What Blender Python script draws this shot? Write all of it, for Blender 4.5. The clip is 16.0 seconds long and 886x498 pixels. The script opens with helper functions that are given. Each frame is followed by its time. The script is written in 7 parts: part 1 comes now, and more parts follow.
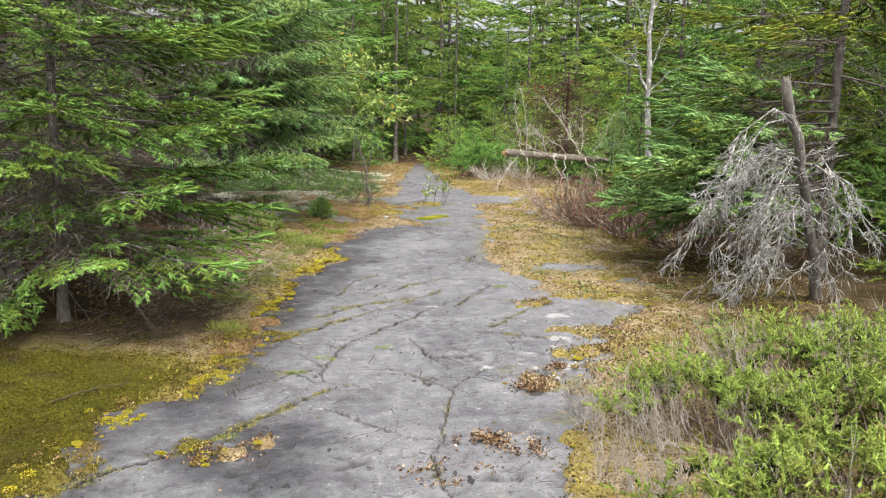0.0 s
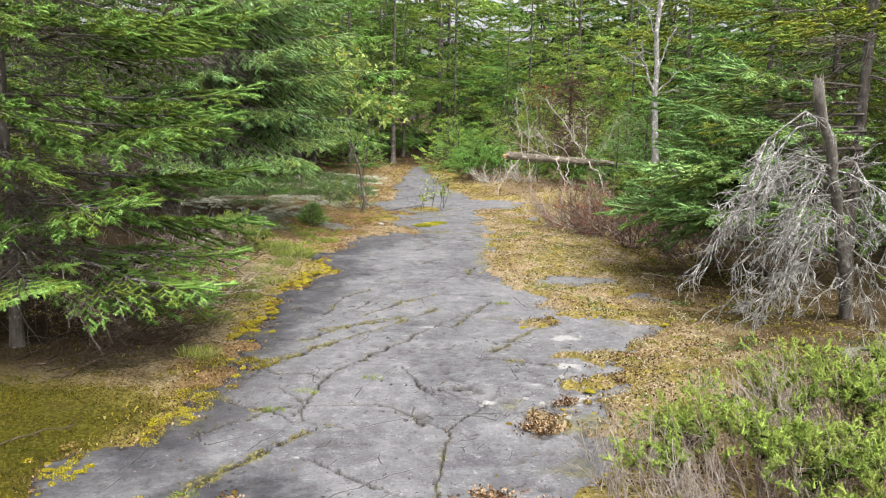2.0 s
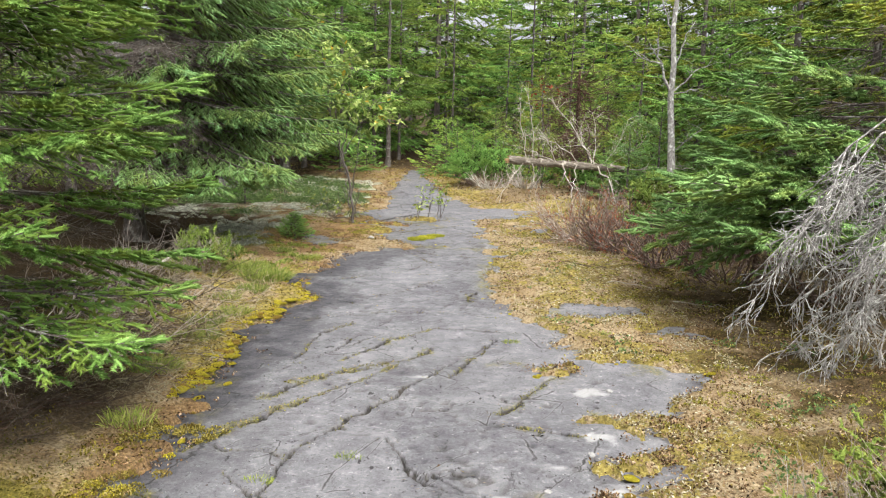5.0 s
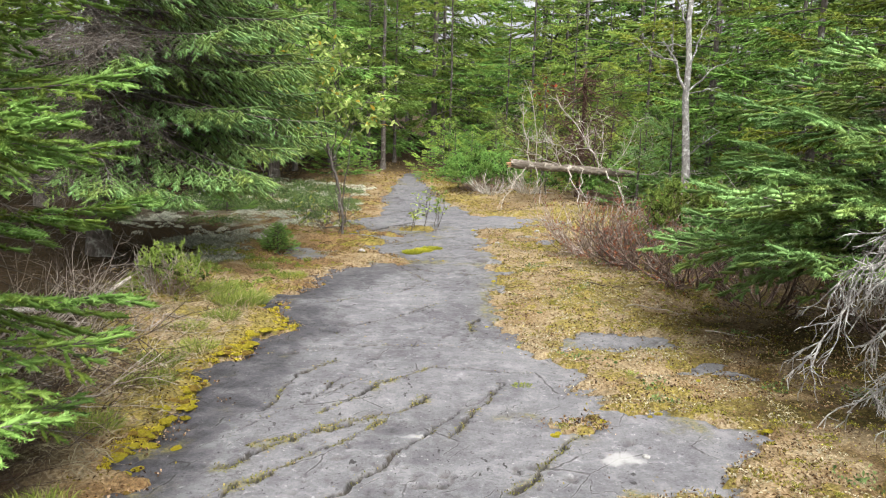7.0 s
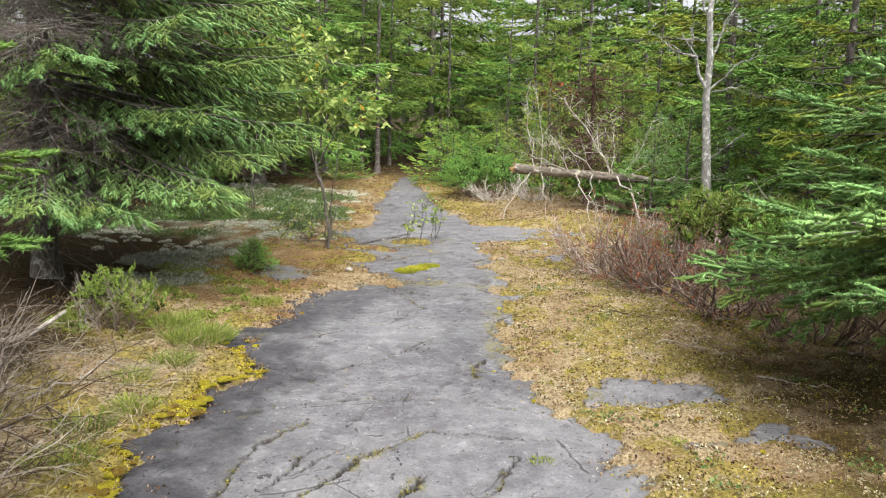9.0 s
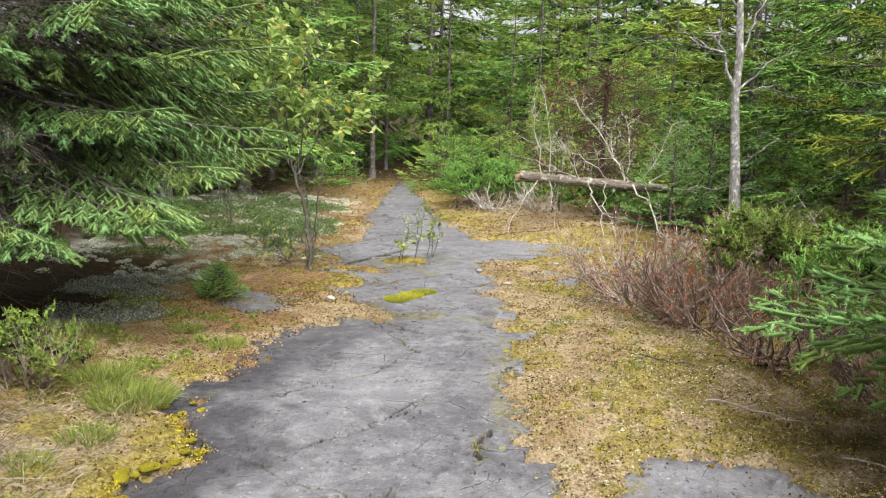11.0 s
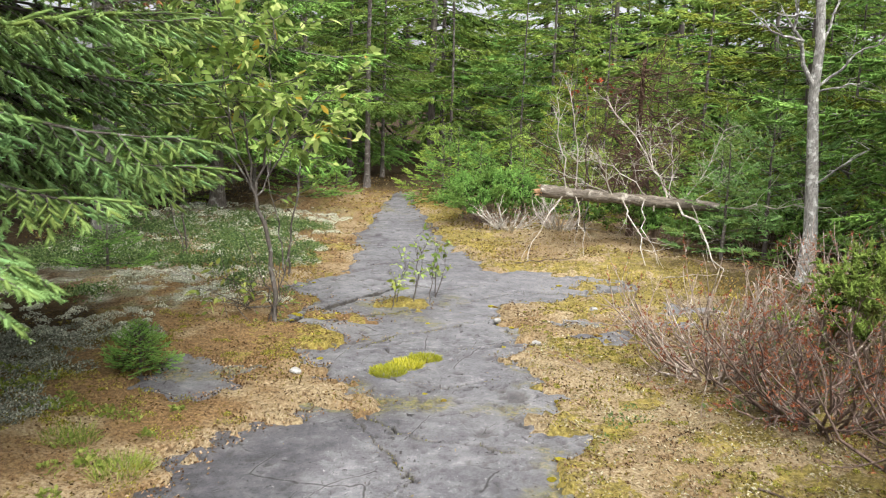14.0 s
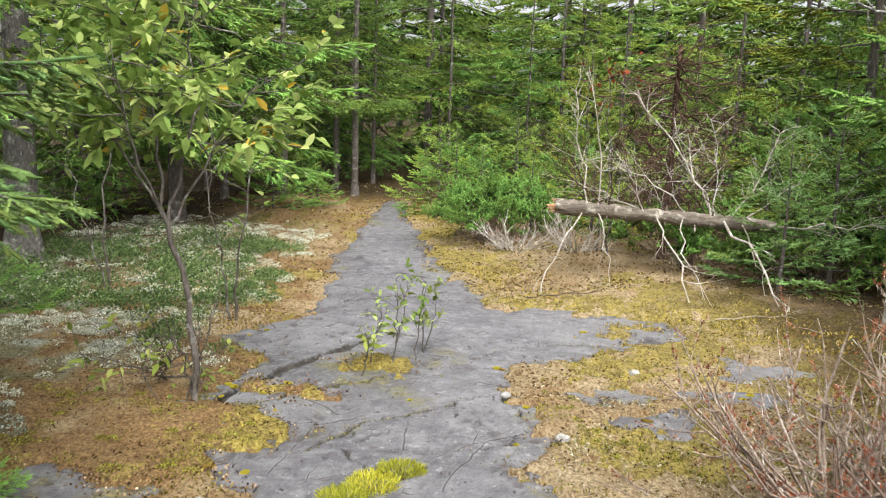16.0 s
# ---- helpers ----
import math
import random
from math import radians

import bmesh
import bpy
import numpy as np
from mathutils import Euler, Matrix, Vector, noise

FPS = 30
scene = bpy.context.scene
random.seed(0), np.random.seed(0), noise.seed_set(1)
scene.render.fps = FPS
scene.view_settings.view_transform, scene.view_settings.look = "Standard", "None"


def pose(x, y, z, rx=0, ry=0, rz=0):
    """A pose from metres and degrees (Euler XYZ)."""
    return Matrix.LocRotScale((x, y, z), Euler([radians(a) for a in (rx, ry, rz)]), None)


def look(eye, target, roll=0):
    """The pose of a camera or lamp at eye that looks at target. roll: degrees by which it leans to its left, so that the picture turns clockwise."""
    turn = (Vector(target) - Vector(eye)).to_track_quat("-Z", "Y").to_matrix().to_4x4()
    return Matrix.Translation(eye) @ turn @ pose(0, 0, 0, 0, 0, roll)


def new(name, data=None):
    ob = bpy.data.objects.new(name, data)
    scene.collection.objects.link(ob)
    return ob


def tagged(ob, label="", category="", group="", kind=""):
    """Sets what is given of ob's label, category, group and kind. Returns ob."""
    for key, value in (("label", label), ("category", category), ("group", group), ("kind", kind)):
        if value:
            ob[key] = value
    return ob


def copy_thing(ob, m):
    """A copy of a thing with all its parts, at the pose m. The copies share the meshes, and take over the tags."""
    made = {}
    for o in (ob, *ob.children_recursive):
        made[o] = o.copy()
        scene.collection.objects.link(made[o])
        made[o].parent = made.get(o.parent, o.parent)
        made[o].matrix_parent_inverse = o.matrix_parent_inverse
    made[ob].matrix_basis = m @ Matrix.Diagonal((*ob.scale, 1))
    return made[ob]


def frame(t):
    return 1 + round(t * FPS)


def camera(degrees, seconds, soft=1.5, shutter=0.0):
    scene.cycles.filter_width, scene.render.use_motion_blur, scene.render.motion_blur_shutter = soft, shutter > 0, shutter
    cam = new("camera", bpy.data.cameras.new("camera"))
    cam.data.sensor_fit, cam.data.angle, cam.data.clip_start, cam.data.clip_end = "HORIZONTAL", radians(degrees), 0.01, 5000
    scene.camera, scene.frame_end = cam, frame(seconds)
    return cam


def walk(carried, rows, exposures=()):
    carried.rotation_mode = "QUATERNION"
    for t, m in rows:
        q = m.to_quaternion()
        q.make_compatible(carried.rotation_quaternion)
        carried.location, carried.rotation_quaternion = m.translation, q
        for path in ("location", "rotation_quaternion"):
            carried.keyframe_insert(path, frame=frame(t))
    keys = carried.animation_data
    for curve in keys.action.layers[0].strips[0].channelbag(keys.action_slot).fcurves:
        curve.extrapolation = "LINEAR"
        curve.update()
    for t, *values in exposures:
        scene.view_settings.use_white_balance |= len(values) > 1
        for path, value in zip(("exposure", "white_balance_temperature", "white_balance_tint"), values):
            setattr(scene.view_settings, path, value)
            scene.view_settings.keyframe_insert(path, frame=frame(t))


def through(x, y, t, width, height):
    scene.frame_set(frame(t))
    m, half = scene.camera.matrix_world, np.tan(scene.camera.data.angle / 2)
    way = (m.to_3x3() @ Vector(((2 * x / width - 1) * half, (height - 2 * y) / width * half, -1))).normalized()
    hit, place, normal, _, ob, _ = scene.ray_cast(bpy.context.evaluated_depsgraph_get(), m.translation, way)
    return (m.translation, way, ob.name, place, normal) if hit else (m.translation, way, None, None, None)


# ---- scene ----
cam = camera(54.0, 16.0, soft=1.1, shutter=0.3)
PATH = [
    (0, (-0.277, 0.506, 1.594), (-0.314, 2.479, 1.267), 1.3),
    (1, (-0.278, 0.821, 1.599), (-0.314, 2.794, 1.274), 1.3),
    (2, (-0.271, 1.115, 1.602), (-0.307, 3.088, 1.276), 1.4),
    (3, (-0.265, 1.455, 1.598), (-0.3, 3.428, 1.272), 1.4),
    (4, (-0.277, 1.87, 1.591), (-0.31, 3.843, 1.267), 1.6),
    (6.5, (-0.314, 2.97, 1.596), (-0.34, 4.944, 1.272), 1.6),
    (7, (-0.321, 3.225, 1.591), (-0.344, 5.198, 1.268), 1.7),
    (8, (-0.339, 3.753, 1.587), (-0.358, 5.727, 1.265), 1.7),
    (9, (-0.342, 4.309, 1.587), (-0.359, 6.282, 1.265), 1.7),
    (11.5, (-0.33, 5.786, 1.595), (-0.349, 7.76, 1.276), 1.8),
    (12, (-0.356, 6.084, 1.582), (-0.375, 8.058, 1.264), 1.9),
    (12.5, (-0.378, 6.388, 1.583), (-0.395, 8.362, 1.266), 1.9),
    (13, (-0.395, 6.721, 1.59), (-0.412, 8.696, 1.272), 1.9),
    (13.5, (-0.409, 7.078, 1.591), (-0.427, 9.052, 1.274), 2.0),
    (14, (-0.411, 7.475, 1.585), (-0.429, 9.449, 1.268), 2.0),
    (14.5, (-0.405, 7.901, 1.579), (-0.424, 9.876, 1.263), 2.0),
    (15, (-0.389, 8.352, 1.563), (-0.408, 10.327, 1.25), 1.9),
    (16, (-0.367, 9.261, 1.558), (-0.387, 11.236, 1.242), 2.0),
]
walk(cam, [(t, look(eye, target, roll)) for t, eye, target, roll in PATH])

# ---- world and light: bright overcast ----
world = bpy.data.worlds.new("overcast_sky")
scene.world = world
world.use_nodes = True
wn = world.node_tree
wn.nodes.clear()
sky = wn.nodes.new("ShaderNodeTexSky")
sky.sky_type = "NISHITA"
sky.sun_disc = False
sky.sun_elevation = radians(58)
sky.sun_rotation = radians(163)
sky.dust_density = 6.0
sky.ozone_density = 0.3
sky.air_density = 0.6
veil = wn.nodes.new("ShaderNodeHueSaturation")
veil.inputs["Saturation"].default_value = 0.18
veil.inputs["Value"].default_value = 1.3
bg = wn.nodes.new("ShaderNodeBackground")
bg.inputs["Strength"].default_value = 0.15
wout = wn.nodes.new("ShaderNodeOutputWorld")
wn.links.new(sky.outputs[0], veil.inputs["Color"])
wn.links.new(veil.outputs[0], bg.inputs["Color"])
wn.links.new(bg.outputs[0], wout.inputs["Surface"])

sun_data = bpy.data.lights.new("sun", "SUN")
sun_data.energy = 1.5
sun_data.angle = radians(40)
sun_data.color = (1.0, 0.96, 0.9)
sun_lamp = new("sun", sun_data)
sun_lamp.matrix_world = look((2.0, -4.4, 11.0), (0.0, 2.2, 0))
scene.view_settings.exposure = 1.10


# ---- materials ----
def material(name, rough=0.9, spec=0.2):
    m = bpy.data.materials.new(name)
    m.use_nodes = True
    nt = m.node_tree
    b = nt.nodes["Principled BSDF"]
    b.inputs["Roughness"].default_value = rough
    b.inputs["Specular IOR Level"].default_value = spec
    return m, nt, b


def node(nt, kind, **values):
    n = nt.nodes.new(kind)
    for key, v in values.items():
        n.inputs[key.replace("_", " ")].default_value = v
    return n


def coords(nt):
    return nt.nodes.new("ShaderNodeTexCoord").outputs["Object"]


def noise_tex(nt, scale, detail=4.0, rough=0.6, vec=None):
    n = node(nt, "ShaderNodeTexNoise", Scale=scale, Detail=detail, Roughness=rough)
    nt.links.new(vec if vec else coords(nt), n.inputs["Vector"])
    return n.outputs["Fac"]


def ramp(nt, fac, stops):
    r = nt.nodes.new("ShaderNodeValToRGB")
    el = r.color_ramp.elements
    while len(el) < len(stops):
        el.new(0.5)
    for e, (p, c) in zip(el, stops):
        e.position = p
        e.color = (*c, 1) if len(c) == 3 else c
    nt.links.new(fac, r.inputs["Fac"])
    return r.outputs["Color"]


def mix(nt, fac, a, b, blend="MIX"):
    n = nt.nodes.new("ShaderNodeMix")
    n.data_type, n.blend_type = "RGBA", blend
    for socket, v in ((n.inputs[0], fac), (n.inputs[6], a), (n.inputs[7], b)):
        if isinstance(v, (int, float)):
            socket.default_value = v
        elif isinstance(v, tuple):
            socket.default_value = (*v, 1)
        else:
            nt.links.new(v, socket)
    return n.outputs[2]


def bump(nt, bsdf, fac, strength, dist):
    n = node(nt, "ShaderNodeBump", Strength=strength, Distance=dist)
    nt.links.new(fac, n.inputs["Height"])
    nt.links.new(n.outputs[0], bsdf.inputs["Normal"])


def attribute(nt, name):
    n = nt.nodes.new("ShaderNodeAttribute")
    n.attribute_name = name
    return n.outputs["Fac"]


def math_node(nt, op, a, b):
    n = nt.nodes.new("ShaderNodeMath")
    n.operation = op
    for s, v in zip(n.inputs, (a, b)):
        if isinstance(v, (int, float)):
            s.default_value = v
        else:
            nt.links.new(v, s)
    return n.outputs[0]


def island(nt):
    return nt.nodes.new("ShaderNodeNewGeometry").outputs["Random Per Island"]


def object_random(nt):
    return nt.nodes.new("ShaderNodeObjectInfo").outputs["Random"]


def foliage(name, stops, patch=None, through=0.24, rough=0.6, scale=3.0, aged_shaded=False):
    """Leaf material: island colours (or old, shade-darkened to new growth), larger tint patches, some light through the
    blade.
    """
    m, nt, b = material(name, rough, 0.06)
    age_shade = math_node(nt, "ADD", attribute(nt, "tone"), math_node(nt, "MULTIPLY", math_node(nt, "SUBTRACT", island(nt), 0.5), 0.22)) if aged_shaded else island(nt)
    col = ramp(nt, age_shade, stops)
    if patch:
        n = noise_tex(nt, scale, 2.0, 0.5)
        f = ramp(nt, n, [(0.48, (0, 0, 0)), (0.62, (1, 1, 1))])
        col = mix(nt, f, col, mix(nt, 0.7, col, patch))
    tone = ramp(nt, object_random(nt), [(0, (0.75, 0.78, 0.75)), (1, (1.2, 1.15, 1.1))])
    col = mix(nt, 1.0, col, tone, "MULTIPLY")
    if rough >= 0.8:
        grain = ramp(nt, noise_tex(nt, 170.0, 2.0, 0.6), [(0.34, (0.45, 0.47, 0.5)), (0.66, (1.5, 1.48, 1.42))])
        col = mix(nt, 1.0, col, grain, "MULTIPLY")
    nt.links.new(col, b.inputs["Base Color"])
    t = nt.nodes.new("ShaderNodeBsdfTranslucent")
    nt.links.new(col, t.inputs["Color"])
    s = nt.nodes.new("ShaderNodeMixShader")
    s.inputs[0].default_value = through
    nt.links.new(b.outputs[0], s.inputs[1])
    nt.links.new(t.outputs[0], s.inputs[2])
    nt.links.new(s.outputs[0], nt.nodes["Material Output"].inputs["Surface"])
    return m


def bark(name, dark, light, lichen=None, amount=0.5, scale=18.0, grain=(1, 1, 0.3)):
    m, nt, b = material(name, 0.95, 0.1)
    vec = coords(nt)
    mp = nt.nodes.new("ShaderNodeMapping")
    mp.inputs["Scale"].default_value = grain
    nt.links.new(vec, mp.inputs["Vector"])
    n1 = noise_tex(nt, scale * 2.2, 6, 0.7, mp.outputs[0])
    col = ramp(nt, n1, [(0.3, dark), (0.7, light)])
    if lichen:
        n2 = noise_tex(nt, scale * 0.6, 5, 0.7)
        col = mix(nt, ramp(nt, n2, [(0.62 - amount * 0.25, (0, 0, 0)), (0.7 - amount * 0.2, (1, 1, 1))]), col, lichen)
    nt.links.new(col, b.inputs["Base Color"])
    bump(nt, b, n1, 0.7, 0.015)
    return m


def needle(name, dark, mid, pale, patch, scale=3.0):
    """Conifer needles, from old ones inside, darkened further as painted shade, to the pale new growth at the tips."""
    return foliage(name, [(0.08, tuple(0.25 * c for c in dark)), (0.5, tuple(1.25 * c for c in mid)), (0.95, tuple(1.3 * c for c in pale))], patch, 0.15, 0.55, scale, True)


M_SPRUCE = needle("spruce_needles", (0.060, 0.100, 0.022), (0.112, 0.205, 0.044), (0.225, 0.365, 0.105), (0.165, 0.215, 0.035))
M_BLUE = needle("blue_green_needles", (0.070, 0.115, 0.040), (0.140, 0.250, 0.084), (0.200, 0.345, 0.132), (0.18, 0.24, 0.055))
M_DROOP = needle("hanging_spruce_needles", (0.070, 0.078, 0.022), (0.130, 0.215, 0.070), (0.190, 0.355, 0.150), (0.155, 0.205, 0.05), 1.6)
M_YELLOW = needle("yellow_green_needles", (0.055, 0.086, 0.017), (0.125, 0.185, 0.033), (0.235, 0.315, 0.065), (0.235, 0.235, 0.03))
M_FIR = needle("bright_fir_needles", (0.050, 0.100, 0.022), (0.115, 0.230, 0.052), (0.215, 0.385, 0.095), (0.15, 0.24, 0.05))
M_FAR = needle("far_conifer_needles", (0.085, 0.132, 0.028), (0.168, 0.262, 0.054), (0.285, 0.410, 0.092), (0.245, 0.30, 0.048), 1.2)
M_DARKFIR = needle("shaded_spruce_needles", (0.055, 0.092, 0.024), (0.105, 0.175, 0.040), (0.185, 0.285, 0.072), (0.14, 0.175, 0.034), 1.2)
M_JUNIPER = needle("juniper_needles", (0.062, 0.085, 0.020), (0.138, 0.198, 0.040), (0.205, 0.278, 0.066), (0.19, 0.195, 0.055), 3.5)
M_LEAF = foliage("broad_leaves", [(0.0, (0.20, 0.30, 0.07)), (0.6, (0.30, 0.42, 0.12)), (0.96, (0.56, 0.64, 0.24)), (0.97, (0.60, 0.42, 0.07)), (1.0, (0.60, 0.42, 0.07))], through=0.5)
M_HEATH_LEAF = foliage("heath_leaves", [(0.0, (0.04, 0.075, 0.026)), (0.7, (0.10, 0.16, 0.056)), (1.0, (0.21, 0.28, 0.115))])
M_RUST = foliage("rusty_leaves", [(0.0, (0.16, 0.05, 0.03)), (0.6, (0.34, 0.115, 0.062)), (1.0, (0.46, 0.21, 0.11))])
M_RED = foliage("red_leaves", [(0.0, (0.16, 0.035, 0.018)), (1.0, (0.34, 0.09, 0.035))])
M_GRASS = foliage("yellow_grass", [(0.0, (0.20, 0.21, 0.02)), (0.6, (0.36, 0.37, 0.035)), (1.0, (0.50, 0.47, 0.08))])
M_STRAW = foliage("straw_grass", [(0.0, (0.16, 0.13, 0.08)), (0.6, (0.28, 0.24, 0.155)), (1.0, (0.42, 0.38, 0.27))])
M_GREENGRASS = foliage("green_grass", [(0.0, (0.12, 0.165, 0.032)), (0.6, (0.20, 0.255, 0.052)), (1.0, (0.33, 0.36, 0.11))])
M_LITTER = foliage("dead_leaves", [(0.0, (0.04, 0.024, 0.013)), (0.35, (0.13, 0.075, 0.036)), (0.5, (0.20, 0.175, 0.035)), (0.65, (0.24, 0.165, 0.085)), (0.92, (0.29, 0.235, 0.145)), (1.0, (0.40, 0.35, 0.26))], through=0.1, rough=0.8)
M_HEAP = foliage("brown_leaf_heap", [(0.0, (0.02, 0.014, 0.01)), (0.35, (0.085, 0.05, 0.026)), (0.6, (0.19, 0.115, 0.06)), (0.85, (0.30, 0.22, 0.14)), (1.0, (0.42, 0.34, 0.25))], through=0.08, rough=0.8)
M_DARKLITTER = foliage("brown_needle_litter", [(0.0, (0.03, 0.017, 0.009)), (0.4, (0.115, 0.06, 0.026)), (0.6, (0.17, 0.135, 0.025)), (0.9, (0.19, 0.11, 0.048)), (1.0, (0.27, 0.19, 0.11))], through=0.1, rough=0.8)
M_SCRAP = foliage("bleached_scraps", [(0.0, (0.22, 0.17, 0.10)), (0.5, (0.40, 0.34, 0.23)), (1.0, (0.60, 0.55, 0.43))], through=0.1, rough=0.85)
M_LICHEN = foliage("reindeer_lichen", [(0.0, (0.30, 0.33, 0.27)), (1.0, (0.68, 0.70, 0.61))], through=0.15, rough=0.9)
M_GREYLICHEN = foliage("grey_lichen", [(0.0, (0.11, 0.125, 0.10)), (0.6, (0.23, 0.25, 0.21)), (1.0, (0.40, 0.42, 0.37))], through=0.1, rough=0.9)
M_MOSSBIT = foliage("moss_tufts", [(0.0, (0.08, 0.065, 0.012)), (0.5, (0.19, 0.155, 0.028)), (0.8, (0.33, 0.28, 0.06)), (1.0, (0.40, 0.35, 0.16))], (0.22, 0.14, 0.06), through=0.2, rough=0.9)
M_BRIGHTMOSS = foliage("bright_yellow_moss", [(0.0, (0.20, 0.175, 0.014)), (0.6, (0.40, 0.35, 0.026)), (1.0, (0.56, 0.49, 0.06))], through=0.2, rough=0.9)
# olive moss, darkened in colour for the shade under the spruce
M_CARPET = foliage("shaded_olive_moss_carpet", [(0.0, (0.022, 0.02, 0.003)), (0.5, (0.066, 0.060, 0.006)), (0.85, (0.125, 0.108, 0.010)), (1.0, (0.11, 0.056, 0.02))], (0.05, 0.064, 0.008), through=0.2, rough=0.9)
M_RUSTNEEDLE = foliage("rusty_dead_needles", [(0.0, (0.10, 0.045, 0.022)), (0.6, (0.20, 0.09, 0.04)), (1.0, (0.31, 0.16, 0.07))])
M_MOSSCLUMP = foliage("mixed_moss_clumps", [(0.0, (0.11, 0.11, 0.022)), (0.5, (0.27, 0.245, 0.04)), (0.85, (0.42, 0.38, 0.07)), (1.0, (0.37, 0.40, 0.14))], through=0.2, rough=0.9)
M_CRACKMOSS = foliage("crack_moss", [(0.0, (0.05, 0.045, 0.012)), (0.5, (0.14, 0.14, 0.025)), (0.8, (0.24, 0.24, 0.05)), (1.0, (0.34, 0.25, 0.12))], through=0.2, rough=0.9)
M_BARK = bark("spruce_bark", (0.042, 0.036, 0.031), (0.15, 0.132, 0.118), (0.25, 0.25, 0.225), 0.3)
M_DEADGREY = bark("grey_dead_limbs", (0.05, 0.042, 0.036), (0.175, 0.152, 0.130), (0.27, 0.26, 0.235), 0.25)
M_SNAG = bark("dead_spruce_bark", (0.07, 0.062, 0.055), (0.20, 0.18, 0.16), (0.33, 0.33, 0.30), 0.3)
M_GREYBARK = bark("grey_bark", (0.075, 0.07, 0.064), (0.34, 0.33, 0.31), (0.50, 0.50, 0.475), 0.4, 26)
M_TWIG = bark("brown_dead_twigs", (0.03, 0.022, 0.016), (0.125, 0.095, 0.072), (0.20, 0.18, 0.15), 0.2)
M_LICHENTWIG = bark("lichen_crusted_twigs", (0.11, 0.10, 0.095), (0.27, 0.26, 0.245), (0.42, 0.42, 0.39), 0.55, 30)
M_BROWNTWIG = bark("brown_twigs", (0.10, 0.07, 0.055), (0.28, 0.205, 0.165), (0.3, 0.27, 0.24), 0.2, 25)
M_PALETWIG = bark("bleached_twigs", (0.26, 0.23, 0.195), (0.50, 0.455, 0.40), (0.60, 0.58, 0.53), 0.4)
M_LOG = bark("weathered_log", (0.045, 0.036, 0.028), (0.25, 0.22, 0.18), (0.37, 0.34, 0.29), 0.3, 14, (0.2, 1.3, 1.3))
M_OLDBARK = bark("old_spruce_bark", (0.04, 0.037, 0.034), (0.17, 0.163, 0.15), (0.30, 0.30, 0.275), 0.35, 26)
M_HEATHTWIG = bark("heath_twigs", (0.10, 0.072, 0.056), (0.43, 0.345, 0.285), (0.56, 0.51, 0.46), 0.3, 25)
M_DARKTWIG = bark("dark_brown_twigs", (0.035, 0.022, 0.016), (0.14, 0.088, 0.062))
M_BRUSH = bark("grey_brushwood", (0.17, 0.14, 0.12), (0.42, 0.365, 0.315), (0.4, 0.38, 0.34), 0.3)
M_HEATHDARK = bark("dark_heath_stems", (0.06, 0.042, 0.034), (0.25, 0.18, 0.148), (0.36, 0.32, 0.28), 0.2, 25)
M_RAW = bark("broken_wood", (0.3, 0.16, 0.08), (0.5, 0.33, 0.2))


def noise_warp(nt, vec, scale, amount):
    n = node(nt, "ShaderNodeTexNoise", Scale=scale, Detail=4.0)
    nt.links.new(vec, n.inputs["Vector"])
    w = nt.nodes.new("ShaderNodeMixRGB")
    w.inputs[0].default_value = amount
    nt.links.new(vec, w.inputs[1])
    nt.links.new(n.outputs["Color"], w.inputs[2])
    return w.outputs[0]


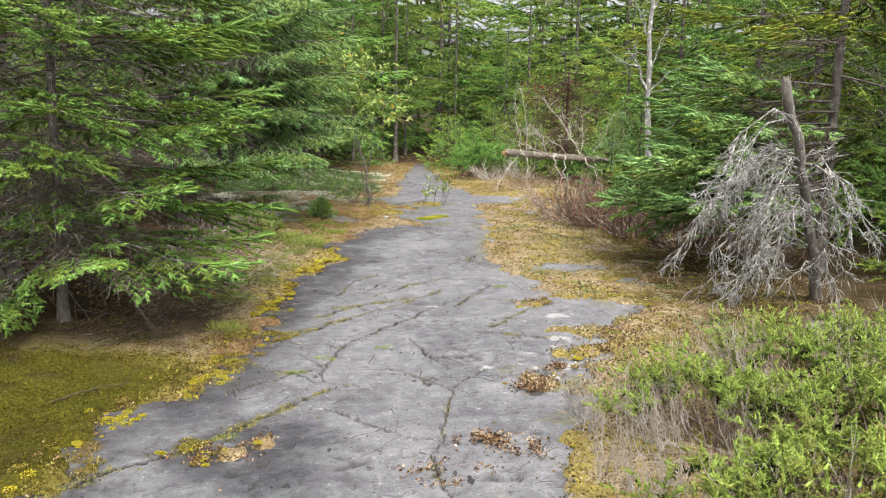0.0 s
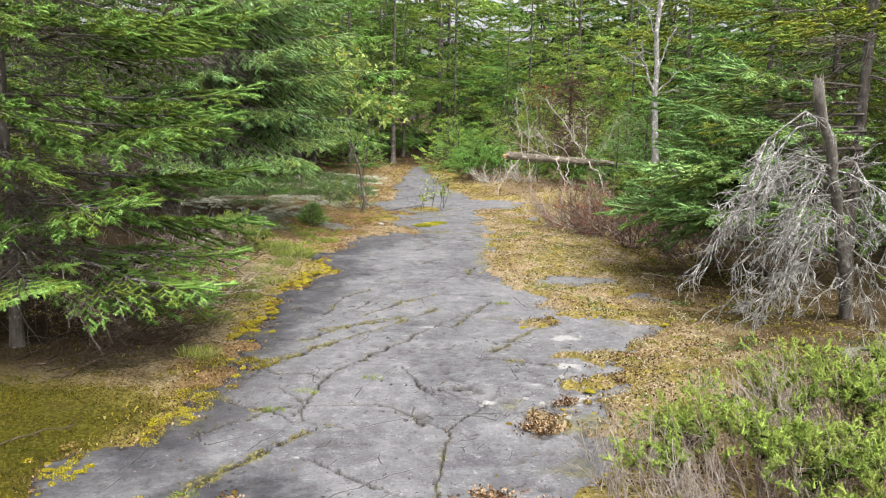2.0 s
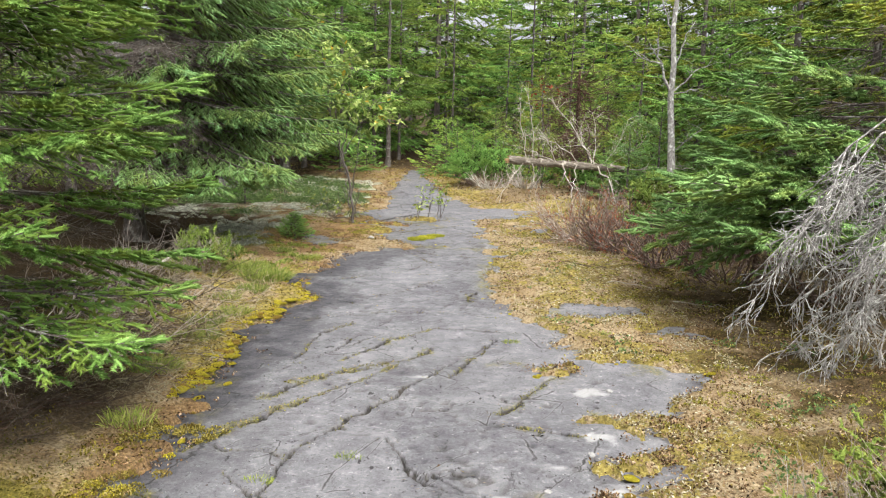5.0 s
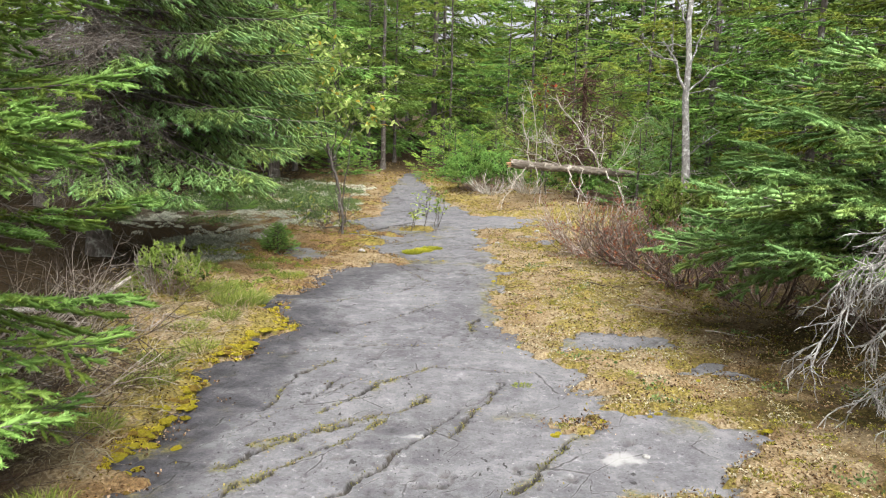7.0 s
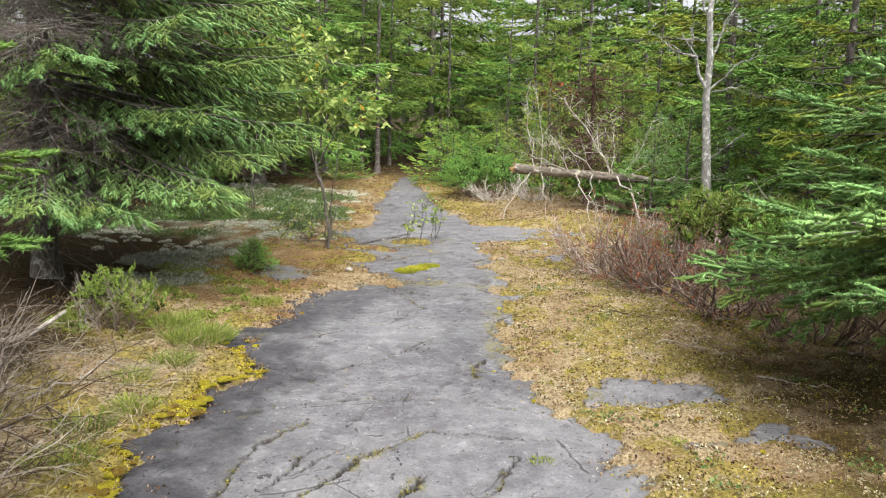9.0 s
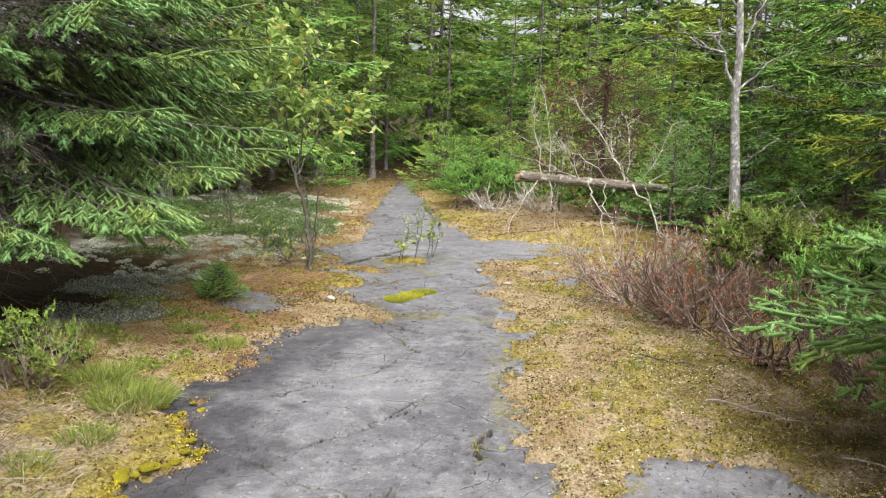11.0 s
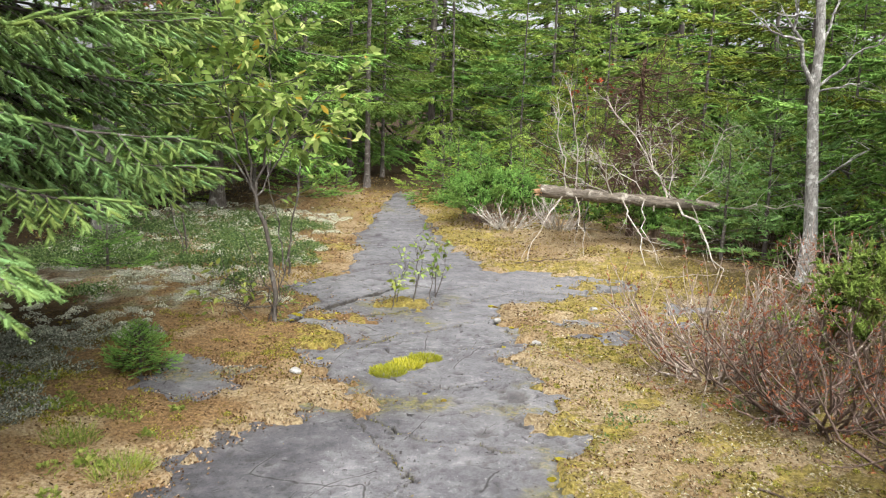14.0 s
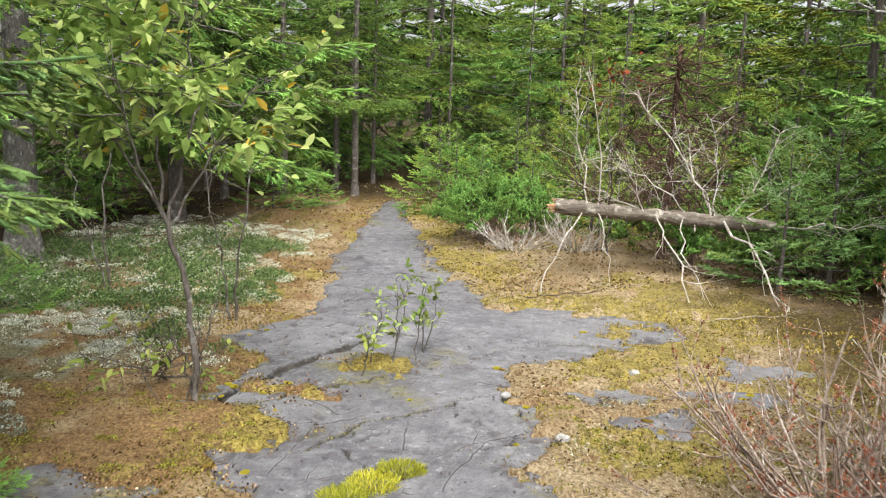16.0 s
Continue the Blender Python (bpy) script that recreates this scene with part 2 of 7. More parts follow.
def rock_material():
    m, nt, b = material("glacial_bedrock", 0.75, 0.35)
    vec = coords(nt)
    big = noise_tex(nt, 0.9, 6, 0.65, vec)
    mid = noise_tex(nt, 8.0, 10, 0.75, vec)
    fine = noise_tex(nt, 70.0, 5, 0.7, vec)
    col = ramp(nt, mid, [(0.36, (0.055, 0.054, 0.06)), (0.5, (0.115, 0.113, 0.121)), (0.64, (0.215, 0.214, 0.219))])
    col = mix(nt, 0.55, col, ramp(nt, big, [(0.38, (0.08, 0.078, 0.087)), (0.62, (0.185, 0.184, 0.19))]))
    col = mix(nt, 0.4, col, ramp(nt, fine, [(0.38, (0.5, 0.5, 0.5)), (0.62, (1.45, 1.45, 1.45))]), "MULTIPLY")
    pale = noise_tex(nt, 5.5, 9, 0.75, vec)
    col = mix(nt, ramp(nt, pale, [(0.50, (0, 0, 0)), (0.64, (0.45, 0.45, 0.45))]), col, (0.27, 0.268, 0.272))
    spots = noise_tex(nt, 16.0, 9, 0.8, vec)
    col = mix(nt, ramp(nt, spots, [(0.59, (0, 0, 0)), (0.66, (0.8, 0.8, 0.8))]), col, (0.32, 0.318, 0.32))
    dark = noise_tex(nt, 5.2, 10, 0.8, vec)
    col = mix(nt, ramp(nt, dark, [(0.36, (0.85, 0.85, 0.85)), (0.43, (0, 0, 0))]), col, (0.06, 0.058, 0.062))
    speck = noise_tex(nt, 38.0, 4, 0.7, vec)
    col = mix(nt, ramp(nt, speck, [(0.34, (0.95, 0.95, 0.95)), (0.375, (0, 0, 0))]), col, (0.022, 0.021, 0.02))
    col = mix(nt, ramp(nt, speck, [(0.66, (0, 0, 0)), (0.70, (0.9, 0.9, 0.9))]), col, (0.45, 0.45, 0.43))
    stretch = nt.nodes.new("ShaderNodeMapping")
    stretch.inputs["Scale"].default_value = (1.0, 0.45, 1.0)
    stretch.inputs["Rotation"].default_value = (0, 0, 0.5)
    nt.links.new(vec, stretch.inputs["Vector"])
    chips = noise_tex(nt, 24.0, 3, 0.55, stretch.outputs[0])
    zone = ramp(nt, noise_tex(nt, 2.3, 4, 0.6, vec), [(0.44, (0, 0, 0)), (0.58, (1, 1, 1))])
    col = mix(nt, mix(nt, 1.0, ramp(nt, chips, [(0.655, (0, 0, 0)), (0.675, (0.95, 0.95, 0.95))]), zone, "MULTIPLY"), col, (0.016, 0.015, 0.014))
    bent = noise_warp(nt, vec, 4.0, 0.06)
    lie = nt.nodes.new("ShaderNodeMapping")
    lie.vector_type = "TEXTURE"
    lie.inputs["Rotation"].default_value = (0, 0, 0.95)
    lie.inputs["Scale"].default_value = (2.4, 0.9, 1.0)
    nt.links.new(bent, lie.inputs["Vector"])
    for size, wide, seed in ((2.2, 0.006, 0.50), (6.0, 0.013, 0.57)):
        vor = node(nt, "ShaderNodeTexVoronoi", Scale=size)
        vor.feature = "DISTANCE_TO_EDGE"
        nt.links.new(lie.outputs[0], vor.inputs["Vector"])
        hair = ramp(nt, vor.outputs["Distance"], [(wide * 0.5, (0.92, 0.92, 0.92)), (wide, (0, 0, 0))])
        gate = ramp(nt, noise_tex(nt, 1.7 + size * 0.25, 4, 0.6, vec), [(seed, (0, 0, 0)), (seed + 0.04, (1, 1, 1))])
        col = mix(nt, mix(nt, 1.0, hair, gate, "MULTIPLY"), col, (0.028, 0.026, 0.024))
        lip = ramp(nt, vor.outputs["Distance"], [(wide, (0, 0, 0)), (wide * 1.6, (0.22, 0.22, 0.22)), (wide * 3.2, (0, 0, 0))])
        col = mix(nt, mix(nt, 1.0, lip, gate, "MULTIPLY"), col, (0.30, 0.30, 0.295))
    # rock darker towards its left rim, broken up by noise
    rim_dark = math_node(nt, "MULTIPLY", attribute(nt, "rim_dark"), ramp(nt, noise_tex(nt, 6.0, 8, 0.75, vec), [(0.36, (0.5, 0.5, 0.5)), (0.52, (1, 1, 1))]))
    col = mix(nt, rim_dark, col, mix(nt, 1.0, col, (0.29, 0.285, 0.31), "MULTIPLY"))
    col = mix(nt, 1.0, col, (0.98, 0.98, 0.985), "MULTIPLY")
    crust = attribute(nt, "crust")
    col = mix(nt, math_node(nt, "MULTIPLY", crust, 0.7), col, (0.36, 0.36, 0.35))
    moss = attribute(nt, "moss")
    gate = ramp(nt, noise_tex(nt, 22, 5, 0.75, vec), [(0.42, (0, 0, 0)), (0.52, (1, 1, 1))])
    green = ramp(nt, noise_tex(nt, 45, 4, 0.7, vec), [(0.36, (0.045, 0.042, 0.014)), (0.5, (0.12, 0.115, 0.022)), (0.62, (0.24, 0.19, 0.07))])
    col = mix(nt, mix(nt, 1.0, moss, gate, "MULTIPLY"), col, green)
    soil = attribute(nt, "soil")
    col = mix(nt, soil, col, ramp(nt, mid, [(0.4, (0.012, 0.011, 0.010)), (0.62, (0.05, 0.043, 0.034))]))
    nt.links.new(col, b.inputs["Base Color"])
    h = math_node(nt, "ADD", math_node(nt, "MULTIPLY", mid, 0.8), math_node(nt, "MULTIPLY", fine, 0.5))
    bump(nt, b, h, 0.8, 0.016)
    return m


def ground_material():
    m, nt, b = material("moss_and_needle_litter", 0.95, 0.1)
    vec = coords(nt)
    fine = noise_tex(nt, 60, 6, 0.8, vec)
    mid = noise_tex(nt, 13, 7, 0.78, vec)
    flakes = nt.nodes.new("ShaderNodeTexVoronoi")
    flakes.inputs["Scale"].default_value = 85
    nt.links.new(vec, flakes.inputs["Vector"])
    tint = nt.nodes.new("ShaderNodeSeparateColor")
    nt.links.new(flakes.outputs["Color"], tint.inputs[0])
    chip = ramp(nt, tint.outputs[0], [(0.0, (0.035, 0.024, 0.015)), (0.25, (0.17, 0.12, 0.07)), (0.5, (0.30, 0.235, 0.14)), (0.75, (0.36, 0.29, 0.19)), (1.0, (0.46, 0.39, 0.28))])
    litter = mix(nt, 0.55, chip, ramp(nt, fine, [(0.32, (0.08, 0.054, 0.03)), (0.46, (0.22, 0.165, 0.095)), (0.56, (0.36, 0.285, 0.165)), (0.68, (0.53, 0.45, 0.31))]))
    warm = mix(nt, 0.5, chip, ramp(nt, fine, [(0.32, (0.08, 0.045, 0.02)), (0.5, (0.24, 0.15, 0.065)), (0.66, (0.42, 0.29, 0.15))]))
    litter = mix(nt, ramp(nt, noise_tex(nt, 3.1, 6, 0.75, vec), [(0.48, (0, 0, 0)), (0.60, (0.9, 0.9, 0.9))]), litter, warm)
    brown = ramp(nt, fine, [(0.36, (0.022, 0.014, 0.008)), (0.5, (0.10, 0.062, 0.03)), (0.66, (0.25, 0.165, 0.09))])
    litter = mix(nt, ramp(nt, noise_tex(nt, 7.3, 7, 0.8, vec), [(0.36, (0.85, 0.85, 0.85)), (0.43, (0, 0, 0))]), litter, brown)
    moss = ramp(nt, fine, [(0.34, (0.06, 0.048, 0.015)), (0.5, (0.16, 0.13, 0.033)), (0.66, (0.33, 0.275, 0.085))])
    gold = ramp(nt, fine, [(0.34, (0.12, 0.09, 0.02)), (0.5, (0.28, 0.225, 0.05)), (0.66, (0.45, 0.385, 0.13))])
    moss = mix(nt, ramp(nt, noise_tex(nt, 9.5, 6, 0.78, vec), [(0.48, (0, 0, 0)), (0.56, (0.85, 0.85, 0.85))]), moss, gold)
    needles = ramp(nt, fine, [(0.36, (0.05, 0.028, 0.012)), (0.5, (0.15, 0.088, 0.036)), (0.64, (0.29, 0.185, 0.085))])
    litter = mix(nt, attribute(nt, "rust"), litter, needles)
    ragged = ramp(nt, math_node(nt, "ADD", math_node(nt, "MULTIPLY", attribute(nt, "moss"), 0.62), math_node(nt, "MULTIPLY", mid, 1.5)), [(0.98, (0, 0, 0)), (1.12, (0.9, 0.9, 0.9))])
    col = mix(nt, ragged, litter, moss)
    # olive moss ramp lowered to paint in the spruce's shade
    olive = ramp(nt, fine, [(0.34, (0.028, 0.027, 0.004)), (0.5, (0.058, 0.052, 0.006)), (0.66, (0.15, 0.13, 0.015))])
    col = mix(nt, attribute(nt, "olive"), col, olive)
    # needle duff, its colour lowered further to stand for tree shade
    duff_shade = ramp(nt, fine, [(0.36, (0.011, 0.009, 0.005)), (0.5, (0.026, 0.017, 0.008)), (0.66, (0.085, 0.056, 0.026))])
    col = mix(nt, attribute(nt, "duff_shade"), col, duff_shade)
    lich = ramp(nt, fine, [(0.38, (0.12, 0.13, 0.10)), (0.5, (0.27, 0.29, 0.25)), (0.64, (0.48, 0.50, 0.46))])
    col = mix(nt, attribute(nt, "lichen"), col, lich)
    nt.links.new(col, b.inputs["Base Color"])
    h = math_node(nt, "ADD", math_node(nt, "MULTIPLY", mid, 1.5), math_node(nt, "ADD", fine, math_node(nt, "MULTIPLY", tint.outputs[0], 0.3)))
    bump(nt, b, h, 0.7, 0.022)
    return m


def cushion_material():
    m, nt, b = material("cushion_moss", 0.95, 0.05)
    n = noise_tex(nt, 14.0, 6, 0.9)
    col = ramp(nt, n, [(0.36, (0.18, 0.155, 0.016)), (0.5, (0.42, 0.365, 0.03)), (0.64, (0.62, 0.54, 0.07))])
    col = mix(nt, ramp(nt, object_random(nt), [(0.75, (0, 0, 0)), (0.85, (0.8, 0.8, 0.8))]), col, ramp(nt, n, [(0.36, (0.10, 0.06, 0.02)), (0.64, (0.34, 0.2, 0.06))]))
    nt.links.new(col, b.inputs["Base Color"])
    bump(nt, b, n, 0.8, 0.15)
    return m


M_CUSHION = cushion_material()
M_ROCK = rock_material()
M_GROUND = ground_material()
M_BOULDER, _nt, _b = material("lichened_boulder", 0.9, 0.2)
_nt.links.new(ramp(_nt, noise_tex(_nt, 14, 8, 0.75), [(0.36, (0.05, 0.05, 0.045)), (0.5, (0.14, 0.14, 0.12)), (0.62, (0.30, 0.31, 0.27))]), _b.inputs["Base Color"])
M_STONE, _nt, _b = material("pale_stone", 0.85, 0.3)
_nt.links.new(ramp(_nt, noise_tex(_nt, 25, 6, 0.7), [(0.35, (0.16, 0.16, 0.15)), (0.65, (0.38, 0.375, 0.36))]), _b.inputs["Base Color"])


# ---- numeric noise for the terrain ----
def lattice(ix, iy, seed):
    h = (ix.astype(np.int64) * 374761393 + iy.astype(np.int64) * 668265263 + seed * 974711) & 0x7FFFFFFF
    h = ((h ^ (h >> 13)) * 1274126177) & 0x7FFFFFFF
    return ((h ^ (h >> 16)) & 0xFFFF) / 65535.0


def vnoise(x, y, seed=0):
    ix, iy = np.floor(x), np.floor(y)
    fx, fy = x - ix, y - iy
    fx, fy = fx * fx * (3 - 2 * fx), fy * fy * (3 - 2 * fy)
    a, b = lattice(ix, iy, seed), lattice(ix + 1, iy, seed)
    c, d = lattice(ix, iy + 1, seed), lattice(ix + 1, iy + 1, seed)
    return (a * (1 - fx) + b * fx) * (1 - fy) + (c * (1 - fx) + d * fx) * fy


def fbm(x, y, scale, octaves=4, seed=0):
    total, amp, norm = 0.0, 1.0, 0.0
    for o in range(octaves):
        total = total + amp * (vnoise(x * scale, y * scale, seed + o) - 0.5)
        norm += amp
        amp *= 0.55
        scale *= 2.03
    return 1.7 * total / norm


def smooth(a, b, v):
    t = np.clip((v - a) / (b - a), 0, 1)
    return t * t * (3 - 2 * t)


# the outline of the bare rock: (y, x) along its two sides
LEFT = [(-4, -2.6), (2, -2.3), (3.7, -2.06), (4.5, -1.98), (4.8, -1.9), (5.2, -1.68), (6.1, -1.68), (6.9, -1.74), (7.6, -1.68),
        (8.8, -1.65), (9.15, -1.42), (9.5, -1.6), (9.95, -1.82), (10.6, -1.62), (11.2, -1.55), (11.6, -1.36), (11.95, -0.92), (12.15, -0.95),
        (12.45, -1.33), (13.0, -1.42), (13.25, -1.05), (13.4, -1.35), (13.55, -1.68), (13.9, -1.56), (14.3, -1.42), (14.45, -1.5), (14.7, -1.85), (15.9, -1.37),
        (16.8, -1.45), (18.3, -1.55), (20, -1.5), (23.4, -1.5), (24.2, -1.55)]
RIGHT = [(-4, 0.3), (2, 0.15), (4.1, 0.22), (4.7, 0.32), (5.1, 0.44), (5.6, 0.56), (6.05, 0.7), (6.35, 0.66), (6.6, 0.78), (7.05, 1.12), (7.58, 1.05), (7.72, 0.5), (8.2, 0.42),
         (8.6, 0.37), (8.95, 0.1), (9.6, 0.13), (9.72, 0.0), (9.95, 0.14), (10.8, 0.16), (11.3, 0.26), (11.85, 0.05), (12.45, 0.26), (12.9, 0.0),
         (13.2, 0.16), (13.8, -0.02), (14.4, 0.04), (14.6, 0.35), (15.1, 0.9), (15.3, 1.35), (15.75, 1.3), (15.9, 0.6), (16.05, -0.05),
         (17, -0.2), (17.8, -0.55), (20.7, -0.97), (23.4, -1.32), (24.2, -1.45)]
ISLES = [(0.54, 13.9, 0.14, 0.12), (1.0, 13.86, 0.2, 0.13), (0.86, 9.08, 0.40, 0.20), (1.25, 8.35, 0.30, 0.12), (0.7, 13.5, 0.22, 0.14), (1.3, 13.85, 0.26, 0.18), (1.6, 14.5, 0.3, 0.2), (-1.88, 12.2, 0.36, 0.25),
         (-1.95, 12.5, 0.2, 0.1), (0.9, 8.4, 0.18, 0.1), (-2.6, 7.2, 0.2, 0.15)]
HUMPS = [(0.36, 7.4, 0.16, 0.07), (0.18, 5.25, 0.10, 0.12), (0.56, 6.02, 0.12, 0.09), (-0.73, 14.4, 0.26, 0.22), (1.0, 15.45, 0.2, 0.08), (0.75, 15.2, 0.15, 0.1),
         (-1.2, 13.75, 0.35, 0.07), (-0.95, 11.9, 0.3, 0.08), (-1.3, 4.15, 0.12, 0.1), (0.6, 6.55, 0.12, 0.1)]


def bare(x, y):
    """About how far inside the bare rock a place lies, in metres; negative under moss and litter."""
    jx = x + 0.22 * fbm(x, y, 2.6, 4, 11) + 0.2 * fbm(x, y, 8, 5, 21)
    jy = y + 0.3 * fbm(x, y, 2.3, 4, 31) + 0.22 * fbm(x, y, 7, 5, 41)
    cell = lattice(np.floor(jx * 7 + 0.35 * jy * 7), np.floor(jy * 5 - 0.3 * jx * 5), 15) - 0.5
    jx, jy = jx + 0.13 * cell, jy + 0.1 * cell
    ly, lx = np.array(LEFT).T
    ry, rx = np.array(RIGHT).T
    d = np.minimum(jx - np.interp(jy, ly, lx), np.interp(jy, ry, rx) - jx)
    d = np.minimum(d, 24.0 - jy)
    for cx, cy, a, b in ISLES:
        d = np.maximum(d, (1 - np.hypot((jx - cx) / a, (jy - cy) / b)) * min(a, b))
    for cx, cy, a, b in HUMPS:
        d = np.minimum(d, (np.hypot((jx - cx) / a, (jy - cy) / b) - 1) * min(a, b))
    return d


# cracks: half width, share of moss in it, then the points of the line
CRACKS_A = [(0.016, 0.9, (-1.95, 3.75), (-1.51, 4.21), (-1.24, 4.7), (-0.91, 5.23)),
            (0.009, 0.0, (-1.04, 4.8), (-0.74, 4.66), (-0.5, 4.46)),
            (0.009, 0.1, (-1.5, 5.05), (-1.12, 5.54), (-0.68, 5.58), (-0.3, 5.19)),
            (0.014, 0.8, (-1.62, 5.9), (-1.36, 6.27), (-1.14, 6.62), (-0.64, 7.4)),
            (0.012, 0.1, (-1.09, 5.37), (-0.99, 6.1), (-0.72, 6.65), (-0.04, 8.02)),
            (0.02, 0.4, (-0.07, 6.62), (0.05, 6.75), (0.3, 7.3)),
            (0.013, 0.8, (-0.03, 6.45), (0.15, 6.42), (0.34, 6.33)),
            (0.01, 0.0, (-0.33, 5.18), (-0.1, 5.58), (-0.41, 5.84)),
            (0.007, 0.35, (-0.28, 3.8), (-0.36, 4.3), (-0.3, 5.19))]
CRACKS_B = [(0.016, 0.8, (-1.28, 6.77), (-1.0, 7.16), (-0.56, 7.54), (-0.43, 7.8)),
            (0.008, 0.0, (-0.61, 6.25), (-0.41, 5.73), (-0.02, 5.5)),
            (0.008, 0.0, (-0.41, 5.73), (-0.33, 5.88), (-0.17, 5.86)),
            (0.013, 0.9, (-1.6, 5.62), (-1.46, 5.54), (-1.08, 5.3)),
            (0.009, 0.1, (-1.24, 5.79), (-1.07, 5.6), (-1.03, 5.3), (-0.82, 5.21)),
            (0.013, 0.3, (-1.27, 7.5), (-1.22, 8.1), (-1.04, 8.45)),
            (0.008, 0.1, (-1.12, 7.6), (-0.93, 8.13)),
            (0.014, 0.8, (-0.98, 7.5), (-0.71, 8.0), (-0.42, 8.39)),
            (0.01, 0.1, (-0.42, 8.41), (-0.39, 8.39), (0.13, 8.29))]
CRACKS_C = [(0.014, 0.5, (-0.3, 7.2), (-0.14, 7.7), (-0.03, 8.07)),
            (0.009, 0.0, (-0.49, 7.63), (-0.42, 7.83)),
            (0.009, 0.1, (-1.01, 9.25), (-0.7, 9.64), (-0.43, 10.16)),
            (0.02, 0.9, (-0.18, 9.23), (-0.13, 9.6)),
            (0.008, 0.0, (-0.51, 9.3), (-0.38, 9.55)),
            (0.009, 0.2, (-1.4, 9.9), (-0.79, 10.46), (-0.56, 11.0), (-0.84, 11.62)),
            (0.01, 0.0, (-0.59, 9.77), (-0.46, 10.01)),
            (0.009, 0.1, (-0.62, 10.35), (-0.5, 10.34), (-0.4, 10.38)),
            (0.036, 0.0, (-1.6, 13.51), (-1.46, 13.86), (-1.29, 14.31), (-1.01, 14.81), (-0.9, 15.0)),
            (0.012, 0.4, (-0.99, 12.96), (-0.78, 13.35), (-0.36, 13.64))]
CRACKS_D = [(0.014, 0.7, (-1.44, 13.52), (-0.97, 13.95), (-0.67, 14.2)),
            (0.008, 0.0, (-0.84, 12.98), (-0.67, 12.81)),
            (0.009, 0.1, (-0.33, 13.03), (-0.15, 13.05), (-0.01, 13.2)),
            (0.009, 0.1, (-0.36, 13.64), (-0.09, 13.86), (0.01, 13.51)),
            (0.009, 0.2, (-1.1, 11.9), (-0.6, 11.5), (-0.1, 11.3)),
            (0.008, 0.1, (-1.55, 8.5), (-1.0, 8.75), (-0.4, 8.85), (0.05, 8.7)),
            (0.008, 0.2, (-1.5, 9.4), (-1.05, 9.0), (-0.6, 8.75)),
            (0.009, 0.2, (-0.95, 15.2), (-0.4, 15.0), (-0.1, 15.3)),
            (0.012, 0.1, (-0.2, 14.6), (0.2, 15.0), (0.8, 15.0)),
            (0.009, 0.1, (-0.9, 12.5), (-0.5, 12.2), (-0.1, 12.4))]
CRACKS_E = [(0.011, 0.9, (-1.2, 7.0), (-0.85, 7.35), (-0.62, 7.5)),
            (0.008, 0.1, (-1.35, 7.15), (-1.05, 7.75), (-0.75, 8.2)),
            (0.008, 0.0, (-0.5, 4.46), (-0.2, 4.35), (0.05, 4.6)),
            (0.01, 0.2, (-1.7, 6.3), (-1.36, 6.05), (-1.05, 6.0)),
            (0.007, 0.0, (-0.95, 10.6), (-0.55, 10.75), (0.0, 10.6)),
            (0.01, 0.1, (-1.2, 16.0), (-0.8, 16.3), (-0.3, 16.2)),
            (0.01, 0.1, (-1.3, 17.2), (-0.9, 17.4), (-0.6, 17.2))]


def crack_fields(x, y):
    """Depth (0 to 1) and moss share of the cracks at the places given."""
    wx = x + 0.05 * fbm(x, y, 5, 4, 51) + 0.022 * fbm(x, y, 30, 3, 52)
    wy = y + 0.07 * fbm(x, y, 5, 4, 61) + 0.022 * fbm(x, y, 30, 3, 62)
    wide = np.clip(0.3 + 1.5 * np.clip(fbm(x, y, 5, 4, 71) + 0.35, 0, 1), 0.0, 2.2)
    depth, moss, close = np.zeros_like(x), np.zeros_like(x), np.zeros(x.shape, dtype=bool)
    for half, share, *pts in CRACKS_A + CRACKS_B + CRACKS_C + CRACKS_D + CRACKS_E:
        for (x0, y0), (x1, y1) in zip(pts, pts[1:]):
            near = (wx > min(x0, x1) - 0.2) & (wx < max(x0, x1) + 0.2) & (wy > min(y0, y1) - 0.2) & (wy < max(y0, y1) + 0.2)
            if not near.any():
                continue
            ax, ay = wx[near] - x0, wy[near] - y0
            dx, dy = x1 - x0, y1 - y0
            t = np.clip((ax * dx + ay * dy) / (dx * dx + dy * dy), 0, 1)
            d = np.hypot(ax - t * dx, ay - t * dy)
            w = 1.0 * half * wide[near]
            close[near] |= d < w + 0.018
            depth[near] = np.maximum(depth[near], 1 - smooth(w * 0.45, w * 1.0 + 0.002, d))
            moss[near] = np.maximum(moss[near], share * (1 - smooth(w * 1.0, w * 3.2, d)))
    return depth, moss, close


def rock_z(x, y):
    rough = 0.005 * fbm(x, y, 6, 3, 81) + 0.006 * fbm(x, y, 34, 3, 82)
    steps = 0.03 * fbm(x, y, 1.1, 3, 83)
    return 0.02 + steps + rough


def ground_z(x, y):
    d = bare(x, y)
    lump = 0.045 * fbm(x, y, 6, 4, 91) + 0.022 * fbm(x, y, 25, 3, 92)
    out = smooth(0.0, 1.5, -d)
    cover = 0.022 + 0.05 * out + lump + 0.15 * out * fbm(x, y, 0.6, 3, 93)
    k = smooth(0.035, -0.03, d)
    return rock_z(x, y) * 1.0 + k * cover - (1 - k) * 0.07, d


def floor_at(x, y):
    gx, gy = np.array([float(x)]), np.array([float(y)])
    g, d = ground_z(gx, gy)
    return float(max(g[0], rock_z(gx, gy)[0] if d[0] > -0.1 else -9))


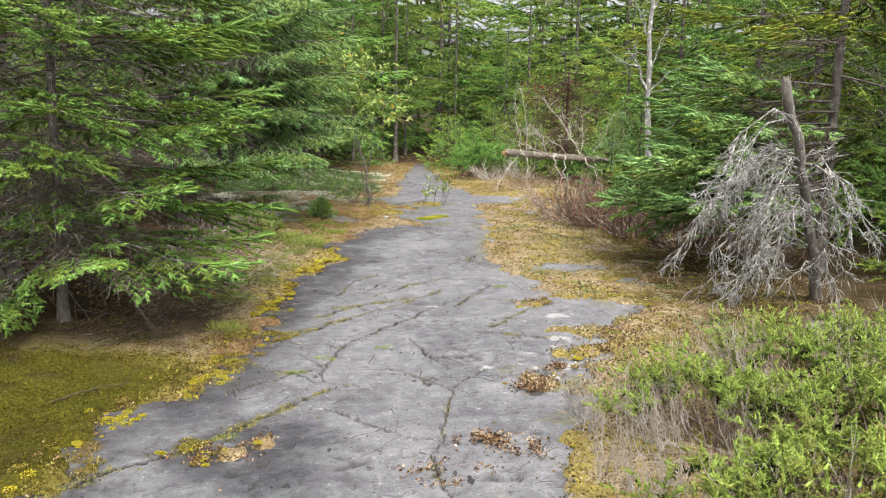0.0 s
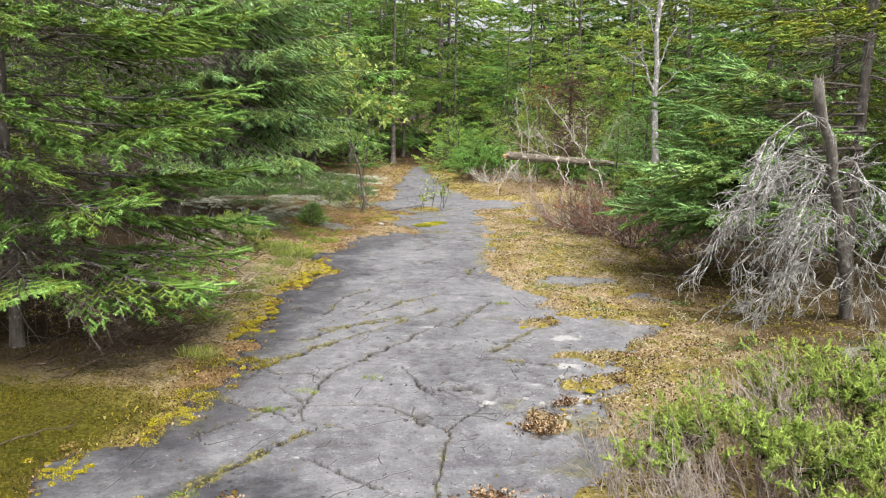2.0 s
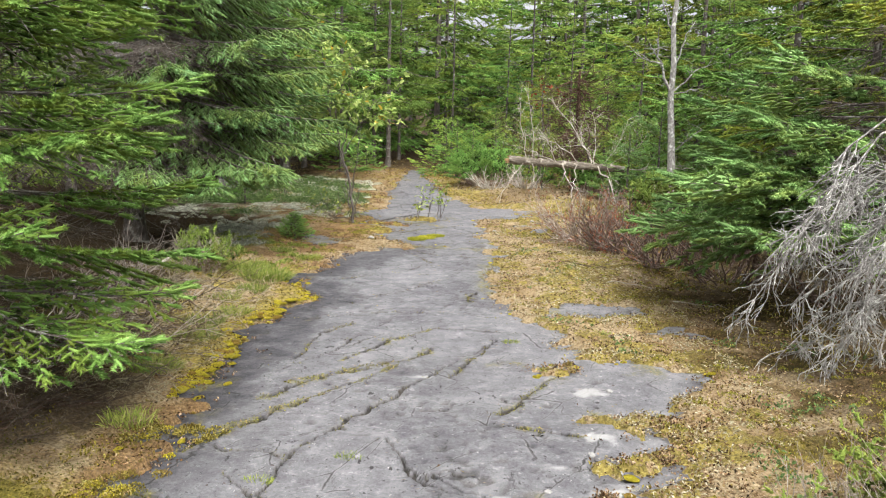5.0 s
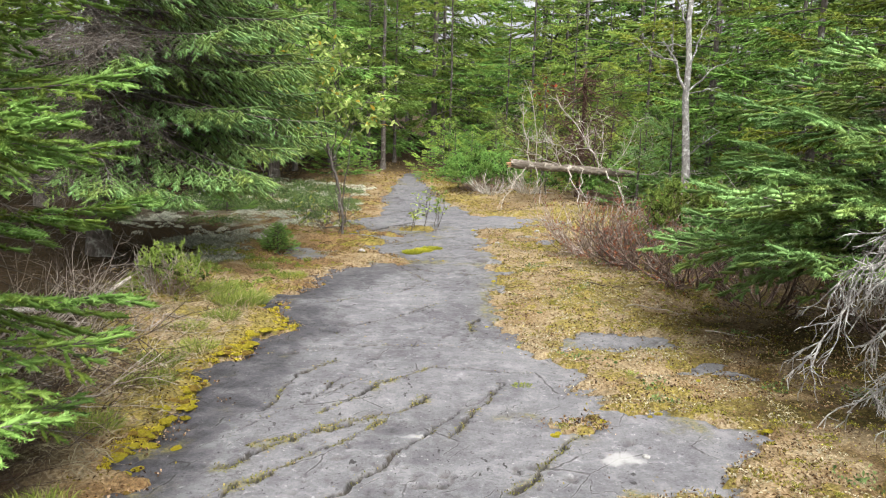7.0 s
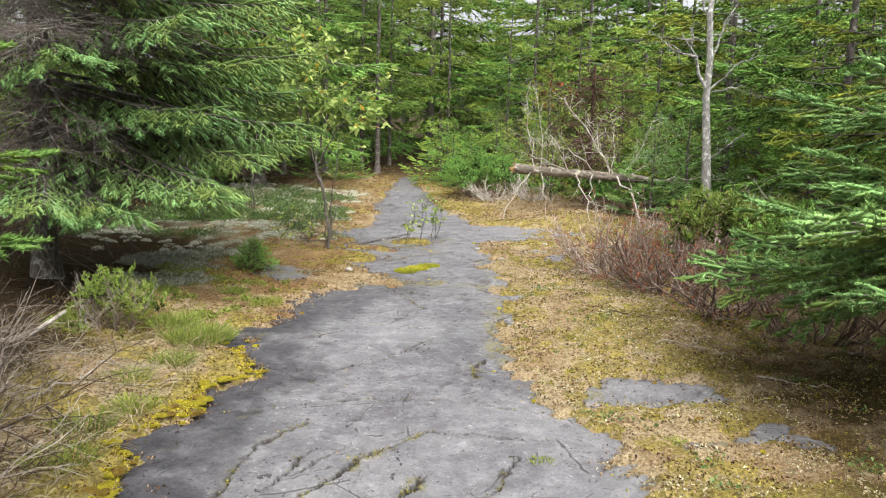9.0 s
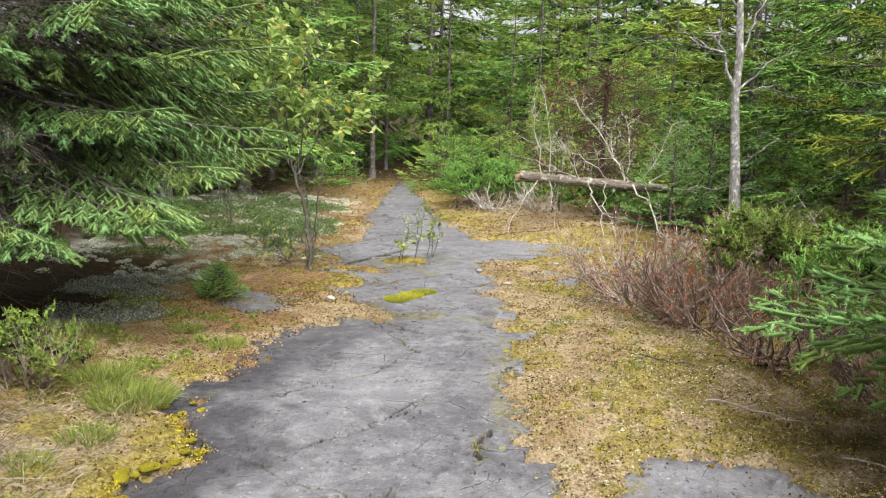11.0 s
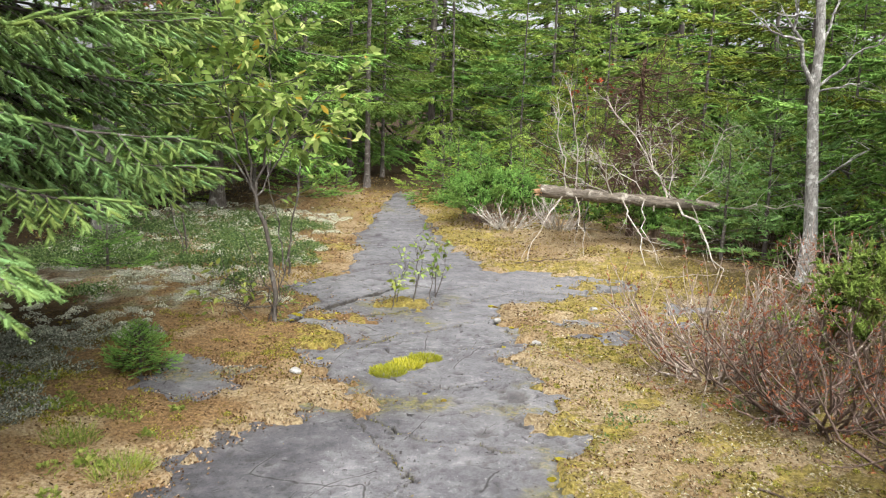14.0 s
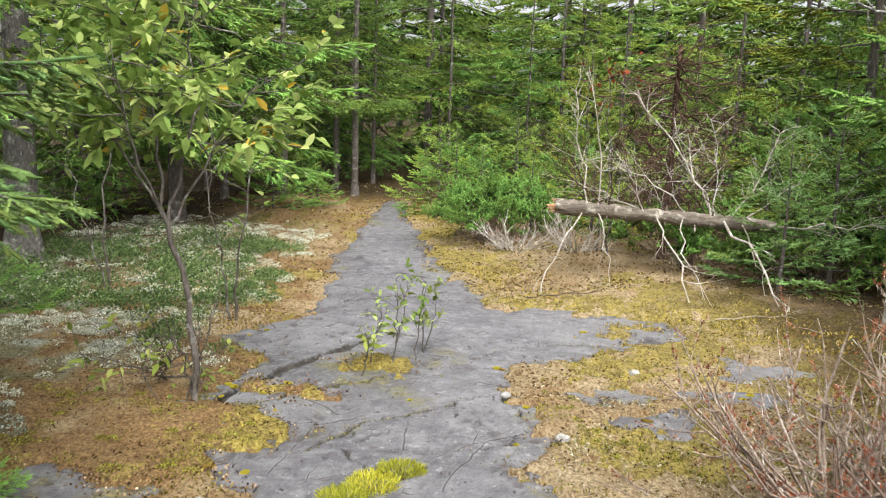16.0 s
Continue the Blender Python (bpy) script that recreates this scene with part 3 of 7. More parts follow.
def grid_mesh(name, xs, ys, z, keep, mat, attributes):
    nx, ny = len(xs), len(ys)
    gx, gy = np.meshgrid(xs, ys)
    co = np.stack([gx.ravel(), gy.ravel(), z.ravel()], 1)
    i = np.arange(nx * ny).reshape(ny, nx)
    quads = np.stack([i[:-1, :-1], i[:-1, 1:], i[1:, 1:], i[1:, :-1]], -1).reshape(-1, 4)
    if keep is not None:
        k = keep.ravel()
        quads = quads[k[quads].any(1)]
        used = np.unique(quads)
        back = np.full(nx * ny, -1)
        back[used] = np.arange(len(used))
        quads, co = back[quads], co[used]
        attributes = {a: v.ravel()[used] for a, v in attributes.items()}
    me = build_mesh(name, co, quads, None, None, [mat])
    for a, v in attributes.items():
        me.attributes.new(a, "FLOAT", "POINT").data.foreach_set("value", np.ascontiguousarray(v.ravel(), dtype=np.float32))
    me.polygons.foreach_set("use_smooth", np.ones(len(me.polygons), dtype=bool))
    return me


def build_mesh(name, co, quads, tris, index, mats):
    me = bpy.data.meshes.new(name)
    nq = 0 if quads is None else len(quads)
    ntri = 0 if tris is None else len(tris)
    loops = np.concatenate([a.ravel() for a in (quads, tris) if a is not None and len(a)]).astype(np.int32)
    start = np.concatenate([np.arange(nq) * 4, nq * 4 + np.arange(ntri) * 3]).astype(np.int32)
    me.vertices.add(len(co))
    me.vertices.foreach_set("co", np.ascontiguousarray(co, dtype=np.float32).ravel())
    me.loops.add(len(loops))
    me.loops.foreach_set("vertex_index", loops)
    me.polygons.add(nq + ntri)
    me.polygons.foreach_set("loop_start", start)
    for m in mats:
        me.materials.append(m)
    if index is not None:
        me.polygons.foreach_set("material_index", index.astype(np.int32))
    me.update(calc_edges=True)
    return me


# ---- ground and bedrock ----
def spaced(lo, hi, step, far_lo, far_hi):
    mid = np.arange(lo, hi, step)
    a = lo - np.cumsum(step * 1.14 ** np.arange(1, 90))
    b = mid[-1] + np.cumsum(step * 1.14 ** np.arange(1, 90))
    return np.concatenate([a[a > far_lo][::-1], mid, b[b < far_hi]])


def make_ground():
    xs, ys = spaced(-3.2, 2.8, 0.048, -900, 900), spaced(3.0, 17.0, 0.048, -900, 900)
    gx, gy = np.meshgrid(xs, ys)
    z, d = ground_z(gx, gy)
    away = np.hypot(gx, gy - 10)
    z = np.where(away > 40, z * 0.3, z)
    n1, n2 = fbm(gx, gy, 1.6, 5, 101), fbm(gx, gy, 4.5, 4, 102)
    left, right = smooth(-1.2, -1.5, gx), smooth(-0.2, 0.2, gx)
    moss = smooth(-0.04, 0.2, n1 + 0.9 * n2)
    carpet = left * smooth(5.9, 5.2, gy + 0.4 * n1) * smooth(-3.4, -2.2, gx)
    strip = left * np.exp(-((d + 0.16) / 0.14) ** 2) * smooth(6.8, 7.4, gy) * smooth(9.9, 9.2, gy)
    verge = np.exp(-((d + 0.35) / 0.4) ** 2) * smooth(14.6, 15.4, gy)
    moss = np.clip(np.maximum.reduce([moss * 0.75, carpet * 1.0, strip, 0.7 * verge * smooth(-0.2, 0.1, n1 + 0.5 * n2)]), 0, 1)
    moss *= 1 - 0.6 * smooth(5.4, 6.0, gy) * smooth(7.0, 6.4, gy) * left
    # dark needle soil under the trees, with their shade painted into the same mask
    duff_shade = left * smooth(-2.3, -3.0, gx + 0.8 * n1 + 0.9 * smooth(9.5, 10.5, gy)) * smooth(5.2, 6.0, gy) + smooth(1.5, 2.6, gx + 0.9 * n1) * 0.8
    duff_shade = np.maximum(duff_shade, smooth(22.5, 24.5, gy + n1) * 0.9)
    duff_shade = np.maximum(duff_shade, smooth(4.2, 5, np.abs(gx)))
    duff_shade = np.maximum(duff_shade, smooth(-3.1, -3.6, gx + 0.5 * n1) * smooth(9.0, 10.0, gy) * 0.9)
    duff_shade = np.maximum(duff_shade, smooth(1.0, -1.0, gy) * 0.8)
    lichen = left * smooth(13.2, 14.4, gy + n1) * smooth(21, 19, gy) * smooth(-1.7, -2.2, gx + 0.5 * n2) * smooth(-0.12, 0.1, n2 + 0.3 * n1)
    lichen = lichen * smooth(13.2, 14.2, gy + n1)
    lichen = lichen * smooth(11.6, 12.6, gy + 0.3 * right * 40)
    lichen = np.maximum(lichen, right * smooth(1.9, 2.3, gx) * smooth(4.4, 3.4, gx) * smooth(4.6, 5.2, gy) * smooth(6.8, 6.2, gy) * smooth(-0.1, 0.1, n2))
    lichen = lichen * smooth(-4.7, -4.0, gx) * (0.25 + 0.6 * smooth(-0.02, 0.16, fbm(gx, gy, 6.5, 3, 103)))
    duff_shade = np.maximum(duff_shade, smooth(-3.9, -4.4, gx))
    duff_shade = np.maximum(duff_shade, 0.7 * smooth(1.15, 1.8, gx + 0.7 * n1 + 0.3 * n2) * smooth(5.0, 5.8, gy) * smooth(10.8, 9.6, gy))
    duff_shade = np.maximum(duff_shade, smooth(-2.8, -3.05, gx + 0.4 * n2) * smooth(8.6, 9.4, gy) * smooth(14.6, 13.6, gy))
    duff_shade = np.clip(duff_shade, 0, 1) * (1 - lichen)
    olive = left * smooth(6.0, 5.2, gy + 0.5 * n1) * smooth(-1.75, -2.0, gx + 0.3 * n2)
    duff_shade = np.maximum(duff_shade, 0.8 * smooth(-1.85, -2.15, gx + 0.3 * n2) * smooth(5.5, 6.1, gy + 0.5 * n1) * smooth(7.6, 6.8, gy))
    olive = np.maximum(olive, 0.8 * left * smooth(7.0, 7.6, gy) * smooth(-2.1, -2.6, gx + 0.5 * n2) * smooth(0.0, 0.15, n2))
    duff_shade = np.maximum(duff_shade, 0.4 * smooth(0.95, 1.3, gx + 0.4 * n2) * smooth(9.6, 10.2, gy) * smooth(14.2, 13.4, gy))
    olive = np.maximum(olive, 0.8 * right * smooth(1.3, 1.7, gx) * smooth(4.8, 5.4, gy) * smooth(11.5, 10.5, gy) * smooth(0.0, 0.14, n2 - 0.4 * n1))
    rust = left * smooth(5.0, 5.6, gy) * smooth(7.4, 6.8, gy) * smooth(-0.26, -0.1, d) * 0.8
    rust = np.maximum(rust, left * smooth(9.4, 10.0, gy) * smooth(-0.25, 0.05, n1 - 0.5 * n2) * 0.8)
    rust = np.maximum(rust, 0.85 * smooth(-0.5, -0.8, gx) * smooth(10.5, 11.2, gy) * smooth(16.0, 15.0, gy) * smooth(-0.35, -0.1, n1))
    rust = np.maximum(rust, right * smooth(0.0, 0.25, n2 - n1) * 0.4)
    rust = np.maximum(rust, 0.75 * right * smooth(0.8, 1.4, gx + 0.5 * n1) * smooth(10.5, 9.5, gy) * smooth(-0.2, 0.05, n2))
    moss = moss * (1 - 0.7 * rust * left) * (1 - 0.28 * right)
    # dark patches painted in for the shade under the near spruce
    duff_shade = np.maximum(duff_shade, 0.8 * left * smooth(6.2, 5.6, gy) * smooth(-2.0, -2.4, gx + 0.4 * n2) * smooth(0.02, 0.2, n1 + 0.6 * n2))
    rust = np.clip(rust, 0, 1)
    me = grid_mesh("ground", xs, ys, z, None, M_GROUND, {"rust": rust, "moss": moss, "olive": np.clip(olive, 0, 1), "duff_shade": duff_shade, "lichen": np.clip(lichen, 0, 1)})
    tagged(new("ground", me), "forest floor of yellow moss, needle litter and pale lichen", "forest floor", kind="structure")


def rock_fields(gx, gy):
    d = bare(gx, gy)
    depth, moss, close = crack_fields(gx, gy)
    pits = smooth(0.36, 0.42, fbm(gx, gy, 9, 3, 111)) * smooth(-0.05, 0.1, fbm(gx, gy, 0.9, 3, 112))
    chips = smooth(0.40, 0.44, fbm(gx, gy, 22, 2, 115)) * smooth(0.0, 0.12, fbm(gx, gy, 1.4, 3, 116))
    z = rock_z(gx, gy) - 0.03 * depth - 0.016 * pits - 0.008 * chips
    z -= 0.02 * smooth(0.06, 0.0, d) * np.clip(fbm(gx, gy, 12, 3, 113) + 0.5, 0, 1)
    z = z + 0.006 * moss * (1 - depth) * (0.7 + fbm(gx, gy, 25, 2, 114))
    soil = np.clip(smooth(0.02, 0.3, depth) + 0.6 * pits + 0.5 * chips + 0.5 * smooth(0.03, -0.02, d), 0, 1)
    patch = smooth(0.2, 0.32, fbm(gx, gy, 3.2, 5, 118)) * smooth(0.25, 0.05, d)
    moss = np.clip(moss * smooth(-0.22, 0.05, fbm(gx, gy, 10, 3, 117)) + 0.8 * patch, 0, 1)
    crust = np.zeros_like(gx)
    for cx, cy, r in [(0.5, 7.02, 0.09), (-0.445, 7.22, 0.05), (1.05, 6.95, 0.06), (0.42, 6.32, 0.07), (0.4, 5.7, 0.09), (-0.106, 5.6, 0.03), (0.2, 5.95, 0.05)]:
        dd = np.hypot((gx - cx) / 1.2, gy - cy) + 0.07 * fbm(gx, gy, 16, 3, 119)
        crust = np.maximum(crust, smooth(r, r * 0.6, dd))
    return {"z": z, "d": d, "close": close, "soil": soil, "moss": moss, "crust": crust,
            "rim_dark": smooth(0.6, 0.12, d + 0.35 * fbm(gx, gy, 1.8, 4, 161)) * smooth(0.1, -0.7, gx) * (1 - 0.75 * smooth(10.5, 12.5, gy))}


def make_rock():
    """The slab on a grid that is three times finer along the cracks."""
    xs = np.arange(-2.8, 2.0, 0.023)
    ys = np.concatenate([np.arange(-4.0, 2.78, 0.12), np.arange(2.8, 12.0, 0.023), np.arange(12.0, 24.6, 0.036)])
    gx, gy = np.meshgrid(xs, ys)
    f = rock_fields(gx, gy)
    nx = len(xs)
    i = np.arange(gx.size).reshape(gx.shape)
    quads = np.stack([i[:-1, :-1], i[:-1, 1:], i[1:, 1:], i[1:, :-1]], -1).reshape(-1, 4)
    quads = quads[(f["d"].ravel() > -0.12)[quads].any(1)]
    fine = f["close"].ravel()[quads].any(1)
    qx, qy = gx.ravel(), gy.ravel()
    u = np.linspace(0, 1, 4)
    a, b = np.meshgrid(u, u)
    cells = quads[fine]
    fx = (qx[cells[:, 0]][:, None] + (qx[cells[:, 1]] - qx[cells[:, 0]])[:, None] * a.ravel()).ravel()
    fy = (qy[cells[:, 0]][:, None] + (qy[cells[:, 3]] - qy[cells[:, 0]])[:, None] * b.ravel()).ravel()
    key = np.round(fx * 1e4).astype(np.int64) * 10000000 + np.round(fy * 1e4).astype(np.int64)
    _, first, back = np.unique(key, return_index=True, return_inverse=True)
    fx, fy = fx[first], fy[first]
    g = rock_fields(fx, fy)
    k = np.arange(16).reshape(4, 4)
    pattern = np.stack([k[:-1, :-1], k[:-1, 1:], k[1:, 1:], k[1:, :-1]], -1).reshape(-1, 4)
    small = back.reshape(-1, 16)[:, pattern].reshape(-1, 4) + gx.size
    quads = np.concatenate([quads[~fine], small])
    co = np.concatenate([np.stack([qx, qy, f["z"].ravel()], 1), np.stack([fx, fy, g["z"]], 1)])
    used = np.unique(quads)
    new_index = np.full(len(co), -1)
    new_index[used] = np.arange(len(used))
    me = build_mesh("rock_path", co[used], new_index[quads], None, None, [M_ROCK])
    for name in ("soil", "moss", "crust", "rim_dark"):
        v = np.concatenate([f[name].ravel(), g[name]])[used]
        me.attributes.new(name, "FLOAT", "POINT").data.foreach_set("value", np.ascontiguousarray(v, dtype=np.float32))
    me.polygons.foreach_set("use_smooth", np.ones(len(me.polygons), dtype=bool))
    tagged(new("rock_path", me), "smooth grey cracked bedrock forming a path", "rock path", kind="structure")


make_ground()
make_rock()


# ---- plant geometry ----
def unit_rows(v):
    return v / np.maximum(np.linalg.norm(v, axis=1, keepdims=True), 1e-9)


class Acc:
    """Gathers tubes, needles and leaves for one mesh."""

    def __init__(self):
        self.co, self.q, self.t, self.qm, self.tm, self.n, self.tone = [], [], [], [], [], 0, []

    def add(self, co, quads, tris, m, tone=0.5):
        if quads is not None and len(quads):
            self.q.append(quads + self.n)
            self.qm.append(np.full(len(quads), m))
        if tris is not None and len(tris):
            self.t.append(tris + self.n)
            self.tm.append(np.full(len(tris), m))
        self.co.append(co)
        self.tone.append(np.broadcast_to(np.asarray(tone, dtype=float), (len(co),)))
        self.n += len(co)

    def tubes(self, segs, m, sides=3):
        """segs: rows of x0 y0 z0 x1 y1 z1 r0 r1."""
        s = np.asarray(segs, dtype=float).reshape(-1, 8)
        if not len(s):
            return
        p0, p1 = s[:, 0:3], s[:, 3:6]
        w = p1 - p0
        w = w / np.maximum(np.linalg.norm(w, axis=1, keepdims=True), 1e-9)
        ref = np.where(np.abs(w[:, 2:3]) > 0.9, [[1.0, 0, 0]], [[0, 0, 1.0]])
        u = np.cross(w, ref)
        u /= np.linalg.norm(u, axis=1, keepdims=True)
        v = np.cross(w, u)
        ang = np.arange(sides) * 2 * math.pi / sides
        ring = np.cos(ang)[None, :, None] * u[:, None] + np.sin(ang)[None, :, None] * v[:, None]
        co = np.concatenate([p0[:, None] + ring * s[:, 6][:, None, None], p1[:, None] + ring * s[:, 7][:, None, None]], 1).reshape(-1, 3)
        base = np.arange(len(s))[:, None] * 2 * sides
        k = np.arange(sides)
        q = np.stack([base + k, base + (k + 1) % sides, base + sides + (k + 1) % sides, base + sides + k], -1).reshape(-1, 4)
        self.add(co, q, None, m)

    def needles(self, rng, twigs, density, length, width, m, flat=0.2, core=0.0, body=False, tones=None):
        """twigs: rows of start, direction, length. One thin triangle a needle."""
        tw = np.asarray(twigs, dtype=float).reshape(-1, 7)
        if not len(tw):
            return
        count = np.maximum(2, (tw[:, 6] * density).astype(int))
        i = np.repeat(np.arange(len(tw)), count)
        s = rng.random(len(i)) ** 0.85
        d = tw[i, 3:6]
        p = tw[i, 0:3] + d * (s * tw[i, 6])[:, None]
        side = np.cross(d, [0, 0, 1.0])
        side /= np.maximum(np.linalg.norm(side, axis=1, keepdims=True), 1e-6)
        up = np.cross(side, d)
        a = rng.random(len(i)) * 2 * math.pi
        out = side * np.cos(a)[:, None] + up * (np.sin(a) * (1 - flat) + 0.2)[:, None]
        lean = (0.45 + 0.8 * s ** 3)[:, None]
        way = d * lean + out
        way /= np.linalg.norm(way, axis=1, keepdims=True)
        wid = np.cross(way, rng.normal(size=way.shape))
        wid /= np.maximum(np.linalg.norm(wid, axis=1, keepdims=True), 1e-6)
        ln = (length * (0.7 + 0.6 * rng.random(len(i))))[:, None]
        wid *= width * 0.5
        co = np.stack([p - wid, p + wid, p + way * ln], 1).reshape(-1, 3)
        tone = np.full(len(tw), 0.6) if tones is None else np.asarray(tones)
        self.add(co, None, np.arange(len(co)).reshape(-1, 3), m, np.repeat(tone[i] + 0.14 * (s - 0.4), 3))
        if core > 0:
            self.spindles(tw, core, m, body, tone)

    def spindles(self, tw, core, m, body, tone):
        """A soft round body for each needled twig: a cone, or with body a swelling finger."""
        d, a, ln = tw[:, 3:6], tw[:, 0:3], tw[:, 6:7]
        u = unit_rows(np.cross(d, [0.13, 0.21, 1.0]))
        v = np.cross(d, u)
        ang = np.arange(3) * 2 * math.pi / 3
        ring = np.cos(ang)[None, :, None] * u[:, None] + np.sin(ang)[None, :, None] * v[:, None]
        tip = (a + d * ln * 1.06)[:, None]
        if body:
            co = np.concatenate([a[:, None] + ring * core * 0.36, (a + d * ln * 0.66)[:, None] + ring * core * 0.42, tip], 1)
            k = np.arange(len(tw))[:, None] * 7
            q = np.concatenate([k + np.array([[i, (i + 1) % 3, 3 + (i + 1) % 3, 3 + i]]) for i in range(3)], 0)
            t = np.concatenate([k + np.array([[3 + i, 3 + (i + 1) % 3, 6]]) for i in range(3)], 0)
        else:
            co = np.concatenate([a[:, None] + ring * core * 0.45, tip], 1)
            k = np.arange(len(tw))[:, None] * 4
            q, t = None, np.concatenate([k + np.array([[i, (i + 1) % 3, 3]]) for i in range(3)], 0)
        self.add(co.reshape(-1, 3), q, t, m, np.repeat(tone - 0.06, 7 if body else 4))

    def leaves(self, rng, pos, way, length, width, m, fold=0.25, droop=0.2):
        """Pointed folded blades with a curved midrib: four quads each."""
        p, d = np.asarray(pos, dtype=float), np.asarray(way, dtype=float)
        if not len(p):
            return
        d = d / np.maximum(np.linalg.norm(d, axis=1, keepdims=True), 1e-6)
        side = np.cross(d, rng.normal(size=d.shape) * 0.5 + [0, 0, 1.0])
        side /= np.maximum(np.linalg.norm(side, axis=1, keepdims=True), 1e-6)
        up = np.cross(side, d)
        ln = (length * (0.65 + 0.7 * rng.random(len(p))))[:, None]
        wd = (width * (0.7 + 0.6 * rng.random(len(p))))[:, None] * 0.5
        drop = np.array([[0, 0, -1.0]]) * ln * droop
        a, tip = p, p + d * ln + drop
        m1, m2 = p + d * ln * 0.33 + drop * 0.15, p + d * ln * 0.68 + drop * 0.5
        l1, r1 = m1 + side * wd + up * wd * fold, m1 - side * wd + up * wd * fold
        l2, r2 = m2 + side * wd * 0.8 + up * wd * fold, m2 - side * wd * 0.8 + up * wd * fold
        co = np.stack([a, m1, m2, tip, l1, r1, l2, r2], 1).reshape(-1, 3)
        b = np.arange(len(p))[:, None] * 8
        q = np.concatenate([b + np.array([[1, 2, 6, 4]]), b + np.array([[1, 5, 7, 2]])], 0)
        t = np.concatenate([b + np.array([[0, 1, 4]]), b + np.array([[0, 5, 1]]), b + np.array([[2, 3, 6]]), b + np.array([[2, 7, 3]])], 0)
        self.add(co, q, t, m)

    def moved(self, other, matrix, remap=None):
        mat = np.array(matrix)
        co = np.concatenate(other.co) @ mat[:3, :3].T + mat[:3, 3]
        for q, k in zip(other.q, other.qm):
            self.q.append(q + self.n)
            self.qm.append(k)
        for t, k in zip(other.t, other.tm):
            self.t.append(t + self.n)
            self.tm.append(k)
        self.co.append(co)
        self.tone.append(np.concatenate(other.tone))
        self.n += len(co)

    def mesh(self, name, mats, soft=False):
        q = np.concatenate(self.q) if self.q else None
        t = np.concatenate(self.t) if self.t else None
        index = np.concatenate(self.qm + self.tm)
        me = build_mesh(name, np.concatenate(self.co), q, t, index, mats)
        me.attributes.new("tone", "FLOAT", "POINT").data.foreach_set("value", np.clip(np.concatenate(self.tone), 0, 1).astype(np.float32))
        if soft:
            me.polygons.foreach_set("use_smooth", np.ones(len(me.polygons), dtype=bool))
        return me


def part(name, me, parent, label=""):
    ob = new(name, me)
    ob.parent = parent
    return tagged(ob, label)


def unit(v):
    return v / max(np.linalg.norm(v), 1e-9)


def line_segs(pts, r0, r1):
    pts = np.asarray(pts)
    n = len(pts) - 1
    r = np.linspace(r0, r1, n + 1)
    return [(*pts[k], *pts[k + 1], r[k], r[k + 1]) for k in range(n)]


def skin(acc, pts, radii, sides, m, rng=None, rough=0.0):
    """A continuous round stem through the points, with uneven rings."""
    pts, n = np.asarray(pts, dtype=float), len(pts)
    w = np.gradient(pts, axis=0)
    w /= np.linalg.norm(w, axis=1, keepdims=True)
    ref = np.array([1.0, 0, 0]) if abs(w[0, 2]) > 0.7 else np.array([0, 0, 1.0])
    u = np.cross(w, ref)
    u /= np.linalg.norm(u, axis=1, keepdims=True)
    v = np.cross(w, u)
    ang = np.arange(sides) * 2 * math.pi / sides
    rad = np.asarray(radii)[:, None] * np.ones((1, sides))
    if rng is not None:
        rad = rad * (1 + rough * rng.normal(size=rad.shape))
    co = pts[:, None] + (np.cos(ang)[None, :, None] * u[:, None] + np.sin(ang)[None, :, None] * v[:, None]) * rad[..., None]
    i = np.arange(n * sides).reshape(n, sides)
    j = np.roll(i, -1, axis=1)
    q = np.stack([i[:-1], j[:-1], j[1:], i[1:]], -1).reshape(-1, 4)
    acc.add(co.reshape(-1, 3), q, None, m)
    caps = [[i[e, 0], i[e, k], i[e, k + 1]] for e in (0, n - 1) for k in range(1, sides - 1)]
    acc.t.append(np.array(caps) + acc.n - n * sides)
    acc.tm.append(np.full(len(caps), m))


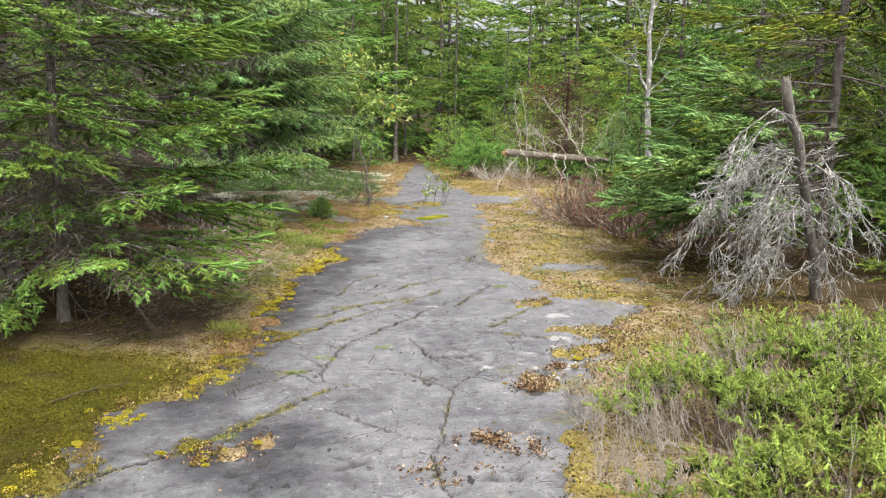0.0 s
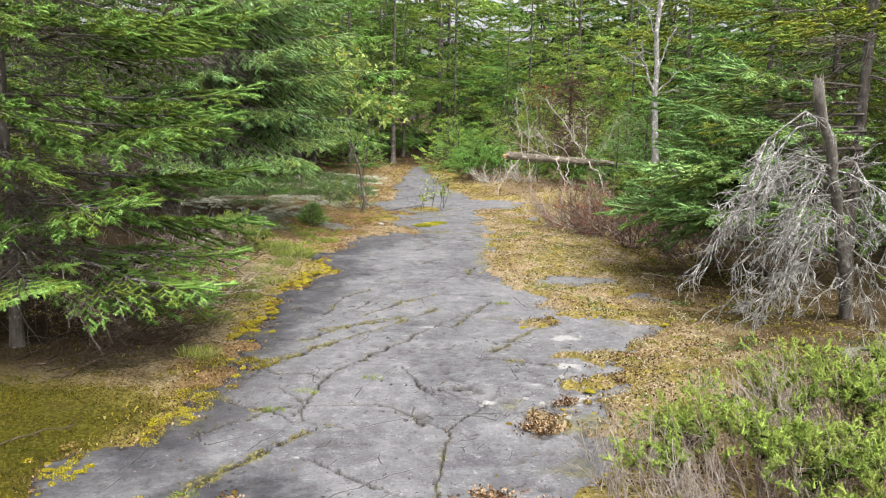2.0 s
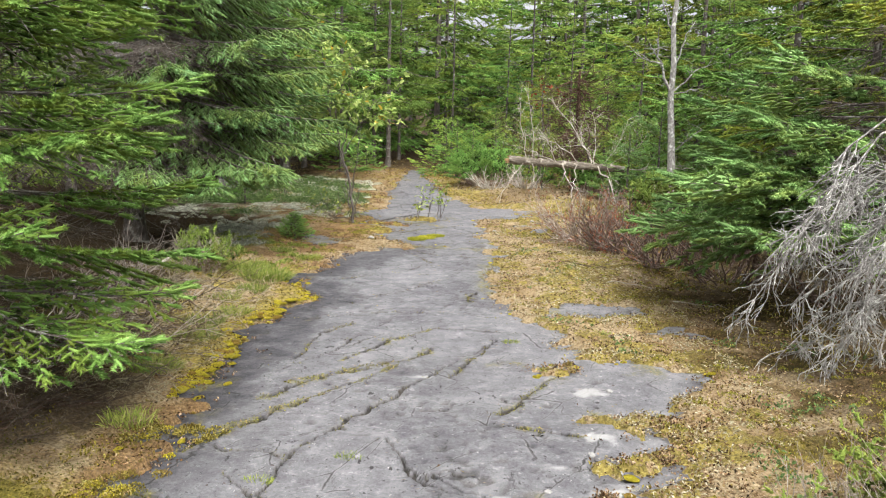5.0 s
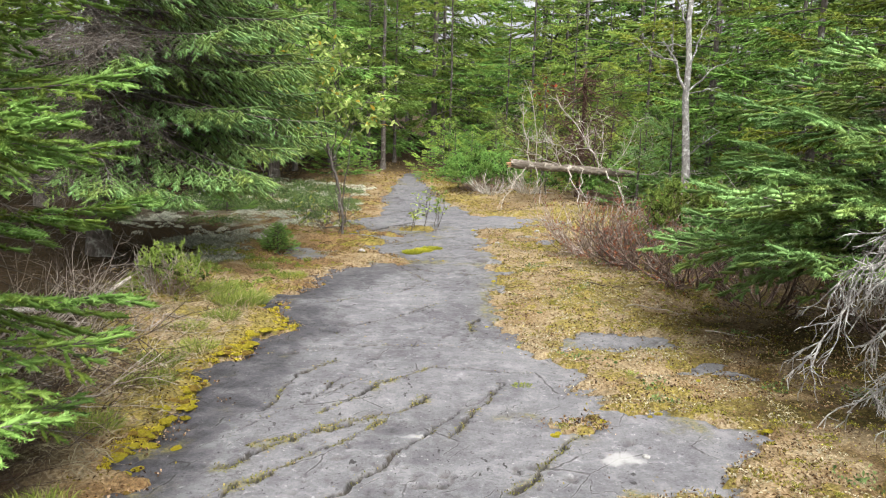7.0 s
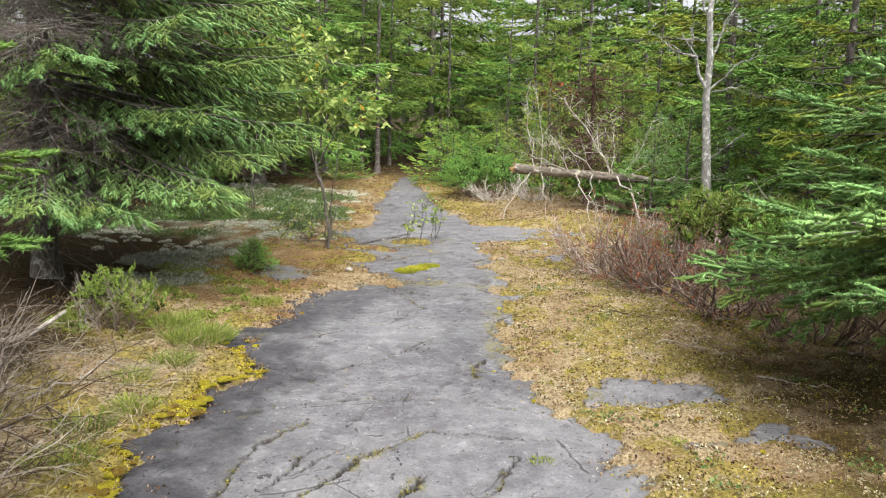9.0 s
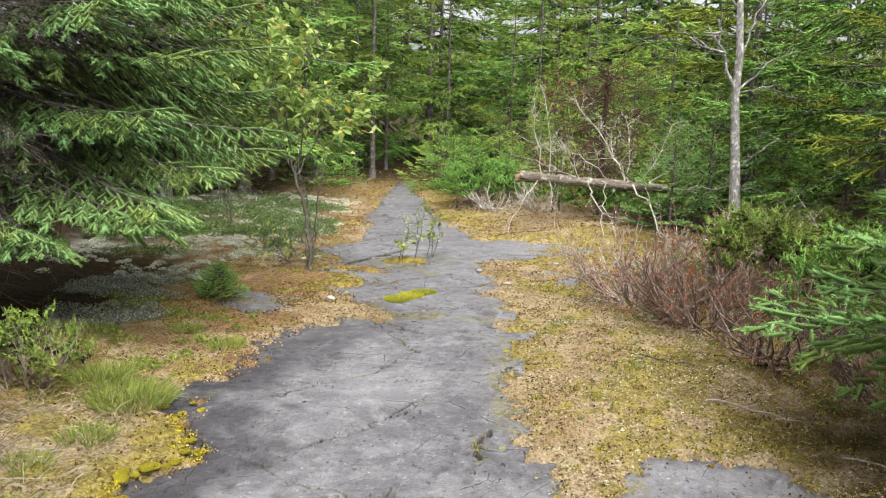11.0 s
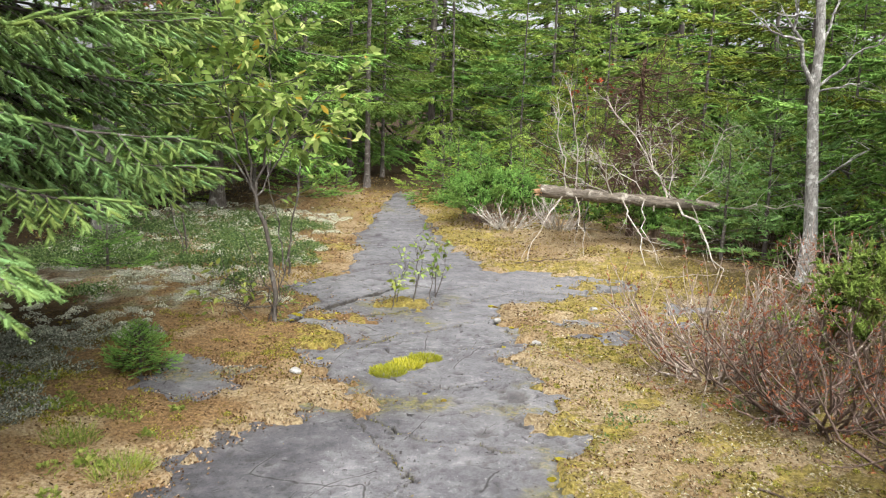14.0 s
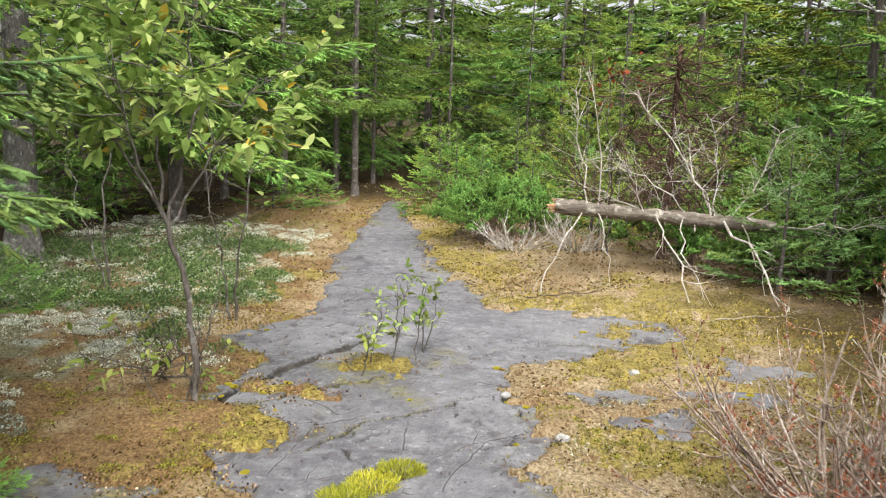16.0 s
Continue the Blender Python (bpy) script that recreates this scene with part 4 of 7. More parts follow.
def bough(seed, length=1.5, fan=0.4, laterals=20, finger=0.1, needles=200, nlen=0.02, nwid=0.008, core=0.024, sag=0.15, bare_to=0.3, hang=0.08, gap=0.62, dead=0.5, tip_up=0.1, fine=True, body=True, dead_len=1.0):
    """One conifer bough along +x, a flat fan of needled fingers: wood is material 0, needles 1, dead twigs 2."""
    rng = np.random.default_rng(seed)
    acc, fingers, tones, wood, grey = Acc(), [], [], [], []
    s = np.linspace(0, 1, 9)
    ax = np.stack([length * s, 0.02 * length * np.cumsum(rng.normal(size=9)), length * (-sag * s ** 1.3 + tip_up * s ** 4)], 1)

    def on_axis(f):
        return np.array([np.interp(f, s, ax[:, c]) for c in range(3)])

    wood += line_segs(ax, 0.0085 * length, 0.0022)
    for k in range(laterals):
        f = 0.08 + 0.9 * (k + rng.random() * 0.7) / laterals
        p, along = on_axis(f), unit(on_axis(min(1, f + 0.06)) - on_axis(f - 0.06))
        side = 1 if k % 2 else -1
        ang = radians(rng.uniform(46, 64) * (1 - 0.35 * f))
        shape = min(1.0, 0.4 + 1.5 * f) if f < 0.4 else 1 - 0.78 * (f - 0.4) / 0.6
        ln = max(fan * length * shape * rng.uniform(0.7, 1.12), finger * 0.8)
        d = unit(along * math.cos(ang) + np.array([0, side * math.sin(ang), rng.uniform(-0.16, 0.12) - hang]))
        mid = p + d * ln * 0.5
        d2 = unit(d + along * 0.25 + [0, 0, -hang * 0.6 + rng.uniform(-0.08, 0.08)])
        end = mid + d2 * ln * 0.5
        live = np.clip((bare_to - f) * 2.4 + 0.22 + rng.uniform(-0.15, 0.15), 0.04, 1.3)
        (grey if live > 0.8 else wood).extend([(*p, *mid, 0.0030 * length, 0.002), (*mid, *end, 0.002, 0.001)])
        m = max(2, int(ln / (finger * gap)))
        for j in range(m):
            g = (j + 0.5) / m
            a, base = (p + d * ln * g, d) if g < 0.5 else (mid + d2 * ln * (g - 0.5), d2)
            sd = unit(np.cross(base, [0, 0, 1.0])) * (1 if j % 2 else -1)
            td = unit(base * rng.uniform(0.7, 1.1) + sd * rng.uniform(0.4, 0.85) + [0, 0, rng.uniform(-0.24, 0.16) - hang])
            tl = finger * rng.uniform(0.65, 1.3) * (1.12 - 0.4 * g)
            if g > live:
                fingers.append((*a, *td, tl))
                # inner fingers get a darker tone: old needles plus shade painted in
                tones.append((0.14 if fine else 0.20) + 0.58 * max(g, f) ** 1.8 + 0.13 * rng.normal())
            elif rng.random() < dead:
                e = a + td * tl * 1.4 * dead_len
                grey.append((*a, *e, 0.0021, 0.0009))
                if fine:
                    kink = unit(td + rng.normal(size=3) * 0.6)
                    grey.append((*(a + td * tl * 0.6 * dead_len), *(a + td * tl * 0.6 * dead_len + kink * tl * dead_len * 0.8), 0.0014, 0.0007))
        if live < 1:
            fingers.append((*(end - d2 * finger * 0.5), *d2, finger * 1.05))
            tones.append(0.62 + 0.14 * rng.normal())
    for f in (0.8, 0.88, 0.95):
        fingers.append((*on_axis(f), *unit(on_axis(1.0) - on_axis(0.8) + rng.normal(size=3) * 0.02 * length), 0.12 * length * 0.6 + finger * 0.6))
        tones.append(0.66)
    acc.tubes(wood if fine else wood[:8], 0)
    acc.tubes(grey if fine else grey[:6], 2)
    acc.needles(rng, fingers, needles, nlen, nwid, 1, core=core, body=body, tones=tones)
    return acc


def add_trunk(parent, seed, height, radius, mat, lean=(0.0, 0.0), sides=12, stubs=0, stub_mat=None, stub_zone=(0.3, 2.6), stub_len=0.7, stub_depth=2):
    rng = np.random.default_rng(seed)
    acc = Acc()
    n = 14
    s = np.linspace(0, 1, n) ** 1.25
    wob = np.cumsum(rng.normal(size=(n, 2)) * 0.012 * height / n * 3, axis=0)
    pts = np.stack([lean[0] * s * height + wob[:, 0] * s, lean[1] * s * height + wob[:, 1] * s, s * height - 0.1 * (s == 0)], 1)
    rad = radius * ((1 - s) ** 0.9 * 0.97 + 0.03) * (1 + 0.55 * np.exp(-s * height / 0.12))
    skin(acc, pts, rad, sides, 0, rng, 0.05)
    segs = []
    for k in range(stubs):
        z = rng.uniform(*stub_zone)
        c = np.array([np.interp(z, pts[:, 2], pts[:, 0]), np.interp(z, pts[:, 2], pts[:, 1]), z])
        a = rng.random() * 2 * math.pi
        d = np.array([math.cos(a), math.sin(a), rng.uniform(-0.35, 0.1)])
        ln = stub_len * rng.uniform(0.3, 1.2)
        segs += twiggy(rng, c, d, ln, 0.0052, stub_depth, 0.25, 3)
    if stubs < 20:
        acc.tubes(segs, 1)
    trunk = part("trunk", acc.mesh("trunk", [mat, stub_mat or mat], soft=True), parent)
    if stubs >= 20:
        twigs = Acc()
        twigs.tubes(segs, 0)
        tagged(part("dead_branchwork", twigs.mesh("dead_branchwork", [stub_mat or mat]), trunk), "tangle of bare grey dead twigs", kind="stuff")
    return trunk


def twiggy(rng, p, d, ln, r, depth, sag=0.2, kids=4, wild=0.35):
    """A crooked branch with finer ones on it, as tube segments."""
    segs, n = [], 5
    d, pts = unit(np.array(d, dtype=float)), [np.array(p, dtype=float)]
    for k in range(n):
        d = unit(d + rng.normal(size=3) * wild * 0.35 + [0, 0, -sag * 0.25])
        pts.append(pts[-1] + d * ln / n)
    segs += line_segs(pts, r, r * 0.35)
    if depth > 0:
        for j in range(kids):
            k = rng.integers(1, n)
            base = unit(pts[k] - pts[k - 1])
            nd = unit(base * 0.8 + rng.normal(size=3) * 0.6)
            segs += twiggy(rng, pts[k], nd, ln * rng.uniform(0.25, 0.55), r * 0.5, depth - 1, sag, kids, wild)
    return segs


NEAR = [bough(s, 1.5, 0.42, 24, 0.078, 360, 0.023, 0.0062, 0.024, sag=0.10, bare_to=0.42, hang=0.05, gap=0.52, dead=0.7, dead_len=1.9) for s in (1, 2, 3, 19)]
LONG = [bough(s, 2.2, 0.30, 40, 0.078, 300, 0.021, 0.0058, 0.024, sag=0.16, bare_to=0.40, hang=0.27, gap=0.46, dead=0.8, dead_len=2.6) for s in (4, 5, 6)]
LIGHT = [bough(s, 1.3, 0.42, 16, 0.10, 110, 0.034, 0.0150, 0.026, bare_to=0.12, hang=0.12, gap=0.55, dead=0.3) for s in (7, 8, 20)]
ROUGH = [bough(s, 1.2, 0.44, 10, 0.19, 40, 0.058, 0.022, 0.042, bare_to=0.0, hang=0.12, gap=0.76, dead=0.0, fine=False, body=False) for s in (16, 17)]
COARSE = [bough(s, 1.2, 0.44, 12, 0.14, 66, 0.044, 0.0150, 0.030, bare_to=0.04, hang=0.12, gap=0.62, dead=0.0, fine=False, body=False) for s in (9, 10, 11)]
DEAD = [bough(s, 1.5, 0.42, 16, 0.10, 10, 0.02, 0.008, 0.0, sag=0.10, bare_to=9.0, hang=0.12, dead=1.0, dead_len=2.2) for s in (50, 51, 52)]


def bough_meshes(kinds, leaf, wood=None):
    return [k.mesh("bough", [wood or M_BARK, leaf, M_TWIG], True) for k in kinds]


def bough_pose(rng, z, yaw, ln, base_len, pitch):
    k = ln / base_len
    return Matrix.Translation((0, 0, z)) @ Matrix.Rotation(yaw, 4, "Z") @ Matrix.Rotation(-radians(pitch), 4, "Y") @ Matrix.Rotation(radians(rng.uniform(-20, 20)), 4, "X") @ Matrix.Scale(k, 4)


def conifer(name, label, x, y, seed, height, radius, reach, low, near_meshes, far_meshes, near_len, far_len, bark_mat, detail_to=3.6, step=0.16, lean=(0, 0), droop=12, stubs=25, extra=(), stub_len=0.7, face=0.0, withered=None, share=0.0, top=9.0):
    """A conifer whose boughs are parts of their own."""
    rng = np.random.default_rng(seed)
    tree = new(name)
    tree.matrix_world = pose(x, y, floor_at(x, y) - 0.04)
    add_trunk(tree, seed, height, radius, bark_mat, lean, stubs=stubs, stub_mat=M_DEADGREY, stub_zone=(0.3, max(1.6, low + 1.9)), stub_len=stub_len)
    for z, turn, ln, pitch in extra:
        ob = part("bough", near_meshes[int(rng.integers(len(near_meshes)))], tree)
        ob.matrix_local = Matrix.Translation((lean[0] * z, lean[1] * z, 0)) @ bough_pose(rng, z, radians(turn), ln, near_len, pitch)
    z, yaw = low, rng.random() * 6
    while z < height * 0.97:
        fine = z < detail_to and math.cos(yaw - radians(face)) > -0.25
        gone = withered is not None and fine and z < top and rng.random() < share
        choice = withered if gone else near_meshes if fine else far_meshes
        f = (z - low) / (height - low)
        ln = reach * (1 - f) ** 0.8 * rng.uniform(0.7, 1.08) * (0.75 + 0.25 * min(1, (z - low + 0.3) / 0.7)) + 0.15
        pitch = -droop * (1 - f) + 28 * f + rng.uniform(-9, 9)
        ob = part("bough", choice[int(rng.integers(len(choice)))], tree)
        m = bough_pose(rng, z, yaw, ln * (0.85 if gone else 1.0), 1.5 if gone else near_len if fine else far_len, pitch)
        ob.matrix_local = Matrix.Translation((lean[0] * z, lean[1] * z, 0)) @ m
        yaw += 2.4 + rng.uniform(-0.3, 0.3)
        z += step * (1 if z < detail_to else 1.5) * rng.uniform(0.7, 1.3)
    return tagged(tree, label, "tree")


def far_conifer(seed, height, radius, reach, low, leaf, bark_mat, count=42, kinds=None, base_len=1.2, droop=8):
    """A forest conifer with a trunk and one crown of many sprays."""
    rng = np.random.default_rng(seed)
    tree = new("conifer")
    add_trunk(tree, seed, height, radius, bark_mat, sides=8, stubs=5, stub_mat=M_TWIG, stub_zone=(0.4, low + 1.5), stub_len=1.0, stub_depth=1)
    acc = Acc()
    kinds = kinds or COARSE
    yaw = 0
    for k in range(count):
        f = ((k + 0.5) / count) ** 1.15
        z = low + (height * 0.98 - low) * f
        ln = reach * (1 - f) ** 0.75 * rng.uniform(0.7, 1.1) + 0.12
        acc.moved(kinds[rng.integers(len(kinds))], bough_pose(rng, z, yaw, ln, base_len, -droop * (1 - f) + 25 * f + rng.uniform(-10, 10)))
        yaw += 2.4 + rng.uniform(-0.4, 0.4)
    part("crown", acc.mesh("crown", [bark_mat, leaf, M_TWIG]), tree)
    return tree

# ---- the large trees beside the path ----
dead_brown, dead_grey = [k.mesh("bough", [M_TWIG, M_TWIG, M_TWIG]) for k in DEAD], [k.mesh("bough", [M_DEADGREY, M_DEADGREY, M_DEADGREY]) for k in DEAD]
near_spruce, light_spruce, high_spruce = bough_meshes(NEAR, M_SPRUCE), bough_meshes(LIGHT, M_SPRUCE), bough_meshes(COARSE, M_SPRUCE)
conifer("spruce_tree", "young green spruce with bare grey inner twigs beside the rock", -2.95, 6.2, 21, 6.5, 0.036, 1.4, 0.55, near_spruce, high_spruce, 1.5, 1.2, M_BARK, step=0.08, stubs=90, stub_len=1.2, detail_to=3.0, face=-40, withered=dead_brown, share=0.5,
        extra=[(0.48, 22, 1.2, -10), (0.70, -22, 1.45, -6), (0.72, 12, 1.35, -5), (0.66, -62, 1.2, -4), (0.95, -8, 1.5, -2), (1.02, -38, 1.3, 0), (1.12, 24, 1.45, 0), (1.42, -14, 1.5, 2), (1.46, -58, 1.3, 2), (1.55, 12, 1.4, 3),
               (1.85, -22, 1.5, 5), (1.92, 20, 1.45, 5), (1.22, -84, 1.3, 0), (2.0, -74, 1.2, 4), (2.15, -8, 1.45, 6), (2.28, -40, 1.3, 6), (2.5, 12, 1.4, 8)])
conifer("spruce_tree", "young green spruce with bare grey inner twigs beside the rock", -4.0, 7.6, 22, 7.0, 0.045, 1.8, 0.5, near_spruce, high_spruce, 1.5, 1.2, M_BARK, step=0.12, stubs=110, stub_len=1.4, detail_to=2.6, face=-30, withered=dead_brown, share=0.4)
conifer("spruce_tree", "slim young spruce with bare grey inner twigs beside the rock", -3.5, 6.45, 28, 5.5, 0.03, 1.2, 0.6, near_spruce, high_spruce, 1.5, 1.2, M_BARK, step=0.16, stubs=60, stub_len=1.1, detail_to=2.6, face=-40, withered=dead_brown, share=0.6)
long_spruce = bough_meshes(LONG, M_DROOP)
drooping_spruce = conifer("spruce_tree", "large spruce with long drooping boughs and grey dead twigs", -3.75, 11.5, 23, 8.5, 0.10, 2.3, 1.4, long_spruce, high_spruce, 2.2, 1.2, M_BARK, step=0.085, droop=10, stubs=85, stub_len=1.5, detail_to=3.6, face=-20, withered=dead_grey, share=0.7, top=2.7,
        extra=[(1.5, -32, 2.3, -10), (1.4, -40, 2.3, -8), (1.65, -32, 2.2, 0), (2.2, -40, 2.3, 2), (2.6, -48, 2.2, 3), (2.0, -60, 2.2, 0), (1.15, -55, 2.1, -6), (1.25, -62, 2.2, -6), (1.1, -50, 1.8, -5), (1.35, -26, 2.15, -8), (1.55, 12, 2.2, -5), (1.5, -15, 2.1, -6), (1.7, -5, 2.3, -4), (1.95, -20, 2.3, 0), (2.1, 12, 2.2, 0), (2.4, -10, 2.2, 2), (2.55, -30, 2.2, 4),
               (2.7, 5, 2.1, 4), (2.9, -25, 2.1, 6), (3.1, -50, 2.0, 6), (1.5, 30, 2.2, -6), (1.6, 50, 2.1, -4), (1.75, 38, 2.2, -2), (1.9, 22, 2.2, -2), (2.0, 60, 2.1, 0), (2.15, 42, 2.2, 2), (2.35, 28, 2.1, 2), (2.5, 48, 2.1, 4), (2.75, 32, 2.0, 5), (3.0, 15, 2.0, 6), (3.2, 40, 1.9, 8)])
rng = np.random.default_rng(29)
for k in range(15):
    z = rng.uniform(1.15, 2.4)
    limb = part("bough", dead_grey[k % 3], drooping_spruce, "bare grey dead bough")
    limb.matrix_local = bough_pose(rng, z, radians(rng.uniform(-100, -35)), rng.uniform(1.2, 1.9), 1.5, rng.uniform(-16, 0))
old_spruce = conifer("spruce_tree", "old spruce with grey lichen-crusted trunk beyond the lichen bed", -4.15, 16.8, 24, 9.0, 0.14, 2.2, 1.6, light_spruce, high_spruce, 1.3, 1.2, M_OLDBARK, step=0.12, detail_to=4.2)
rusty = part("bough", bough(18, 2.3, 0.12, 18, 0.10, 120, 0.026, 0.011, 0.02, sag=0.05, bare_to=0.8, hang=0.2, dead=1.0, dead_len=2.2).mesh("bough", [M_BARK, M_RUSTNEEDLE, M_TWIG], True), old_spruce, "bare bough with rusty dead needles")
rusty.matrix_local = Matrix.Translation((0, 0, 2.5)) @ Matrix.Rotation(radians(-47), 4, "Z")
light_fir, high_fir = bough_meshes(LIGHT, M_FIR), bough_meshes(COARSE, M_FIR)
conifer("fir_tree", "bright green fir with a dense hanging crown", -3.85, 20.1, 25, 8.0, 0.10, 2.4, 1.3, light_fir, high_fir, 1.3, 1.2, M_BARK, step=0.055, detail_to=4.6, droop=18)
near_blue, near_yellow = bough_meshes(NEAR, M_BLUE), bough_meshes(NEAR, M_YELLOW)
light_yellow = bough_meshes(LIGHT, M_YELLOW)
edge_spruce = conifer("spruce_tree", "spruce with blue-green lower boughs beside the dead shrubs", 3.3, 9.1, 26, 7.0, 0.06, 2.1, 1.85, near_yellow, light_yellow, 1.5, 1.3, M_BARK, step=0.13, detail_to=3.2, face=200,
        droop=4, stubs=70, stub_len=1.2, withered=dead_brown, share=0.3)
for z, turn, ln, pitch in [(0.8, 208, 1.5, -2), (0.9, 222, 1.5, 0), (1.15, 210, 1.7, 3), (1.3, 195, 1.8, 3), (1.5, 205, 1.8, 4), (1.2, 172, 1.7, 2), (1.45, 225, 1.7, 3), (1.7, 200, 1.8, 4), (1.85, 212, 1.8, 5), (1.6, 184, 1.8, 3)]:
    low_bough = part("bough", near_blue[int(z * 20) % 3], edge_spruce)
    low_bough.matrix_local = bough_pose(np.random.default_rng(int(z * 100)), z, radians(turn), ln, 1.5, pitch)
# its longest boughs reach out over the heath shrubs
for k, (x, y, z) in enumerate([(1.25, 9.67, 0.58), (1.35, 9.24, 0.78), (1.28, 8.72, 0.74), (1.25, 8.15, 1.02), (1.5, 8.06, 0.72), (1.32, 8.64, 1.0), (1.5, 8.42, 1.16)]):
    reach_bough = part("bough", near_blue[k % 3], edge_spruce)
    reach_bough.matrix_local = bough_pose(np.random.default_rng(870 + k), z - floor_at(3.3, 9.1) + 0.2, math.atan2(y - 9.1, x - 3.3), math.hypot(x - 3.3, y - 9.1), 1.5, -1)

for k, (x, y, h, r, set_near) in enumerate([(4.75, 13.2, 6.5, 2.0, light_yellow), (4.9, 16.2, 7.5, 2.2, light_fir), (4.3, 19.3, 7.0, 2.0, light_yellow), (5.6, 10.9, 7.0, 2.1, light_spruce)]):
    conifer("spruce_tree", "yellow-green spruce with level layered boughs at the forest edge", x, y, 60 + k, h, 0.07, r, 0.7, set_near, high_spruce, 1.3, 1.2, M_BARK, step=0.11, detail_to=4.2, stubs=30, stub_len=0.9, face=190, droop=8)

# ---- the forest behind ----
kinds = [far_conifer(31, 6.5, 0.036, 1.4, 0.8, M_FAR, M_BARK, 52), far_conifer(32, 7.5, 0.042, 1.25, 1.5, M_FAR, M_BARK, 52), far_conifer(33, 5.5, 0.028, 1.25, 0.5, M_FAR, M_BARK, 48),
         far_conifer(34, 8.0, 0.065, 1.4, 1.7, M_DARKFIR, M_BARK, 52), far_conifer(35, 6.0, 0.032, 1.4, 0.5, M_FIR, M_BARK, 52)]
rough = [far_conifer(41, 7.0, 0.032, 1.6, 0.9, M_FAR, M_BARK, 34, ROUGH), far_conifer(42, 8.0, 0.035, 1.6, 1.1, M_DARKFIR, M_BARK, 34, ROUGH), far_conifer(43, 6.5, 0.03, 1.5, 0.7, M_FIR, M_BARK, 34, ROUGH), far_conifer(44, 7.0, 0.03, 2.0, 0.9, M_DARKFIR, M_BARK, 14, ROUGH)]
kinds += rough
LABELS = ["green forest conifer standing among others", "tall forest conifer with a bare lower trunk", "slender pale-barked conifer with low boughs", "tall dark spruce of the forest edge", "bright green forest fir", "green conifer deep in the forest", "dark spruce deep in the forest", "bright green fir deep in the forest", "unseen conifer added around the forest to block low sky light"]
spots = [(0, -0.5, 26.5), (4, 0.9, 25.0), (2, 2.4, 24.0), (0, 3.8, 22.5), (4, 5.2, 21.0), (2, 4.6, 18.6), (0, 6.6, 19.4), (3, 6.2, 16.0), (4, 5.4, 13.6), (1, 7.6, 17.3),
         (0, 5.2, 11.4), (3, 6.6, 8.6), (2, 5.0, 6.2), (1, 5.8, 3.6), (3, -2.05, 24.0), (3, -2.5, 24.9), (1, -1.9, 25.6), (3, -3.1, 23.2), (0, -5.6, 22.0), (4, -5.4, 18.6),
         (3, -6.0, 15.0), (0, -5.8, 12.4), (3, -5.4, 9.6), (2, -5.2, 7.2), (0, -4.9, 4.0), (3, -5.6, 2.2), (1, -1.0, 29.0), (2, 0.6, 28.2), (0, 2.2, 27.5), (4, 3.6, 26.4)]
rng = np.random.default_rng(77)
for row in range(3):
    for k in range(13):
        spots.append((5 + int(rng.integers(3)), -15 + 2.5 * k + rng.uniform(-0.9, 0.9), 28.5 + 2.6 * row + rng.uniform(-1, 1)))
for k in range(2, 9):
    spots.append((5 + int(rng.integers(3)), 8.0 + rng.uniform(0, 1.5), 4 + 2.6 * k))
    spots.append((5 + int(rng.integers(3)), -7.6 - rng.uniform(0, 1.5), 4 + 2.6 * k))
# out of view beside and behind the start; the near ones added for shade
for x, y in [(-4.9, 2.9), (-4.6, 0.8), (-4.4, -1.2), (4.6, 1.2), (4.4, -1.2), (-6, -7), (6, -7), (-3.5, -11), (4, -11)]:
    spots.append((5 + int(rng.integers(3)), x, y))
for k in range(15):
    spots.append((5 + int(rng.integers(3)), -21 + 3.0 * k + rng.uniform(-0.8, 0.8), 45 + rng.uniform(-1.5, 1.5)))
for k in range(9):
    spots.append((5 + int(rng.integers(3)), -14 + 3.5 * k + rng.uniform(-0.8, 0.8), 38.5 + rng.uniform(-1.0, 1.0)))
for x, y in [(-0.6, 36), (0.3, 38), (1.2, 36.5), (-1.4, 39), (0.4, 33.6), (1.0, 41), (-0.4, 42)]:
    spots.append((5 + int(rng.integers(3)), x, y))
spots += [(5, 2.6, 33.5), (7, 4.8, 35.2), (6, -2.0, 35.0), (5, 3.4, 37.0), (4, -3.6, 25.6), (0, -4.7, 24.4), (4, -5.3, 20.6), (4, -2.7, 26.6), (0, -4.4, 26.2), (3, -3.9, 22.6), (4, 0.6, 26.6), (0, 1.6, 25.8)]
# unseen ring and back rows, added to block low light from the sky
for k in range(15):
    for side in (-1, 1):
        spots.append((8, side * (11.0 + rng.uniform(-0.8, 0.8)), -14 + 3.0 * k))
for row in range(3):
    for k in range(7):
        spots.append((8, -9 + 3.0 * k + rng.uniform(-0.7, 0.7), -5.5 - 3.2 * row + rng.uniform(-0.7, 0.7)))
for kind, x, y in spots:
    if y > 27 and x < -8.5:
        continue
    gap = y > 26 and abs(x - 0.4) < 0.8 or y > 37 and abs(x - 0.8) < 1.4
    if gap and y < 33.5:
        continue
    m = pose(x, y, floor_at(x, y) - 0.05, 0, 0, rng.uniform(0, 360))
    s = rng.uniform(0.85, 1.15) * (0.72 if gap else 3.3 if y > 42 else 2.6 if y > 37.3 else 1.95 if y > 27.5 else 1.35 if abs(x) > 7 else 1.0)
    c = copy_thing(kinds[kind], m)
    c.scale = (s, s, s)
    tagged(c, LABELS[kind], "tree", "forest conifers")
for k in kinds:
    for o in list(k.children_recursive) + [k]:
        bpy.data.objects.remove(o)


